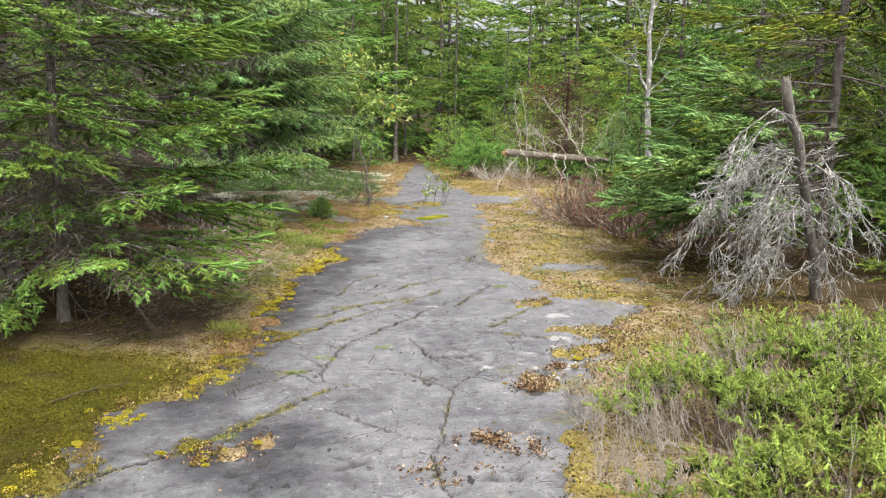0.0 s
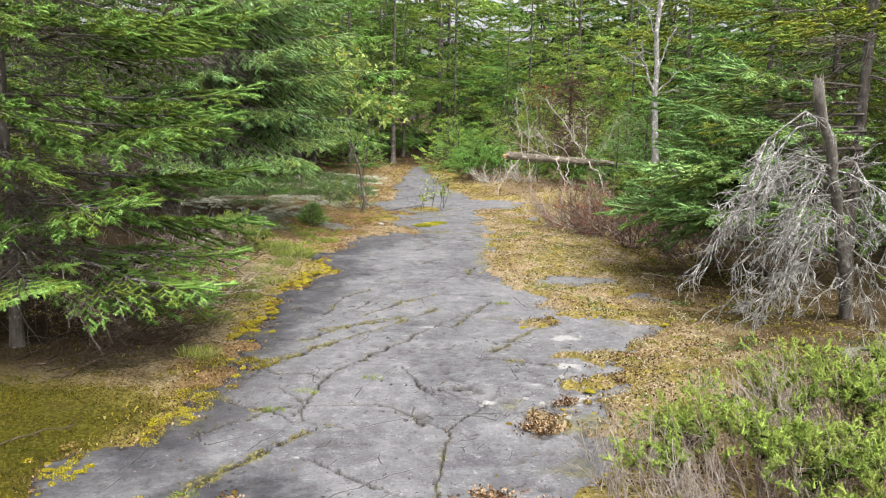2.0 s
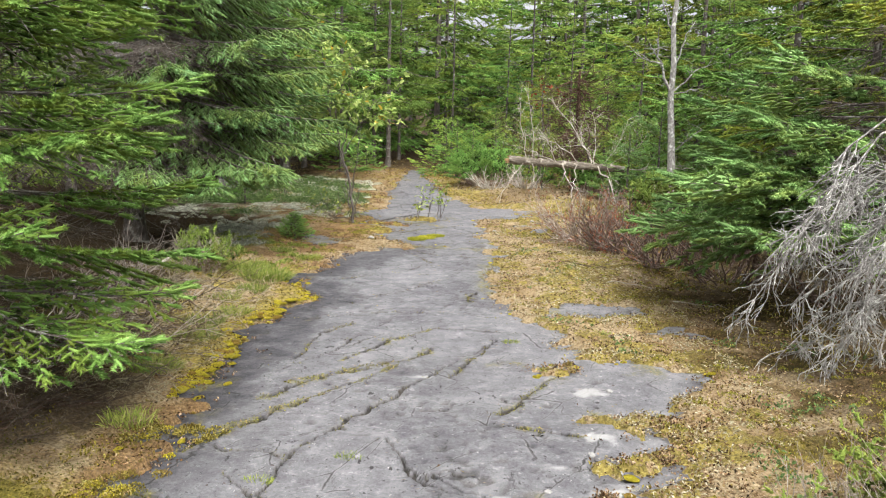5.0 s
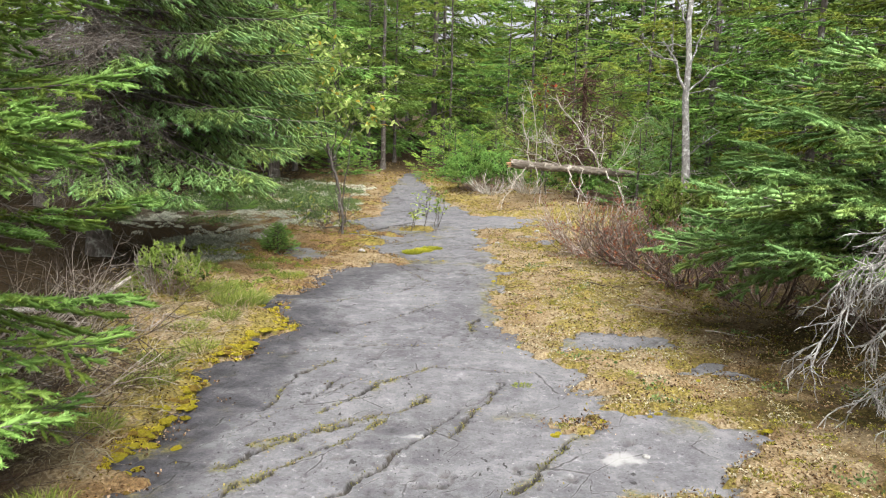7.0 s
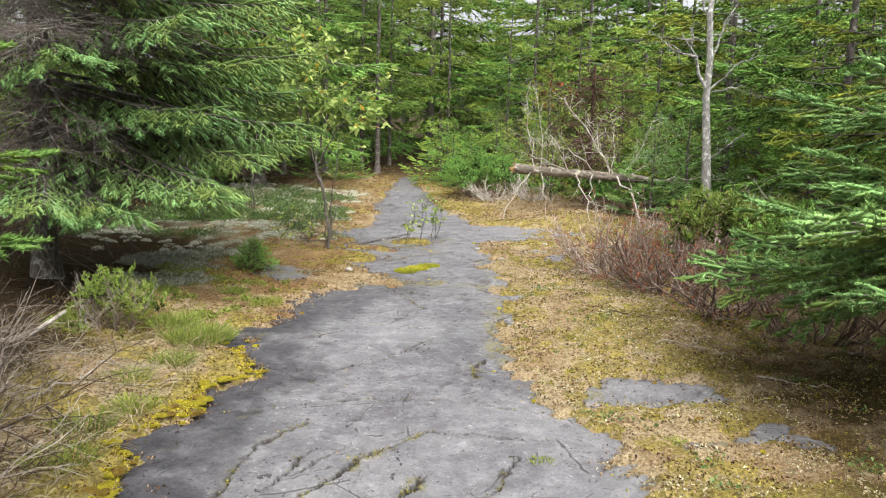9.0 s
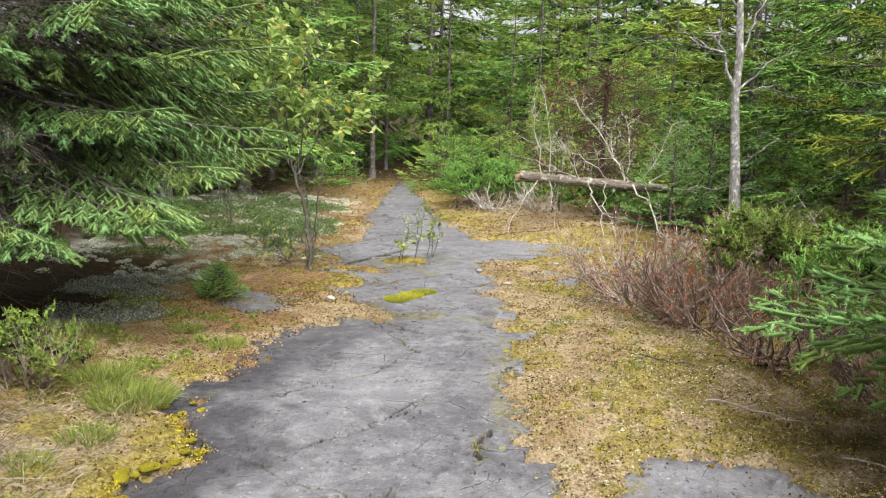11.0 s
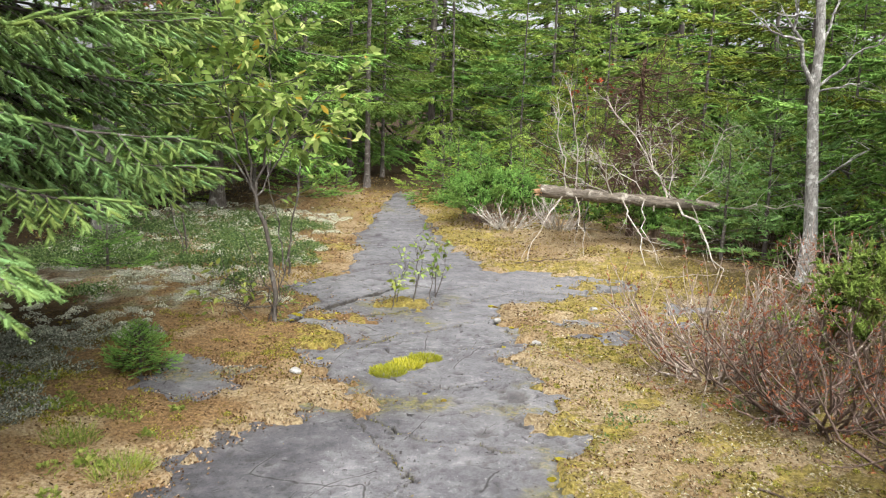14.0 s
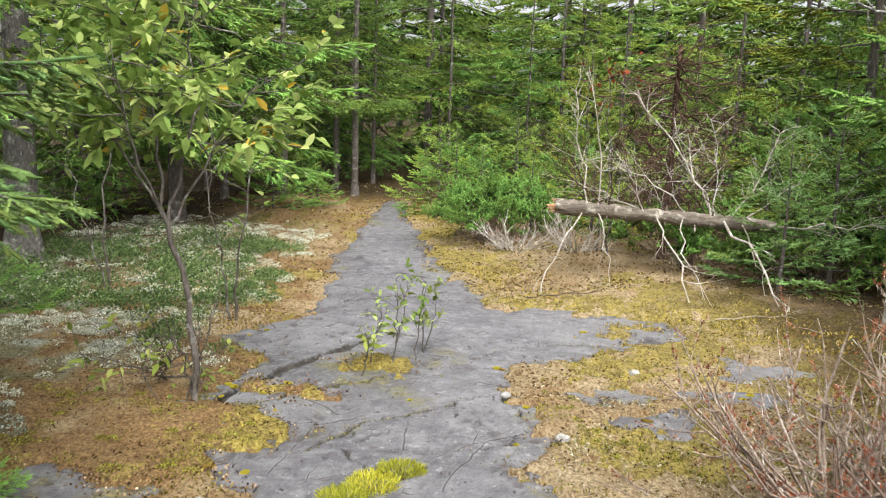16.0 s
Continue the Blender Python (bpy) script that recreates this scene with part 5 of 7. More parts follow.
# ---- helpers for shrubs, sticks and small growth ----
def crooked(rng, p, q, bow=0.1, n=7, jitter=0.02):
    p, q = np.array(p, dtype=float), np.array(q, dtype=float)
    s = np.linspace(0, 1, n)[:, None]
    side = unit(np.cross(q - p, rng.normal(size=3)))
    pts = p + (q - p) * s + side * bow * np.linalg.norm(q - p) * np.sin(s * math.pi)
    pts[1:-1] += rng.normal(size=(n - 2, 3)) * jitter * np.linalg.norm(q - p)
    return pts


def branched(acc, rng, p, q, r, m, bow=0.1, twigs=6, twig_len=0.25, depth=1, jitter=0.02, sag=0.1, sides=5):
    """A crooked limb from p to q with twigs on it."""
    pts = crooked(rng, p, q, bow, 8, jitter)
    skin(acc, pts, np.linspace(r, r * 0.4, len(pts)), sides, m, rng, 0.05)
    segs = []
    for k in range(twigs):
        j = rng.integers(2, len(pts))
        d = unit(unit(pts[j] - pts[j - 1]) * 0.7 + rng.normal(size=3) * 0.6)
        segs += twiggy(rng, pts[j], d, twig_len * rng.uniform(0.4, 1.2), r * 0.4, depth, sag, 3)
    acc.tubes(segs, m)
    return pts


def ends_of(segs, share=0.5):
    """Start, direction and length of the thinnest segments."""
    s = np.asarray(segs)
    s = s[s[:, 7] <= np.quantile(s[:, 7], share)]
    d = s[:, 3:6] - s[:, 0:3]
    ln = np.linalg.norm(d, axis=1, keepdims=True)
    return np.concatenate([s[:, 0:3], d / np.maximum(ln, 1e-6), ln], 1)


def at_ground(name, x, y, dz=0.0, spin=0.0):
    ob = new(name)
    ob.matrix_world = pose(x, y, floor_at(x, y) + dz, 0, 0, spin)
    return ob


# ---- dead spruce with lichen-crusted twigs ----
def dead_spruce(x, y, seed, top, radius, limbs, reach, twig, wood, label, spread, thick=0.0065, sag=1.1):
    """A dead trunk with many drooping twigs, most of them towards the directions given."""
    rng = np.random.default_rng(seed)
    tree = at_ground("dead_spruce", x, y, -0.03)
    top = np.array(top)
    acc = Acc()
    pts = crooked(rng, (0, 0, -0.05), top, 0.02, 12, 0.004)
    skin(acc, pts, np.linspace(radius, radius * 0.56, 12) * (1 + 0.5 * np.exp(-np.arange(12) / 0.8)), 12, 0, rng, 0.07)
    for k in range(7):
        a = k * 0.9
        spike = top + np.array([0.5 * radius * math.cos(a), 0.5 * radius * math.sin(a), 0])
        acc.tubes([(*spike, *(spike + [0, 0, rng.uniform(0.02, 0.08)]), 0.008, 0.002)], 0)
    part("trunk", acc.mesh("trunk", [wood], True), tree, "broken grey trunk")
    for k in range(limbs):
        f = rng.uniform(0.3, 0.95)
        p = top * f
        a = radians(rng.uniform(*spread)) if k % 5 else rng.uniform(0, 6.28)
        d = np.array([math.cos(a), math.sin(a), rng.uniform(-0.25, 0.25)])
        limb = Acc()
        limb.tubes(twiggy(rng, p, d, rng.uniform(0.6, 1.15) * reach * (0.5 + 0.5 * f), thick, 3 if limbs < 45 else 2, sag, 4, 0.85), 0)
        part("branch", limb.mesh("branch", [twig]), tree)
    tagged(tree, label, "dead tree")


def bristling(rng, pts, r, spur, every, depth):
    """A limb through the points with short crooked spurs along both of its sides, drooping."""
    pts = np.asarray(pts)
    segs = line_segs(pts, r, r * 0.4)
    run = np.linalg.norm(np.diff(pts, axis=0), axis=1).sum()
    for k in range(int(run / every)):
        f = rng.uniform(0.12, 1.0) * (len(pts) - 1)
        i = min(int(f), len(pts) - 2)
        p = pts[i] + (pts[i + 1] - pts[i]) * (f - i)
        along = unit(pts[i + 1] - pts[i])
        d = unit(along * rng.uniform(0.4, 1.0) + rng.normal(size=3) * [0.6, 0.6, 0.35] + [0, 0, -0.35])
        ln = spur * rng.uniform(0.3, 1.3) * (1.15 - 0.5 * f / len(pts))
        mid = p + d * ln * 0.5
        tip = mid + unit(d + rng.normal(size=3) * 0.45 + [0, 0, -0.15]) * ln * 0.5
        if depth:
            segs += bristling(rng, [p, mid, tip], r * 0.55, spur * 0.42, every * 0.75, depth - 1)
        else:
            segs += [(*p, *mid, r * 0.6, r * 0.5), (*mid, *tip, r * 0.5, r * 0.35)]
    return segs


def crusted_spruce(x, y, seed, top, radius):
    """A snapped trunk from which long limbs arch out and hang down to the ground."""
    rng = np.random.default_rng(seed)
    tree = at_ground("dead_spruce", x, y, -0.03)
    top, acc = np.array(top), Acc()
    pts = crooked(rng, (0, 0, -0.05), top, 0.02, 14, 0.004)
    skin(acc, pts, np.linspace(radius, radius * 0.8, 14) * (1 + 0.35 * np.exp(-np.arange(14) / 0.8)), 12, 0, rng, 0.09)
    for k in range(7):
        spike = top + np.array([0.6 * radius * math.cos(k * 0.9), 0.6 * radius * math.sin(k * 0.9), -0.01])
        acc.tubes([(*spike, *(spike + [0, 0, rng.uniform(0.02, 0.07)]), 0.011, 0.003)], 0)
    part("trunk", acc.mesh("trunk", [M_SNAG], True), tree, "broken grey trunk")
    for k in range(27):
        f = rng.uniform(0.42, 0.86) if k % 3 else rng.uniform(0.2, 0.5)
        p = np.array([np.interp(f, np.linspace(0, 1, 14), pts[:, c]) for c in range(3)])
        a = radians(rng.normal(196, 24)) if k % 4 else radians(rng.uniform(230, 380))
        out = np.array([math.cos(a), math.sin(a), 0])
        reach = rng.uniform(0.5, 1.2) * (0.55 + 0.45 * f) * (1.0 if k % 4 else 0.6)
        low = max(0.06, p[2] - rng.uniform(0.6, 1.1) * reach)
        rise = rng.uniform(-0.04, 0.10)
        arch = [p, p + out * reach * 0.3 + [0, 0, rise], p + out * reach * 0.6 + [0, 0, rise - 0.32 * (p[2] - low)], p + out * reach * 0.82 + [0, 0, -0.65 * (p[2] - low)], np.array([*(p + out * reach)[:2], low])]
        arch = [q + rng.normal(size=3) * 0.025 for q in arch]
        limb = Acc()
        limb.tubes(bristling(rng, arch, 0.0075, 0.25, 0.046, 1), 0, 4)
        part("branch", limb.mesh("branch", [M_LICHENTWIG], True), tree)
    tagged(tree, "dead broken spruce with pale lichen-crusted drooping twigs", "dead tree")


crusted_spruce(2.77, 7.75, 201, (-0.68, -0.7, 1.80), 0.043)
dead_spruce(1.75, 18.0, 202, (0.05, 0.0, 2.1), 0.035, 85, 0.95, M_DARKTWIG, M_DARKTWIG, "dead brown spruce with tangled dark twigs behind the log", (0, 360), 0.010, 0.4)


# ---- dead standing tree and fallen log ----
def standing_dead_tree():
    rng = np.random.default_rng(211)
    tree = at_ground("dead_tree", 2.93, 15.6, -0.03)
    acc = Acc()
    pts = np.array([(0, 0, -0.05), (0.02, 0, 0.5), (-0.02, 0, 1.1), (-0.07, 0.02, 1.75), (-0.06, 0, 2.2), (-0.1, 0.02, 2.8), (-0.05, 0, 3.6), (-0.12, 0, 4.6), (-0.1, 0, 5.6)])
    skin(acc, pts, np.linspace(0.066, 0.02, 9) * (1 + 0.4 * np.exp(-np.arange(9) / 0.5)), 12, 0, rng, 0.06)
    part("trunk", acc.mesh("trunk", [M_GREYBARK], True), tree)
    for p, q, r in [((-0.07, 0, 1.8), (-0.36, -0.1, 2.6), 0.026), ((-0.24, -0.06, 2.24), (-0.66, -0.2, 2.36), 0.016), ((-0.04, 0, 1.85), (0.46, -0.1, 2.3), 0.014), ((-0.04, 0, 1.8), (0.3, -0.2, 1.9), 0.01),
                    ((-0.04, 0, 2.2), (0.25, 0.1, 2.9), 0.014), ((-0.05, 0, 0.9), (0.35, -0.3, 1.3), 0.012), ((-0.08, 0, 2.6), (-0.4, 0.2, 3.4), 0.016), ((-0.05, 0, 3.2), (0.35, 0, 4.0), 0.014)]:
        limb = Acc()
        branched(limb, rng, p, q, r, 0, 0.06, 5, 0.3, 1)
        part("branch", limb.mesh("branch", [M_GREYBARK]), tree)
    tagged(tree, "slender dead tree with grey bark and forked bare branches", "dead tree")


standing_dead_tree()


def fallen_log():
    rng = np.random.default_rng(221)
    log = new("fallen_log")
    log.matrix_world = pose(0, 0, 0)
    acc = Acc()
    pts = crooked(rng, (0.56, 17.2, 0.73), (2.5, 16.97, 0.63), 0.02, 46, 0.0012)
    swell = 1 + 0.05 * np.sin(np.arange(46) * 0.55) + 0.05 * rng.normal(size=46)
    skin(acc, pts, np.linspace(0.070, 0.055, 46) * swell, 18, 0, rng, 0.075)
    for k in range(14):
        c = pts[rng.integers(2, 44)]
        a = rng.random() * 6.28
        d = np.array([rng.uniform(-0.3, 0.3), math.cos(a), math.sin(a)])
        acc.tubes([(*(c + d * 0.04), *(c + d * rng.uniform(0.08, 0.14)), 0.014, 0.006)], 0, 6)
    stem = part("stem", acc.mesh("stem", [M_LOG], True), log, "weathered grey stem with patches of bark")
    tip = Acc()
    for k in range(22):
        a, r = rng.random() * 6.28, 0.06 * rng.random() ** 0.5
        p = pts[0] + [0.02, r * math.cos(a), r * math.sin(a)]
        tip.tubes([(*p, *(p + [-rng.uniform(0.03, 0.11), rng.uniform(-0.01, 0.01), rng.uniform(-0.015, 0.01)]), 0.016, 0.003)], 0, 5)
    part("broken_end", tip.mesh("broken_end", [M_RAW]), stem, "splintered reddish broken end")
    up = [((0.85, 17.15, .75), (0.70, 17.25, 1.78), .012), ((0.95, 17.15, .75), (0.84, 17.2, 1.8), .011), ((1.35, 17.1, .72), (1.05, 17.0, 1.25), .010), ((1.95, 17.05, .7), (1.25, 17.2, 1.75), .015), ((2.05, 17.05, .68), (1.62, 17.3, 1.55), .013),
          ((2.1, 17.1, .66), (2.55, 17.2, 1.45), .013), ((2.0, 17.1, .68), (1.95, 17.3, 1.55), .011), ((1.3, 17.1, .74), (0.75, 17.2, 0.95), .010), ((2.4, 17.0, .62), (3.5, 16.5, .72), .014), ((1.75, 17.1, .7), (1.1, 17.0, 1.1), .011), ((2.2, 17, .66), (2.9, 17.3, 1.2), .011)]
    down = [((1.45, 17.05, .68), (1.52, 15.97, 0.02), .015), ((2.05, 17.0, .66), (2.2, 15.72, 0.02), .02), ((0.8, 17.1, .68), (0.38, 16.35, 0.03), .012), ((1.7, 17.05, .68), (1.72, 16.2, 0.05), .010), ((0.95, 17.1, .68), (1.0, 16.5, 0.03), .009), ((2.2, 16.95, .64), (2.3, 16.4, 0.03), .009)]
    for p, q, r in up + down:
        limb = Acc()
        branched(limb, rng, p, q, r * 0.66, 0, 0.05, 18 if q[2] > 0.5 else 4, 0.34, 1, 0.02, 0.05)
        part("branch", limb.mesh("branch", [M_PALETWIG]), log, "bleached crooked branch")
    for k in range(26):
        p = pts[rng.integers(8, 40)]
        limb = Acc()
        limb.tubes(twiggy(rng, p, unit(np.array([rng.uniform(-0.9, 0.7), rng.uniform(0.0, 0.7), rng.uniform(0.2, 1.0)])), rng.uniform(0.5, 1.15), 0.007, 2, 0.25, 5, 0.5), 0)
        part("branch", limb.mesh("branch", [M_DARKTWIG]), log, "dark brown dead branch")
    tagged(log, "weathered fallen log propped on its bleached dead branches", "fallen log")


fallen_log()


# ---- shrubs ----
def heath_shrub(x, y, seed, stems, height, reach, lean, label, rust=0.6, leafy=1.0, pale=False):
    """Many thin stems that arch out from the base; small leaves at the tips."""
    rng = np.random.default_rng(seed)
    shrub = at_ground("heath_shrub", x, y, -0.02)
    wood, segs, tips = Acc(), [], []
    for k in range(stems):
        a = rng.random() * 6.28
        r = 0.22 * reach * rng.random() ** 0.5
        p = (r * math.cos(a), r * math.sin(a), 0)
        out = np.array([math.cos(a) + lean[0], math.sin(a) + lean[1], 0]) * rng.uniform(0.3, 1.0) * reach / height
        d = unit(out + [0, 0, rng.uniform(0.3, 0.85)])
        mine = twiggy(rng, p, d, height * rng.uniform(0.75, 1.25), 0.0095 if y > 11.9 else 0.012, 2, -0.45, 3, 0.4 if y > 11.9 else 0.7)
        segs += mine
        tips.append(ends_of(mine, 0.55))
    wood.tubes(segs, 0)
    bare_wood = part("branchwork", wood.mesh("branchwork", [M_PALETWIG if pale else M_HEATHTWIG if y > 11.9 else M_HEATHDARK]), shrub)
    if leafy > 0:
        t = np.concatenate(tips)
        t = t[rng.random(len(t)) < leafy]
        red = rng.random(len(t)) < rust
        leaf = Acc()
        leaf.needles(rng, t[red], 190, 0.021, 0.0085, 0, 0.2)
        leaf.needles(rng, t[~red], 150, 0.016, 0.006, 1, 0.2)
        part("foliage", leaf.mesh("foliage", [M_RUST, M_HEATH_LEAF]), bare_wood, "small rusty and dull green leaves")
    tagged(shrub, label, "shrub", "heath shrubs")


heath_shrub(1.15, 12.5, 301, 44, 0.62, 0.75, (-0.5, -0.3), "half-bare heath shrub with reddish-brown twigs", 0.85, 0.35)
heath_shrub(1.55, 11.8, 302, 42, 0.62, 0.75, (-0.4, -0.3), "half-bare heath shrub with rusty leaf tips", 0.7, 0.8)
heath_shrub(1.7, 10.75, 303, 30, 0.6, 0.9, (-0.5, -0.3), "rusty brown heath shrub under the spruce", 0.8, 0.25)
heath_shrub(2.2, 10.2, 304, 24, 0.55, 0.9, (-0.4, -0.4), "bare brown heath shrub under the spruce", 0.6, 0.1)
heath_shrub(2.9, 9.4, 309, 14, 0.55, 0.9, (-0.4, -0.4), "bare brown heath shrub under the spruce", 0.6, 0.1)
heath_shrub(1.65, 12.75, 305, 30, 0.6, 0.7, (-0.4, -0.2), "grey-brown twiggy heath shrub beside the rock", 0.6, 0.2)
heath_shrub(2.3, 13.6, 306, 30, 0.55, 0.7, (-0.2, -0.3), "grey-brown twiggy heath shrub beside the rock", 0.7, 0.4)
heath_shrub(2.9, 14.9, 307, 24, 0.6, 0.7, (-0.2, -0.3), "grey-brown twiggy heath shrub behind the dead tree", 0.7, 0.4)
heath_shrub(0.35, 18.6, 308, 26, 0.4, 0.6, (0, -0.4), "low bare grey heath shrub below the juniper", 0.5, 0.1, True)
heath_shrub(0.95, 18.3, 310, 26, 0.4, 0.6, (0, -0.4), "low bare grey heath shrub below the log", 0.5, 0.1, True)


def juniper(x, y, seed, height, reach, shoots, label, leaf=None, bare_side=0.0, density=260, fringe=0):
    """A low bush of feathery clumps of sprigs on thin bare stems, some of them dead."""
    rng = np.random.default_rng(seed)
    bush = at_ground("juniper_bush", x, y, -0.02)
    stems, tw, tones, dead = [], [], [], []
    size = 1.0 if density > 200 else 1.5
    for k in range(int(shoots * 0.42)):
        a, r = rng.random() * 6.28, reach * rng.random() ** 0.55
        top = np.array([r * math.cos(a), r * math.sin(a), height * (1.05 - 0.6 * (r / reach) ** 2) * rng.uniform(0.7, 1.12)])
        base = np.array([top[0] * 0.35, top[1] * 0.35, 0.0])
        pts = crooked(rng, base, top, 0.08, 6, 0.03)
        if rng.random() < bare_side or (bare_side > 0 and top[0] < -0.6 * reach and rng.random() < 0.85):
            dead += line_segs(pts, 0.005, 0.0015)
            for j in range(4):
                lift = np.array([rng.uniform(-0.5, 0.1), rng.uniform(-0.3, 0.3), 1.0])
                dead += twiggy(rng, pts[1 + j % 5], unit(pts[5] - pts[2] + lift * 0.9), 0.26, 0.0026, 1, -0.15, 3)
            continue
        stems += line_segs(pts, 0.006, 0.002)
        for j in range(1):
            stems += twiggy(rng, pts[1 + j], unit(top - base + rng.normal(size=3) * 0.15), 0.2, 0.002, 1, -0.1, 2)
        lean = unit(np.array([top[0], top[1], 1.6 * height]) + rng.normal(size=3) * 0.12)
        clump = rng.uniform(0.09, 0.16) * size ** 0.6
        shade = rng.normal() * 0.1
        for j in range(5):
            g = unit(lean + rng.normal(size=3) * 0.75)
            stem = top + g * clump * 0.6
            stems.append((*(top - lean * 0.04), *stem, 0.0022, 0.0012))
            for i in range(11):
                f = rng.uniform(0.0, 1.0)
                p = top + g * clump * 1.3 * f
                d = unit(g * 0.6 + rng.normal(size=3) * 0.75 + [0, 0, 0.25])
                tw.append((*p, *d, rng.uniform(0.022, 0.042) * size))
                # outer and upward sprigs paler, inner ones darker: shading put into the tone
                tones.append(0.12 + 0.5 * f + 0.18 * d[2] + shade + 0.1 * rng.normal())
    for k in range(fringe):
        p = np.array([reach * rng.uniform(-1.0, -0.35), reach * rng.uniform(-0.9, 0.9), 0.0])
        d = unit(np.array([rng.uniform(-0.5, 0.2), rng.uniform(-0.4, 0.3), 1.0]))
        dead += twiggy(rng, p, d, rng.uniform(0.14, 0.28), 0.0028, 1, -0.2, 4, 0.5)
    acc = Acc()
    acc.tubes(stems, 0)
    if dead:
        acc.tubes(dead, 1)
    wood = part("branchwork", acc.mesh("branchwork", [M_BROWNTWIG, M_BRUSH]), bush, "thin bare grey-brown stems")
    green = Acc()
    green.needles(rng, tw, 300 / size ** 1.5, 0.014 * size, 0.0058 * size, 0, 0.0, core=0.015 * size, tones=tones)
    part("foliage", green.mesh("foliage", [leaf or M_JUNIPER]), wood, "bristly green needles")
    tagged(bush, label, "juniper", "juniper bushes")


juniper(1.45, 3.9, 321, 0.34, 0.75, 220, "bright green juniper bush with grey bare twigs beside the rock", bare_side=0.12)
juniper(0.95, 4.35, 322, 0.27, 0.62, 190, "bright green juniper bush with grey bare twigs beside the rock", bare_side=0.15, fringe=110)
juniper(1.6, 4.95, 323, 0.27, 0.7, 210, "bright green juniper bush with grey bare twigs", bare_side=0.12, fringe=70)
juniper(2.25, 4.4, 324, 0.31, 0.7, 190, "bright green juniper bush with grey bare twigs", bare_side=0.15)
juniper(2.3, 5.4, 325, 0.26, 0.6, 170, "yellow-green juniper bush with dead inner twigs", bare_side=0.15)
juniper(1.0, 3.2, 326, 0.28, 0.6, 150, "bright green juniper bush with grey bare twigs beside the rock", bare_side=0.15, fringe=110)
juniper(0.15, 19.4, 327, 0.55, 0.75, 260, "low green juniper bush beside the path", M_FIR, density=80)
juniper(2.1, 12.3, 328, 0.62, 0.5, 110, "green juniper sprigs among rusty heath", M_JUNIPER, density=80)
juniper(2.6, 11.6, 329, 0.6, 0.5, 110, "green juniper sprigs among rusty heath", M_FIR, density=80)
juniper(2.0, 17.9, 330, 0.45, 0.8, 120, "low green juniper under the fallen log", M_FIR, density=80)
juniper(3.2, 17.5, 331, 0.5, 0.8, 120, "low green juniper under the fallen log", M_FIR, density=80)
juniper(3.6, 14.6, 332, 0.45, 0.6, 90, "low green juniper beside the dead tree", M_JUNIPER, density=100)
juniper(-2.55, 9.9, 333, 0.26, 0.32, 80, "small yellow-green juniper among dead sticks", M_JUNIPER, 0.3)


def sapling_conifer(name, x, y, seed, height, reach, leaf, label, whorls, kinds, base_len, low=0.03):
    rng = np.random.default_rng(seed)
    tree = at_ground(name, x, y, -0.02)
    stem = Acc()
    skin(stem, crooked(rng, (0, 0, 0), (0, 0, height), 0.01, 8, 0.004), np.linspace(0.02 * height ** 0.5, 0.003, 8), 8, 0)
    part("trunk", stem.mesh("trunk", [M_BARK], True), tree)
    crown = Acc()
    yaw = rng.random()
    for k in range(whorls):
        f = k / whorls
        z = low + (height - low) * f ** 0.9 * 0.97
        crown.moved(kinds[rng.integers(len(kinds))], bough_pose(rng, z, yaw, reach * (1 - f) ** 0.8 * rng.uniform(0.75, 1.1) + 0.06 * height ** 0.5, base_len, 5 + 30 * f + rng.uniform(-8, 8)))
        yaw += 2.4 + rng.uniform(-0.3, 0.3)
    part("crown", crown.mesh("crown", [M_BARK, leaf, M_TWIG]), tree)
    tagged(tree, label, "sapling", "conifer saplings")


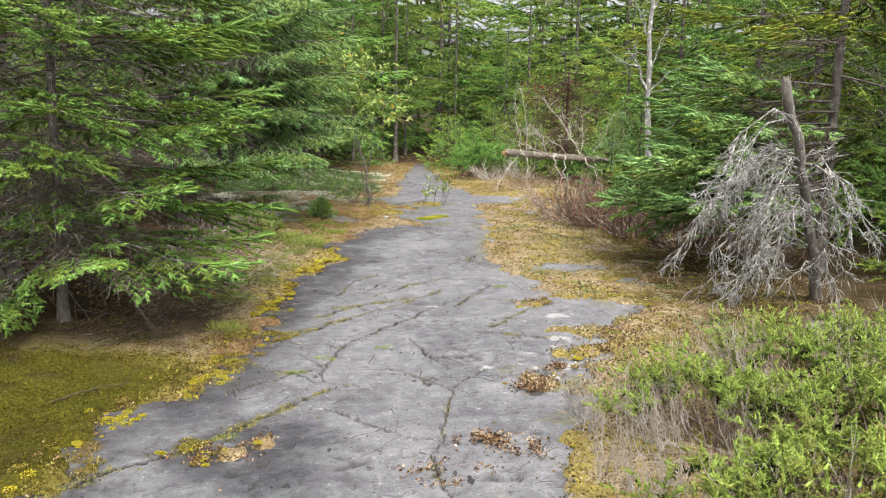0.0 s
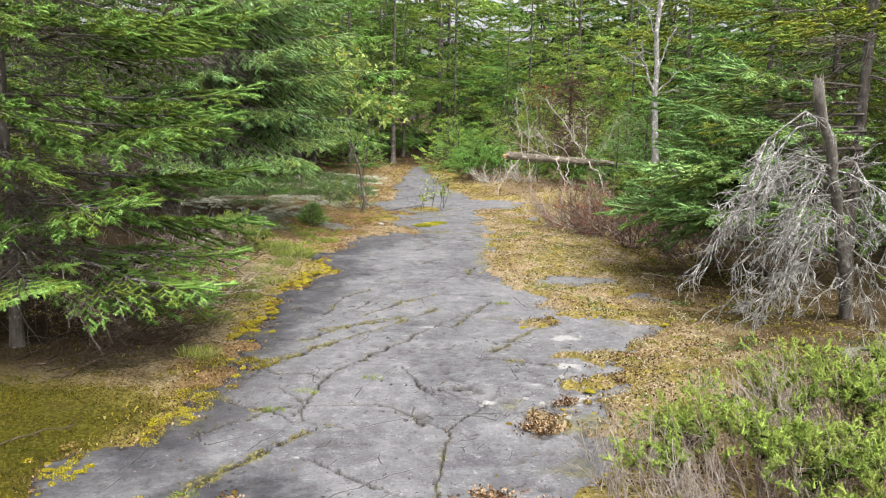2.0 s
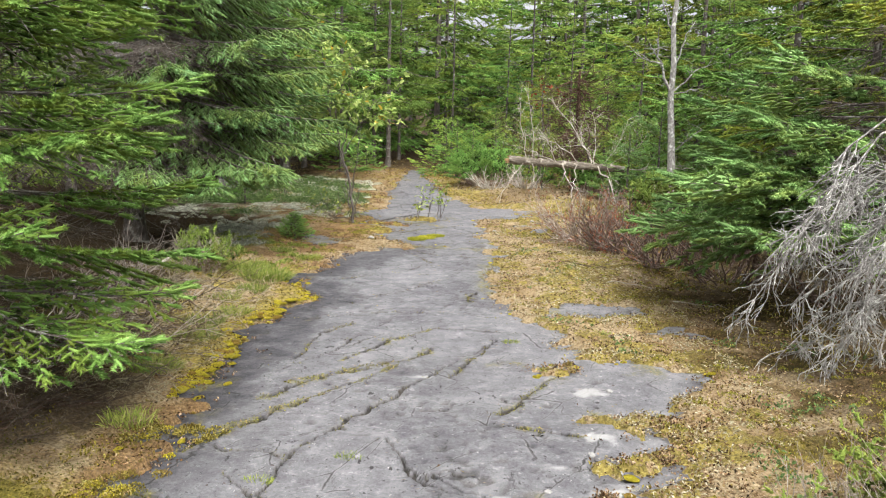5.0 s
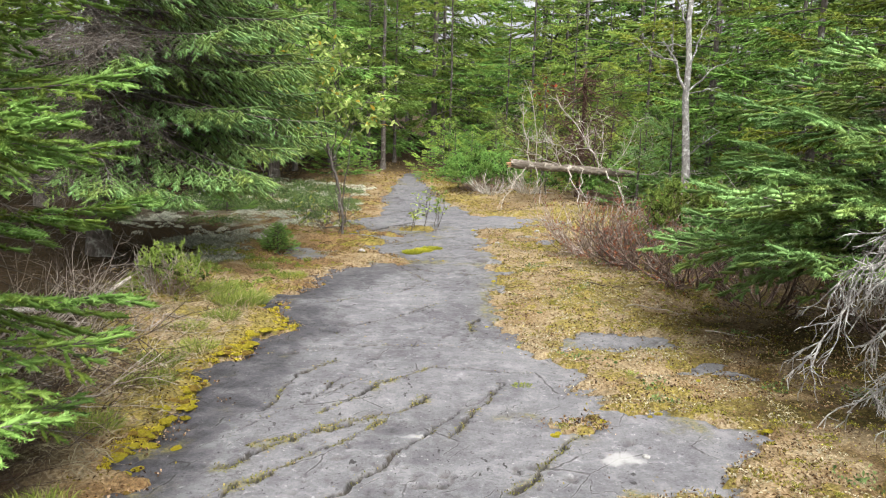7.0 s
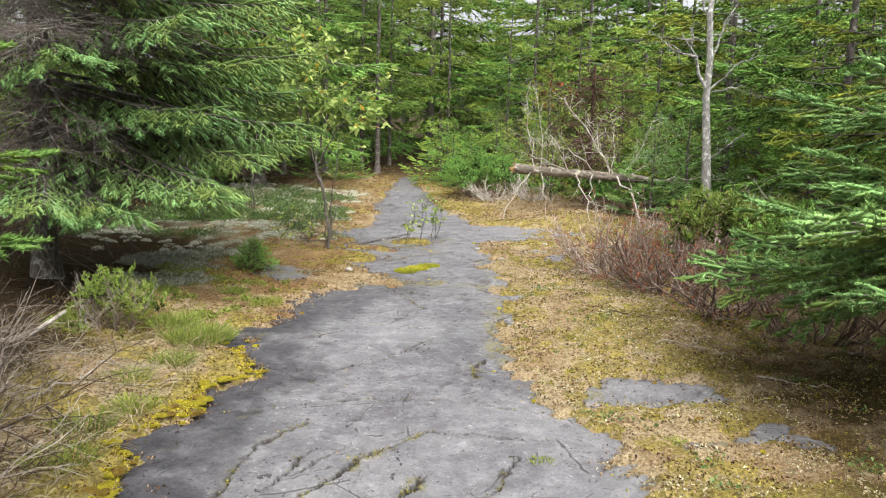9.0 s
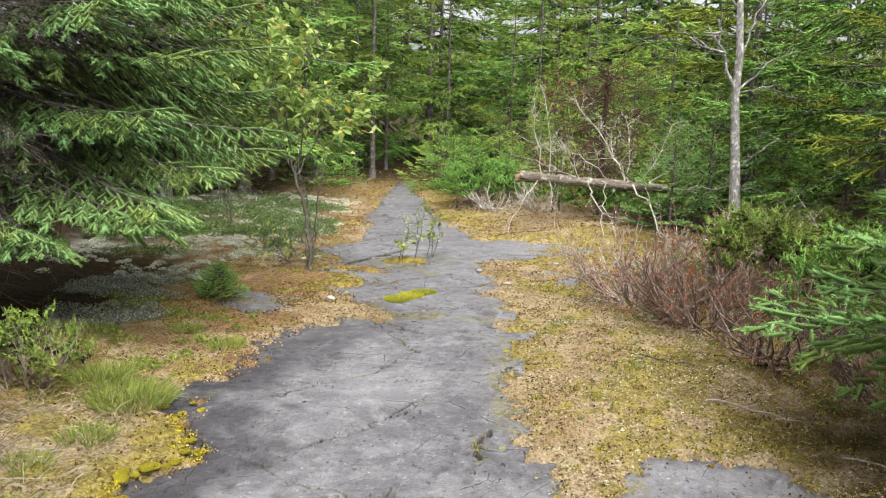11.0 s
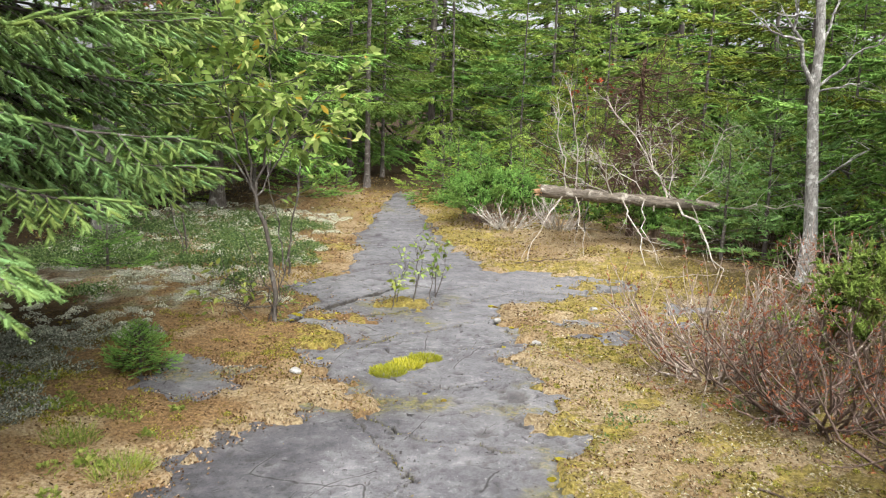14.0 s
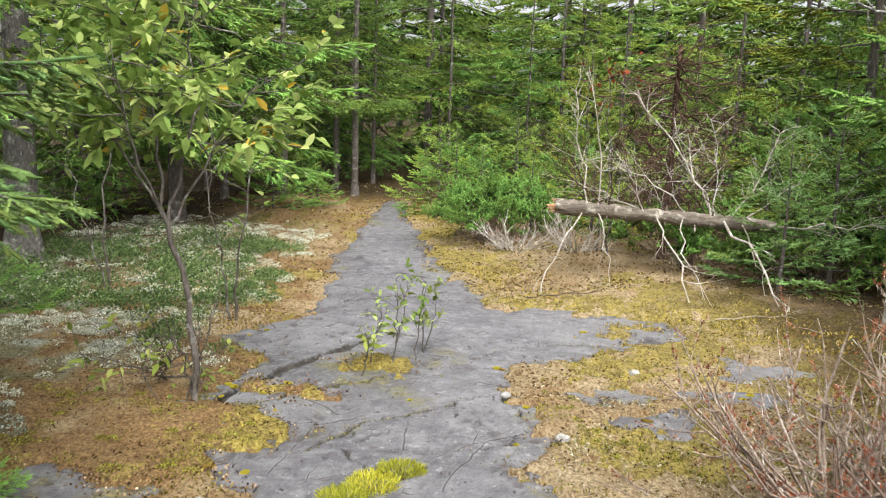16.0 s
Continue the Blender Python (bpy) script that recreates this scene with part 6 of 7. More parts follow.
SMALL = [bough(s, 1.0, 0.48, 10, 0.13, 62, 0.046, 0.019, 0.026, sag=0.05, bare_to=0.0, hang=0.03, dead=0, fine=False) for s in (14, 15)]
TINY = [bough(s, 0.35, 0.5, 8, 0.05, 420, 0.015, 0.005, 0.009, sag=-0.1, bare_to=0.0, hang=0.0, dead=0) for s in (12, 13)]
sapling_conifer("spruce_sapling", -2.18, 12.3, 341, 0.32, 0.19, M_FIR, "tiny blue-green spruce sapling in the moss", 70, TINY, 0.35)
for k, (x, y, h, r, leaf) in enumerate([(0.0, 20.6, 1.1, 0.75, M_FIR), (0.6, 20.0, 0.9, 0.7, M_FIR), (-0.35, 21.6, 1.3, 0.8, M_FIR), (0.5, 21.6, 1.5, 0.9, M_FAR), (1.2, 20.8, 1.3, 0.85, M_FIR), (-0.6, 22.8, 1.3, 0.8, M_FAR),
                                     (3.0, 18.6, 1.7, 0.9, M_FIR), (3.9, 17.8, 1.9, 1.0, M_FIR), (3.1, 17.15, 1.9, 1.05, M_BLUE), (2.5, 16.75, 1.3, 0.7, M_BLUE), (2.2, 19.2, 1.6, 0.9, M_FAR), (4.6, 16.4, 1.6, 1.0, M_FIR), (1.3, 19.6, 1.0, 0.7, M_YELLOW), (-2.9, 21.4, 0.7, 0.6, M_FIR),
                                     (-2.4, 22.2, 0.6, 0.5, M_FIR), (4.2, 13.2, 1.2, 0.8, M_FIR), (4.0, 11.6, 1.3, 0.8, M_FAR), (-3.4, 14.9, 0.5, 0.4, M_FIR), (2.8, 21.0, 2.4, 1.1, M_FAR), (1.6, 22.4, 2.6, 1.1, M_YELLOW),
                                     (4.3, 20.2, 2.8, 1.2, M_FIR), (-4.9, 20.8, 1.6, 0.9, M_FAR), (-3.3, 23.6, 1.4, 0.9, M_FAR), (5.4, 15.2, 2.4, 1.1, M_FAR), (4.4, 8.2, 1.8, 1.0, M_FAR), (4.6, 9.8, 2.0, 1.0, M_FIR)]):
    sapling_conifer("fir_sapling", x, y, 350 + k, h, r, leaf, "bushy green fir sapling at the forest edge", int(14 + 8 * h), SMALL, 1.0)


# ---- broad-leaved growth ----
def leafy_sapling(x, y, seed, stems, label, leaf_mat, leaf=(0.09, 0.045), per=17, crown_from=0.62, name="leafy_sapling", size=1.0, fork=None):
    """Crooked stems given as end points; leaves on the twigs of their upper part."""
    rng = np.random.default_rng(seed)
    tree = at_ground(name, x, y, -0.02)
    leaves, pos, way = Acc(), [], []
    for q, r, twigs in stems:
        acc = Acc()
        foot = fork if fork is not None and q[2] > fork[2] else (rng.uniform(-0.06, 0.06), rng.uniform(-0.06, 0.06), 0)
        pts = crooked(rng, foot, q, 0.05, 12, 0.012)
        skin(acc, pts, np.linspace(r, r * (0.75 if fork is not None and tuple(q) == tuple(fork) else 0.3), 12), 7, 0, rng, 0.06)
        segs = []
        for k in range(twigs):
            j = rng.integers(int(12 * crown_from), 12)
            d = unit(unit(pts[j] - pts[j - 1]) * 0.5 + rng.normal(size=3) * [0.8, 0.8, 0.35])
            mine = twiggy(rng, pts[j], d + [0, 0, 0.5 * (size < 1)], size * rng.uniform(0.25, 0.6), 0.0045 * size ** 0.5, 1, 0.0, 3, 0.3)
            segs += mine
            e = ends_of(mine, 0.8)
            pick = e[rng.integers(len(e), size=per)]
            pos.append(pick[:, :3] + pick[:, 3:6] * pick[:, 6:7] * rng.random((per, 1)))
            way.append(unit_rows(pick[:, 3:6] + rng.normal(size=(per, 3)) * [0.8, 0.8, 0.4]))
        for k in range(3):
            j = rng.integers(3, 9)
            segs += twiggy(rng, pts[j], unit(rng.normal(size=3) + [0, 0, 0.4]), 0.25 * size, 0.003 * size, 1, 0.0, 2, 0.4)
        acc.tubes(segs, 0)
        part("stem", acc.mesh("stem", [M_BARK]), tree)
    if pos:
        leaves.leaves(rng, np.concatenate(pos), np.concatenate(way), leaf[0], leaf[1], 0)
        part("foliage", leaves.mesh("foliage", [leaf_mat]), tree)
    return tagged(tree, label, "sapling")


leafy_sapling(-1.66, 13.5, 401, [((-0.15, 0.12, 0.9), 0.019, 0), ((-0.42, 0.25, 2.1), 0.010, 18), ((-0.08, 0.35, 2.15), 0.010, 18), ((-0.85, 0.3, 1.75), 0.008, 14), ((0.30, 0.2, 1.65), 0.008, 14), ((-0.3, -0.2, 1.8), 0.008, 12), ((-0.2, -0.15, 0.7), 0.006, 0), ((0.12, 0.1, 0.6), 0.006, 0), ((0.05, -0.1, 0.5), 0.005, 0)],
              "slender broad-leaved sapling with yellowing green leaves", M_LEAF, (0.085, 0.040), 26, 0.42, fork=(-0.15, 0.12, 0.9))
leafy_sapling(-1.85, 15.2, 402, [((0.1, 0.1, 1.25), 0.011, 5), ((-0.25, 0.1, 1.1), 0.009, 4)], "thin sapling with few leaves in the lichen", M_LEAF, per=2)
leafy_sapling(-2.9, 15.6, 403, [((0.05, 0.1, 1.5), 0.010, 8), ((-0.3, 0, 1.2), 0.008, 5)], "thin sapling with few green leaves in the lichen", M_LEAF, per=4)
leafy_sapling(-1.9, 13.75, 404, [((0.05, 0, 0.12), 0.004, 6), ((-0.1, -0.05, 0.1), 0.004, 6)], "low leafy green plant at the foot of the sapling", M_GREENGRASS, (0.07, 0.025), 9, 0.2, "leafy_plant")
leafy_sapling(1.2, 18.2, 405, [((-0.05, 0, 1.85), 0.012, 5), ((0.1, 0, 1.7), 0.01, 3)], "thin sapling with red autumn leaves behind the log", M_RED, (0.05, 0.035), 8, 0.9)
for k, (x, y, h, n) in enumerate([(-0.86, 14.1, 0.3, 7), (-0.80, 14.25, 0.36, 8), (-0.72, 14.3, 0.52, 6), (-0.66, 14.4, 0.5, 5), (-0.57, 14.5, 0.45, 6), (-0.55, 14.65, 0.48, 6), (-0.48, 14.7, 0.38, 5)]):
    leafy_sapling(x, y, 410 + k, [((0.03, 0.02, h), 0.005, n)], "small upright leafy shrub growing from a crack", M_LEAF if k % 3 else M_GREENGRASS, (0.05, 0.024), 5, 0.35, "crack_shrub", 0.25)


def grass_tuft(x, y, seed, rx, ry, blades, height, mat, label, lean=0.5):
    rng = np.random.default_rng(seed)
    acc = Acc()
    blades = int(blades * 1.7)
    a, r = rng.random(blades) * 6.28, rng.random(blades) ** 0.5
    px, py = rx * r * np.cos(a), ry * r * np.sin(a)
    p = np.stack([px, py, np.zeros(blades) - 0.01], 1)
    way = unit_rows(np.stack([px / rx * lean, py / ry * lean, np.ones(blades)], 1) + rng.normal(size=(blades, 3)) * 0.3)
    acc.leaves(rng, p, way, height, 0.0038, 0, 0.1, 0.35)
    ob = new("grass_tuft", acc.mesh("grass_tuft", [mat]))
    ob.matrix_world = pose(x, y, floor_at(x, y))
    tagged(ob, label, "grass", "grass tufts")


grass_tuft(-0.76, 12.48, 501, 0.10, 0.12, 700, 0.05, M_GRASS, "bright yellow-green grass mat on the bare rock")
grass_tuft(-0.66, 12.65, 503, 0.10, 0.12, 700, 0.05, M_GRASS, "bright yellow-green grass mat on the bare rock")
grass_tuft(-0.55, 12.8, 502, 0.10, 0.09, 500, 0.05, M_GRASS, "bright yellow-green grass mat on the bare rock")
for k, (x, y, r, n, h) in enumerate([(-1.95, 9.75, 0.2, 650, 0.15), (-2.2, 10.0, 0.16, 400, 0.13), (-2.6, 10.85, 0.16, 240, 0.08), (-2.05, 8.2, 0.13, 260, 0.11), (-2.0, 7.1, 0.13, 260, 0.1), (-1.78, 10.95, 0.12, 260, 0.10), (-1.98, 7.8, 0.14, 300, 0.09), (-1.95, 9.2, 0.12, 240, 0.10), (-1.92, 8.5, 0.12, 240, 0.10), (-2.1, 11.2, 0.12, 150, 0.1),
                                     (-1.85, 6.3, 0.12, 160, 0.1), (-2.1, 8.9, 0.12, 160, 0.1)]):
    grass_tuft(x, y, 510 + k, r, r, n, h, M_GREENGRASS, "soft green grass tuft beside the rock")
for k, (x, y) in enumerate([(-1.22, 5.45), (-0.3, 3.75), (-0.75, 6.02), (-1.1, 5.75), (0.1, 8.05), (-1.35, 4.4), (0.75, 8.3)]):
    grass_tuft(x, y, 540 + k, 0.06, 0.04, 90, 0.035, M_GREENGRASS, "small grass tuft in a rock crack")


# ---- dead sticks and branches on the ground ----
def dead_branch(x, y, seed, dx, dy, r, mat, label, twigs=8, lift=0.12, twig_len=0.4, name="dead_branch"):
    rng = np.random.default_rng(seed)
    ob = at_ground(name, x, y, 0.0)
    acc = Acc()
    branched(acc, rng, (0, 0, 0.0), (dx, dy, lift + floor_at(x + dx, y + dy) - floor_at(x, y)), r, 0, 0.05, twigs, twig_len, 2, 0.02, 0.0)
    part("limb", acc.mesh("limb", [mat]), ob)
    tagged(ob, label, "branch", "dead branches")


dead_branch(-3.7, 8.15, 601, 1.0, 1.35, 0.03, M_PALETWIG, "pale barkless pole lying in the brush", 0, 0.16, name="dead_pole")
rng = np.random.default_rng(87)
for k in range(12):
    dead_branch(3.3 + rng.uniform(-0.35, 0.5), 14.5 + rng.uniform(-0.3, 0.4), 740 + k, rng.uniform(-0.6, 0.5), rng.uniform(-0.3, 0.2), 0.009, M_PALETWIG if k % 3 else M_BRUSH, "bleached dead branch piled at the forest edge", 7, rng.uniform(0.2, 0.62), 0.35)
rng = np.random.default_rng(88)
for k in range(28):
    dead_branch(rng.uniform(-3.1, -2.4), rng.uniform(6.9, 8.6), 610 + k, rng.uniform(-0.1, 0.45), rng.uniform(0.2, 0.7), 0.008, M_BRUSH if k % 3 else M_TWIG, "grey dead brushwood heaped beside the path", 9, rng.uniform(0.06, 0.3), 0.5)
for k in range(44):
    dead_branch(rng.uniform(-2.9, -2.2), rng.uniform(5.5, 7.6), 660 + k, rng.uniform(0.1, 0.4), rng.uniform(0.1, 0.7), 0.005, M_TWIG if k % 3 else M_DARKTWIG, "brown dead twigs beneath the spruce", 10, rng.uniform(0.02, 0.12), 0.3)
for k, (x, y, dx, dy) in enumerate([(-3.0, 13.6, 0.7, 0.35), (-2.6, 14.7, -0.4, 0.2), (0.9, 10.9, 0.3, -0.25), (1.1, 10.1, 0.35, -0.4), (0.25, 16.3, 0.6, 0.05), (1.6, 15.7, 0.6, -0.05), (-2.4, 4.7, 0.35, 0.3), (1.5, 9.3, 0.35, -0.3), (2.3, 16.4, 0.9, 0.2), (1.0, 13.0, 0.4, -0.1)]):
    dead_branch(x, y, 760 + k, dx, dy, 0.006, M_BRUSH if k % 2 else M_TWIG, "thin dead stick lying on the moss", 2, 0.02, 0.2)


# ---- loose stones ----
def stone(x, y, seed, r, label, flat=0.6):
    rng = np.random.default_rng(seed)
    bm = bmesh.new()
    bmesh.ops.create_icosphere(bm, subdivisions=2, radius=r)
    for v in bm.verts:
        v.co *= 1 + 0.35 * noise.noise(v.co / r * 0.9 + Vector((seed, 0, 0)))
        v.co.z *= flat
    me = bpy.data.meshes.new("stone")
    bm.to_mesh(me)
    bm.free()
    me.materials.append(M_BOULDER if r > 0.08 else M_STONE)
    ob = new("stone", me)
    ob.matrix_world = pose(x, y, floor_at(x, y) + r * flat * 0.25, 0, 0, rng.uniform(0, 360))
    tagged(ob, label, "stone", "loose stones")


for k, (x, y, r) in enumerate([(0.19, 13.19, 0.035), (-1.29, 12.35, 0.035), (-0.1, 5.6, 0.022), (0.2, 5.62, 0.02), (0.12, 5.7, 0.018), (0.6, 7.05, 0.02), (0.75, 14.3, 0.035), (1.4, 14.2, 0.03), (-0.05, 13.75, 0.03), (0.3, 5.3, 0.018), (0.36, 6.1, 0.018), (0.45, 5.9, 0.02)]):
    stone(x, y, 700 + k, r, "pale rounded stone lying on the rock")
for k, (x, y, r) in enumerate([(2.75, 5.9, 0.3), (3.1, 6.5, 0.25)]):
    stone(x, y, 720 + k, r, "lichen-covered boulder half sunk in moss", 0.5)


# ---- moss cushions along the rim of the rock ----
def cushion_mesh(seed):
    bm = bmesh.new()
    bmesh.ops.create_icosphere(bm, subdivisions=3, radius=1.0)
    for v in bm.verts:
        v.co *= 1 + 0.3 * noise.noise(v.co * 1.1 + Vector((seed, 0, 0))) + 0.12 * noise.noise(v.co * 4.0 + Vector((0, seed, 0)))
        v.co.z *= 0.45
    bmesh.ops.delete(bm, geom=[v for v in bm.verts if v.co.z < -0.25], context="VERTS")
    me = bpy.data.meshes.new("moss_cushion")
    bm.to_mesh(me)
    bm.free()
    me.materials.append(M_CUSHION)
    me.polygons.foreach_set("use_smooth", np.ones(len(me.polygons), dtype=bool))
    return me


def moss_cushions():
    rng = np.random.default_rng(95)
    shapes = [cushion_mesh(k * 7.3) for k in range(4)]
    x, y = rng.uniform(-2.3, 1.6, 9000), rng.uniform(3.4, 16.5, 9000)
    d = bare(x, y)
    rim = np.exp(-((d - 0.03) / 0.07) ** 2) * np.where(x < -0.8, np.where(y < 9.8, 1.0, 0.35), 0.5)
    pick = np.nonzero((rng.random(9000) < rim) & (fbm(x, y, 2.5, 3, 125) > 0.05))[0][:80]
    x2, y2 = rng.uniform(-2.1, -1.3, 4000), rng.uniform(6.8, 9.5, 4000)
    strip = np.nonzero(np.abs(bare(x2, y2) + 0.03) < 0.03)[0][:110]
    x, y = np.concatenate([x, x2]), np.concatenate([y, y2])
    for k in list(pick) + list(strip + 9000):
        r = rng.uniform(0.010, 0.026) if k < 9000 else rng.uniform(0.012, 0.030)
        ob = new("moss_cushion", shapes[int(rng.integers(4))])
        ob.matrix_world = pose(x[k], y[k], floor_at(x[k], y[k]) + 0.1 * r, 0, 0, rng.uniform(0, 360)) @ Matrix.Diagonal((r * rng.uniform(0.8, 1.8), r, r, 1))
        tagged(ob, "small yellow-green moss cushion on the rim of the rock", "moss", "moss cushions")


moss_cushions()


# ---- uncountable ground cover ----
def scatter(rng, n, x0, x1, y0, y1, test):
    x, y = rng.uniform(x0, x1, n), y0 + (y1 - y0) * rng.random(n) ** 1.3
    g, d = ground_z(x, y)
    keep = test(x, y, d)
    z = np.maximum(g, np.where(d > -0.1, rock_z(x, y), -9))
    return np.stack([x, y, z], 1)[keep], d[keep]


def cover(name, label, category, pos, rng, mat, length, width, upright, density=1):
    acc = Acc()
    way = unit_rows(rng.normal(size=pos.shape) * [1, 1, 0.25] + [0, 0, upright])
    wid = unit_rows(np.cross(way, rng.normal(size=pos.shape))) * (width * rng.uniform(0.6, 1.4, (len(pos), 1))) * 0.5
    ln = length * rng.uniform(0.5, 1.4, (len(pos), 1))
    up = np.array([[0, 0, 0.15]]) * ln
    co = np.stack([pos, pos + way * ln * 0.5 + wid + up, pos + way * ln, pos + way * ln * 0.5 - wid + up], 1).reshape(-1, 3)
    acc.add(co, np.arange(len(co)).reshape(-1, 4), None, 0)
    ob = new(name, acc.mesh(name, [mat]))
    tagged(ob, label, category, kind="stuff")


def domes(rng, centres, each, small, large, flat):
    """Points over a low dome at each of the centres."""
    v = unit_rows(rng.normal(size=(len(centres) * each, 3)))
    v[:, 2] = np.abs(v[:, 2]) * flat
    size = np.repeat(rng.uniform(small, large, len(centres)), each)[:, None] * rng.uniform(0.6, 1.0, (len(v), 1))
    return np.repeat(centres, each, axis=0) + v * size


def ground_cover():
    rng = np.random.default_rng(91)
    p, d = scatter(rng, 130000, -3.6, 3.0, 3.2, 19, lambda x, y, d: (d < 0.02) & (rng.random(len(x)) < np.exp(-np.abs(d) / 1.2)) & ~((x < -1.9) & (y < 5.6)) & ~((x < -1.2) & (d < -0.22) & (y < 7.6)) & ~((x < -2.3) & (y > 9.5) & (y < 13)))
    p2, _ = scatter(rng, 16000, -2.0, 1.6, 3.4, 17, lambda x, y, d: (d > 0) & (rng.random(len(x)) < 0.012 + 0.35 * np.exp(-d / 0.06)))
    west = (p[:, 0] < -0.9) & (p[:, 1] < 16.5)
    cover("leaf_litter", "dry brown and tan fallen leaves and flakes", "leaf litter", np.concatenate([p[~west], p2]) + [0, 0, 0.006], rng, M_LITTER, 0.018, 0.009, 0.3)
    cover("needle_litter", "rusty brown needles and crumbs over the moss", "leaf litter", p[west] + [0, 0, 0.005], rng, M_DARKLITTER, 0.018, 0.008, 0.25)
    p, d = scatter(rng, 60000, -3.4, 2.6, 3.2, 17, lambda x, y, d: (d < 0.0) & ~((x < -2.0) & (y < 5.8)) & (fbm(x, y, 2.2, 4, 121) + 0.35 * (x < -1.2) * (y < 5.6) + 0.5 * (x < -1.2) * (np.abs(d + 0.15) < 0.12) * (y > 6.8) * (y < 9.6) > 0.12))
    cover("moss_cover", "yellow-green moss tufts over the ground", "moss", p, rng, M_MOSSBIT, 0.022, 0.010, 1.4)
    x, y = rng.uniform(-1.9, 1.0, 300000), rng.uniform(3.4, 15.5, 300000)
    depth, share, _ = crack_fields(x, y)
    ok = (rng.random(len(x)) < share * 0.9) & (fbm(x, y, 10, 3, 117) > -0.12) & (bare(x, y) > 0)
    p = np.stack([x, y, rock_z(x, y) - 0.012 * depth], 1)[ok][:16000]
    cover("crack_moss", "olive moss and grass blades growing in the cracks", "moss", p, rng, M_CRACKMOSS, 0.013, 0.006, 0.8)
    p, d = scatter(rng, 90000, -2.4, -1.2, 6.7, 9.8, lambda x, y, d: (np.abs(d + 0.06 - 0.06 * fbm(x, y, 5, 3, 151)) < 0.05) & (fbm(x, y, 3, 3, 152) > -0.12))
    cover("bright_moss", "bright yellow moss along the edge of the rock", "moss", p[:24000], rng, M_BRIGHTMOSS, 0.011, 0.007, 0.9)
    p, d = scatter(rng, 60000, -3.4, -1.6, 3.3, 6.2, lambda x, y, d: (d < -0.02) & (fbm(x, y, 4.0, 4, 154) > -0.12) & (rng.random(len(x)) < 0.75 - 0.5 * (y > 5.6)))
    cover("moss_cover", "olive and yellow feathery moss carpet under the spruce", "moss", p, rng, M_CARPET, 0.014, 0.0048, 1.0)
    c, d = scatter(rng, 4000, -2.5, -1.35, 3.4, 6.4, lambda x, y, d: (np.abs(d - 0.05) < 0.12) & (fbm(x, y, 4.2, 3, 155) > 0.05))
    p = domes(rng, c[:60], 130, 0.015, 0.05, 0.5)
    cover("bright_moss", "yellow moss clumps creeping over the rim of the rock", "moss", p, rng, M_BRIGHTMOSS, 0.008, 0.005, 0.8)
    c, d = scatter(rng, 9000, 0.15, 2.3, 5.0, 14.2, lambda x, y, d: (d < 0.0) & (fbm(x, y, 1.9, 3, 158) > 0.02))
    p = domes(rng, c[:430], 70, 0.012, 0.04, 0.5)
    cover("bright_moss", "yellow-green moss cushions among the litter", "moss", p, rng, M_MOSSCLUMP, 0.009, 0.006, 0.8)
    c, d = scatter(rng, 4000, -2.5, -1.35, 3.4, 6.4, lambda x, y, d: (np.abs(d - 0.05) < 0.12) & (fbm(x, y, 4.2, 3, 156) > 0.05))
    p = domes(rng, c[:80], 110, 0.02, 0.07, 0.4)
    cover("moss_cover", "brown dry moss clumps on the rim of the rock", "moss", p, rng, M_MOSSBIT, 0.012, 0.008, 0.8)
    p, d = scatter(rng, 14000, -3.0, 1.5, 3.2, 16.5, lambda x, y, d: (np.abs(d + 0.06) < 0.10) & (fbm(x, y, 3.3, 3, 153) > 0.16))
    cover("bright_moss", "scattered bright yellow moss clumps by the rock", "moss", p, rng, M_BRIGHTMOSS, 0.011, 0.007, 0.9)
    p, d = scatter(rng, 16000, -5.0, 5.0, 16.5, 26, lambda x, y, d: d < 0.0)
    cover("far_litter", "brown litter under the far trees", "leaf litter", p + [0, 0, 0.004], rng, M_LITTER, 0.034, 0.018, 0.25)
    p, d = scatter(rng, 26000, -3.4, 2.5, 14.8, 24.5, lambda x, y, d: (d < 0.02) & (d > -0.9) & (fbm(x, y, 2.4, 3, 157) > 0.04))
    cover("moss_cover", "golden yellow moss along the far rock edge", "moss", p, rng, M_MOSSBIT, 0.028, 0.014, 1.2)
    p, d = scatter(rng, 80000, -4.4, -1.6, 12.2, 20.5, lambda x, y, d: (d < -0.25) & ((y > 13.9) & (x < -1.95) & (fbm(x, y, 1.7, 4, 131) > -0.02) | (np.hypot((x + 3.0) / 0.55, (y - 12.4) / 0.5) + 0.5 * fbm(x, y, 4, 3, 132) < 1) | (np.hypot((x + 2.75) / 0.4, (y - 11.45) / 0.35) + 0.5 * fbm(x, y, 4, 3, 133) < 1)))
    near = p[:, 1] < 13.8
    cover("reindeer_lichen", "grey lichen mats beside the needle litter", "lichen", p[near], rng, M_GREYLICHEN, 0.014, 0.008, 1.1)
    cover("reindeer_lichen", "pale grey-white reindeer lichen cushions", "lichen", p[~near], rng, M_LICHEN, 0.013, 0.008, 1.1)
    p, d = scatter(rng, 60000, -3.6, -2.2, 10.9, 13.4, lambda x, y, d: (d < -0.3) & ((np.hypot((x + 3.0) / 0.6, (y - 12.5) / 0.5) + 0.7 * fbm(x, y, 4, 3, 132) < 1) | (np.hypot((x + 2.75) / 0.45, (y - 11.5) / 0.4) + 0.7 * fbm(x, y, 4, 3, 133) < 1) | (np.hypot((x + 2.65) / 0.4, (y - 12.85) / 0.3) + 0.7 * fbm(x, y, 4, 3, 134) < 1)))
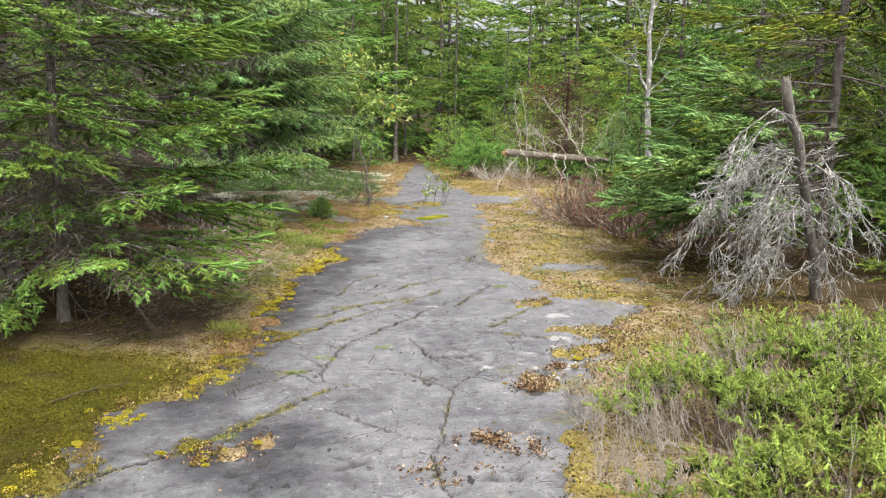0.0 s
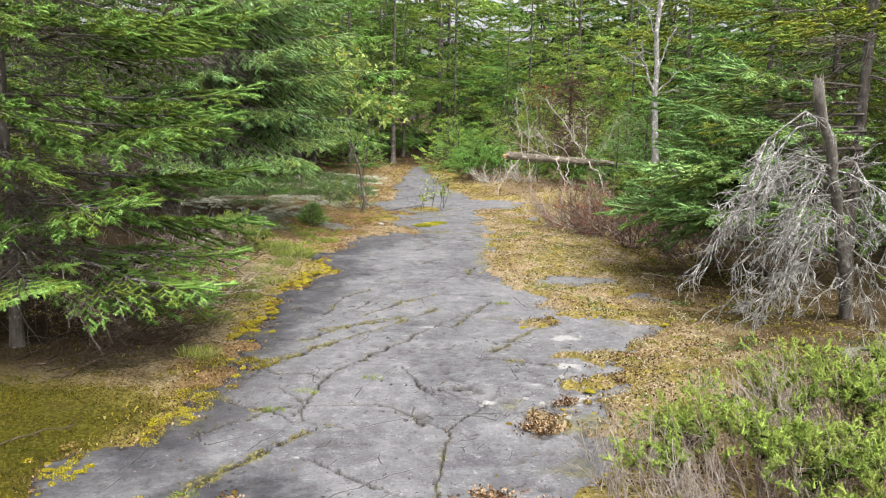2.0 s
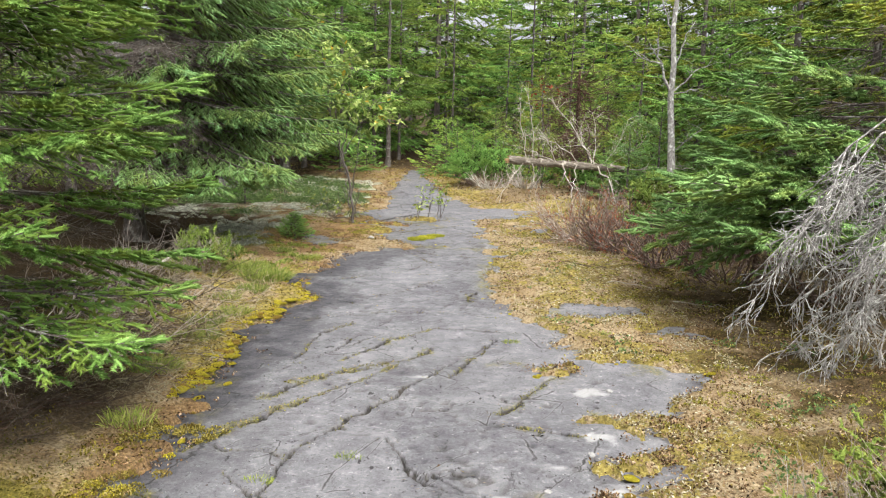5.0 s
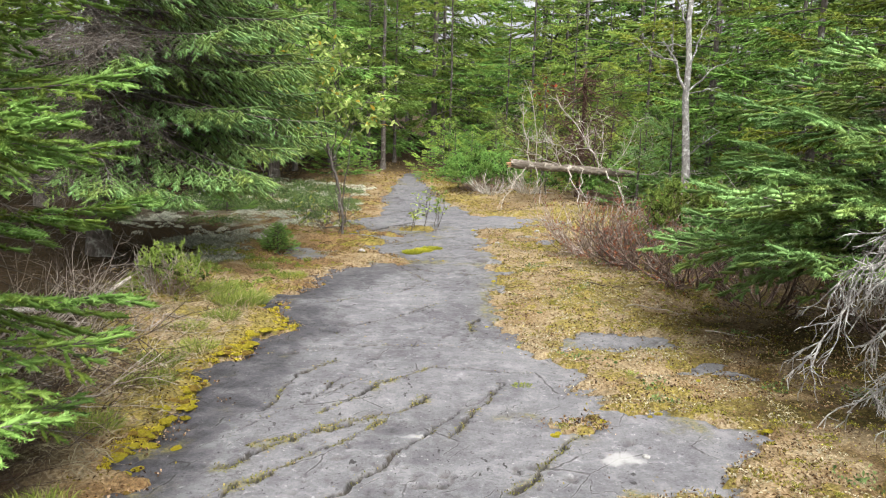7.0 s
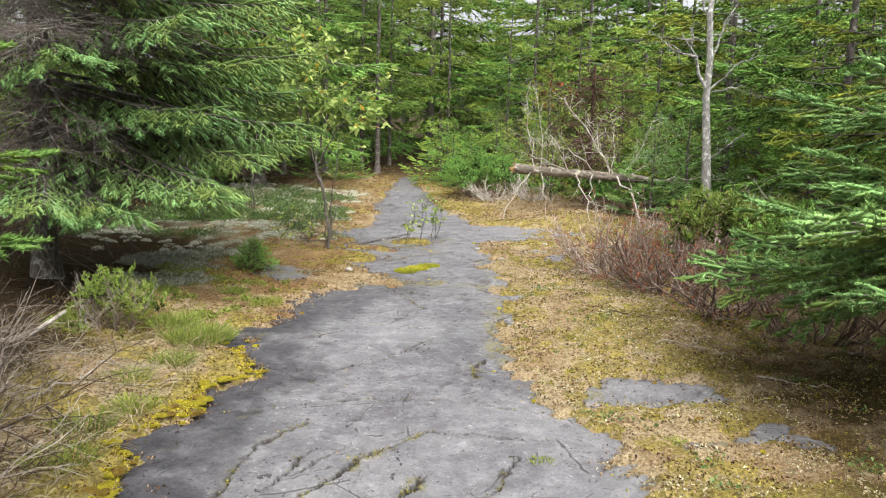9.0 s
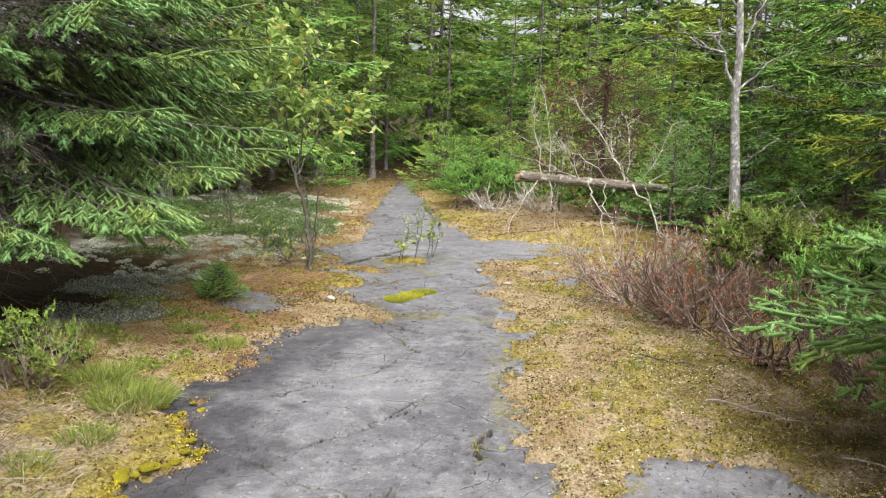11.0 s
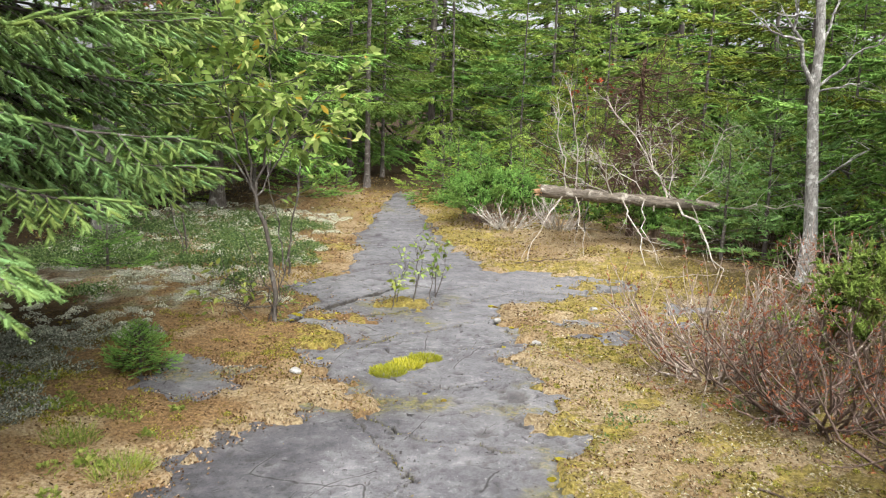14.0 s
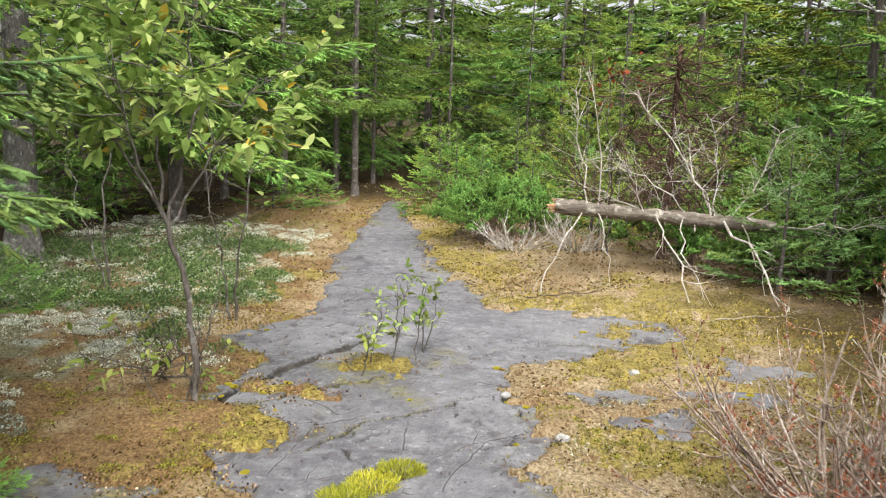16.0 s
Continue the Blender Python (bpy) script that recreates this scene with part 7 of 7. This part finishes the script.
    cover("reindeer_lichen", "grey-green lichen mats under the spruce", "lichen", p[:14000] + rng.uniform(0, 0.03, (len(p[:14000]), 1)) * [0, 0, 1], rng, M_GREYLICHEN, 0.016, 0.009, 1.0)
    c, d = scatter(rng, 2600, -4.4, -1.55, 12.9, 20.5, lambda x, y, d: (d < -0.3) & ((y > 14.0) | (x < -2.45)) & (fbm(x, y, 1.7, 4, 131) + 0.12 * (x > -2.6) > 0.0))
    p = domes(rng, c[:420], 130, 0.035, 0.085, 0.55)
    cover("reindeer_lichen", "pale domed cushions of reindeer lichen", "lichen", p, rng, M_LICHEN, 0.012, 0.009, 0.9)
    c, d = scatter(rng, 2600, -4.5, -1.75, 13.6, 18.5, lambda x, y, d: (d < -0.3) & (fbm(x, y, 1.5, 4, 141) > -0.02))
    p = domes(rng, c[:300], 110, 0.06, 0.17, 0.75)
    cover("heath_plants", "dark green clumps of low heath plants", "heath", p, rng, M_HEATH_LEAF, 0.024, 0.013, 0.7)
    p, d = scatter(rng, 36000, -4.4, -1.9, 11.0, 18.5, lambda x, y, d: (d < -0.4) & (y > 13.2) & (fbm(x, y, 1.5, 4, 141) + 0.2 * ((y > 14.6) & (x < -2.3)) > 0.1))
    cover("heath_plants", "low dark green heath plants", "heath", p + rng.uniform(0, 0.12, (len(p), 1)) * [0, 0, 1], rng, M_HEATH_LEAF, 0.026, 0.014, 0.6)
    c, d = scatter(rng, 9000, -3.0, -1.25, 9.6, 13.6, lambda x, y, d: (d < -0.03) & (fbm(x, y, 2.1, 3, 159) > 0.04))
    p = domes(rng, c[:170], 80, 0.02, 0.07, 0.4)
    cover("moss_cover", "yellow-green moss cushions in the needle litter", "moss", p, rng, M_MOSSCLUMP, 0.010, 0.006, 0.9)
    c, d = scatter(rng, 3000, -3.0, -1.7, 9.6, 12.4, lambda x, y, d: (d < -0.25) & (fbm(x, y, 1.7, 3, 160) > 0.12))
    p = domes(rng, c[:60], 45, 0.03, 0.08, 0.6)
    cover("heath_plants", "small bright green herbs in the moss", "heath", p, rng, M_GREENGRASS, 0.03, 0.013, 0.8)
    p, d = scatter(rng, 2200, -2.7, -1.75, 6.6, 10.2, lambda x, y, d: (d < -0.12))
    cover("straw", "flattened straw-coloured dead grass", "dead grass", p, rng, M_STRAW, 0.17, 0.005, 0.10)
    heaps = np.array([(0.14, 5.2), (0.2, 5.32), (0.36, 7.4), (0.8, 6.5), (0.32, 5.62), (0.6, 6.05), (0.09, 4.31), (0.7, 6.25), (-0.15, 4.39), (-0.28, 4.03)])
    pick = rng.integers(len(heaps), size=9000)
    p = heaps[pick] + rng.normal(size=(9000, 2)) * [0.075, 0.05] * rng.uniform(0.45, 1.25, (len(heaps), 1))[pick]
    p = p[fbm(p[:, 0], p[:, 1], 11, 4, 163) > 0.06]
    p = np.stack([p[:, 0], p[:, 1], rock_z(p[:, 0], p[:, 1]) + 0.03 * rng.random(len(p)) ** 2 + 0.006], 1)
    cover("leaf_heaps", "heaps of brown dead leaves and moss clods on the rock", "leaf litter", p, rng, M_HEAP, 0.017, 0.009, 0.5)
    p, d = scatter(rng, 9000, 0.1, 2.2, 4.6, 8.2, lambda x, y, d: (d < 0.05) & (d > -0.2) & (fbm(x, y, 3.1, 3, 164) > 0.06))
    cover("leaf_heaps", "dead brown leaves gathered along the rim of the rock", "leaf litter", p + [0, 0, 0.008], rng, M_HEAP, 0.017, 0.010, 0.4)
    p, d = scatter(rng, 40000, -2.3, -0.9, 3.4, 14.5, lambda x, y, d: (np.abs(d - 0.02) < 0.06) & (fbm(x, y, 5, 3, 165) > -0.05))
    cover("leaf_heaps", "dark crumbs of soil and bark along the rim of the rock", "leaf litter", p[:9000] + [0, 0, 0.005], rng, M_HEAP, 0.015, 0.010, 0.5)
    p, d = scatter(rng, 90000, 0.1, 2.6, 4.6, 14.5, lambda x, y, d: (d < -0.02) & (fbm(x, y, 6.5, 3, 166) > 0.24))
    cover("bright_moss", "small yellow moss clumps among the litter", "moss", p[:9000], rng, M_MOSSCLUMP, 0.014, 0.008, 0.9)
    p, d = scatter(rng, 60000, 0.1, 2.8, 4.6, 14.5, lambda x, y, d: (d < 0) & (fbm(x, y, 4.5, 3, 167) > 0.12))
    cover("leaf_heaps", "dark brown crumbs and old leaves among the moss", "leaf litter", p[:12000] + [0, 0, 0.004], rng, M_HEAP, 0.017, 0.010, 0.4)
    p, d = scatter(rng, 30000, 0.3, 2.4, 5.2, 12.0, lambda x, y, d: (d < -0.1) & (fbm(x, y, 3.5, 3, 168) > 0.33))
    cover("heath_plants", "small green leafy herbs in the moss", "heath", p[:1800] + rng.uniform(0, 0.03, (len(p[:1800]), 1)) * [0, 0, 1], rng, M_HEATH_LEAF, 0.022, 0.012, 0.7)
    p, d = scatter(rng, 50000, 0.1, 1.5, 4.8, 14.0, lambda x, y, d: (d < 0) & (fbm(x, y, 5.5, 3, 169) > 0.02))
    cover("leaf_litter", "bleached grass bits and leaf scraps among the moss", "leaf litter", p[:12000] + [0, 0, 0.006], rng, M_SCRAP, 0.02, 0.007, 0.25)
    p, d = scatter(rng, 2500, 0.2, 3.0, 3.5, 13, lambda x, y, d: d < -0.05)
    cover("fallen_twigs", "tiny fallen twigs and needles", "twigs", p + [0, 0, 0.008], rng, M_LITTER, 0.07, 0.004, 0.08)


ground_cover()
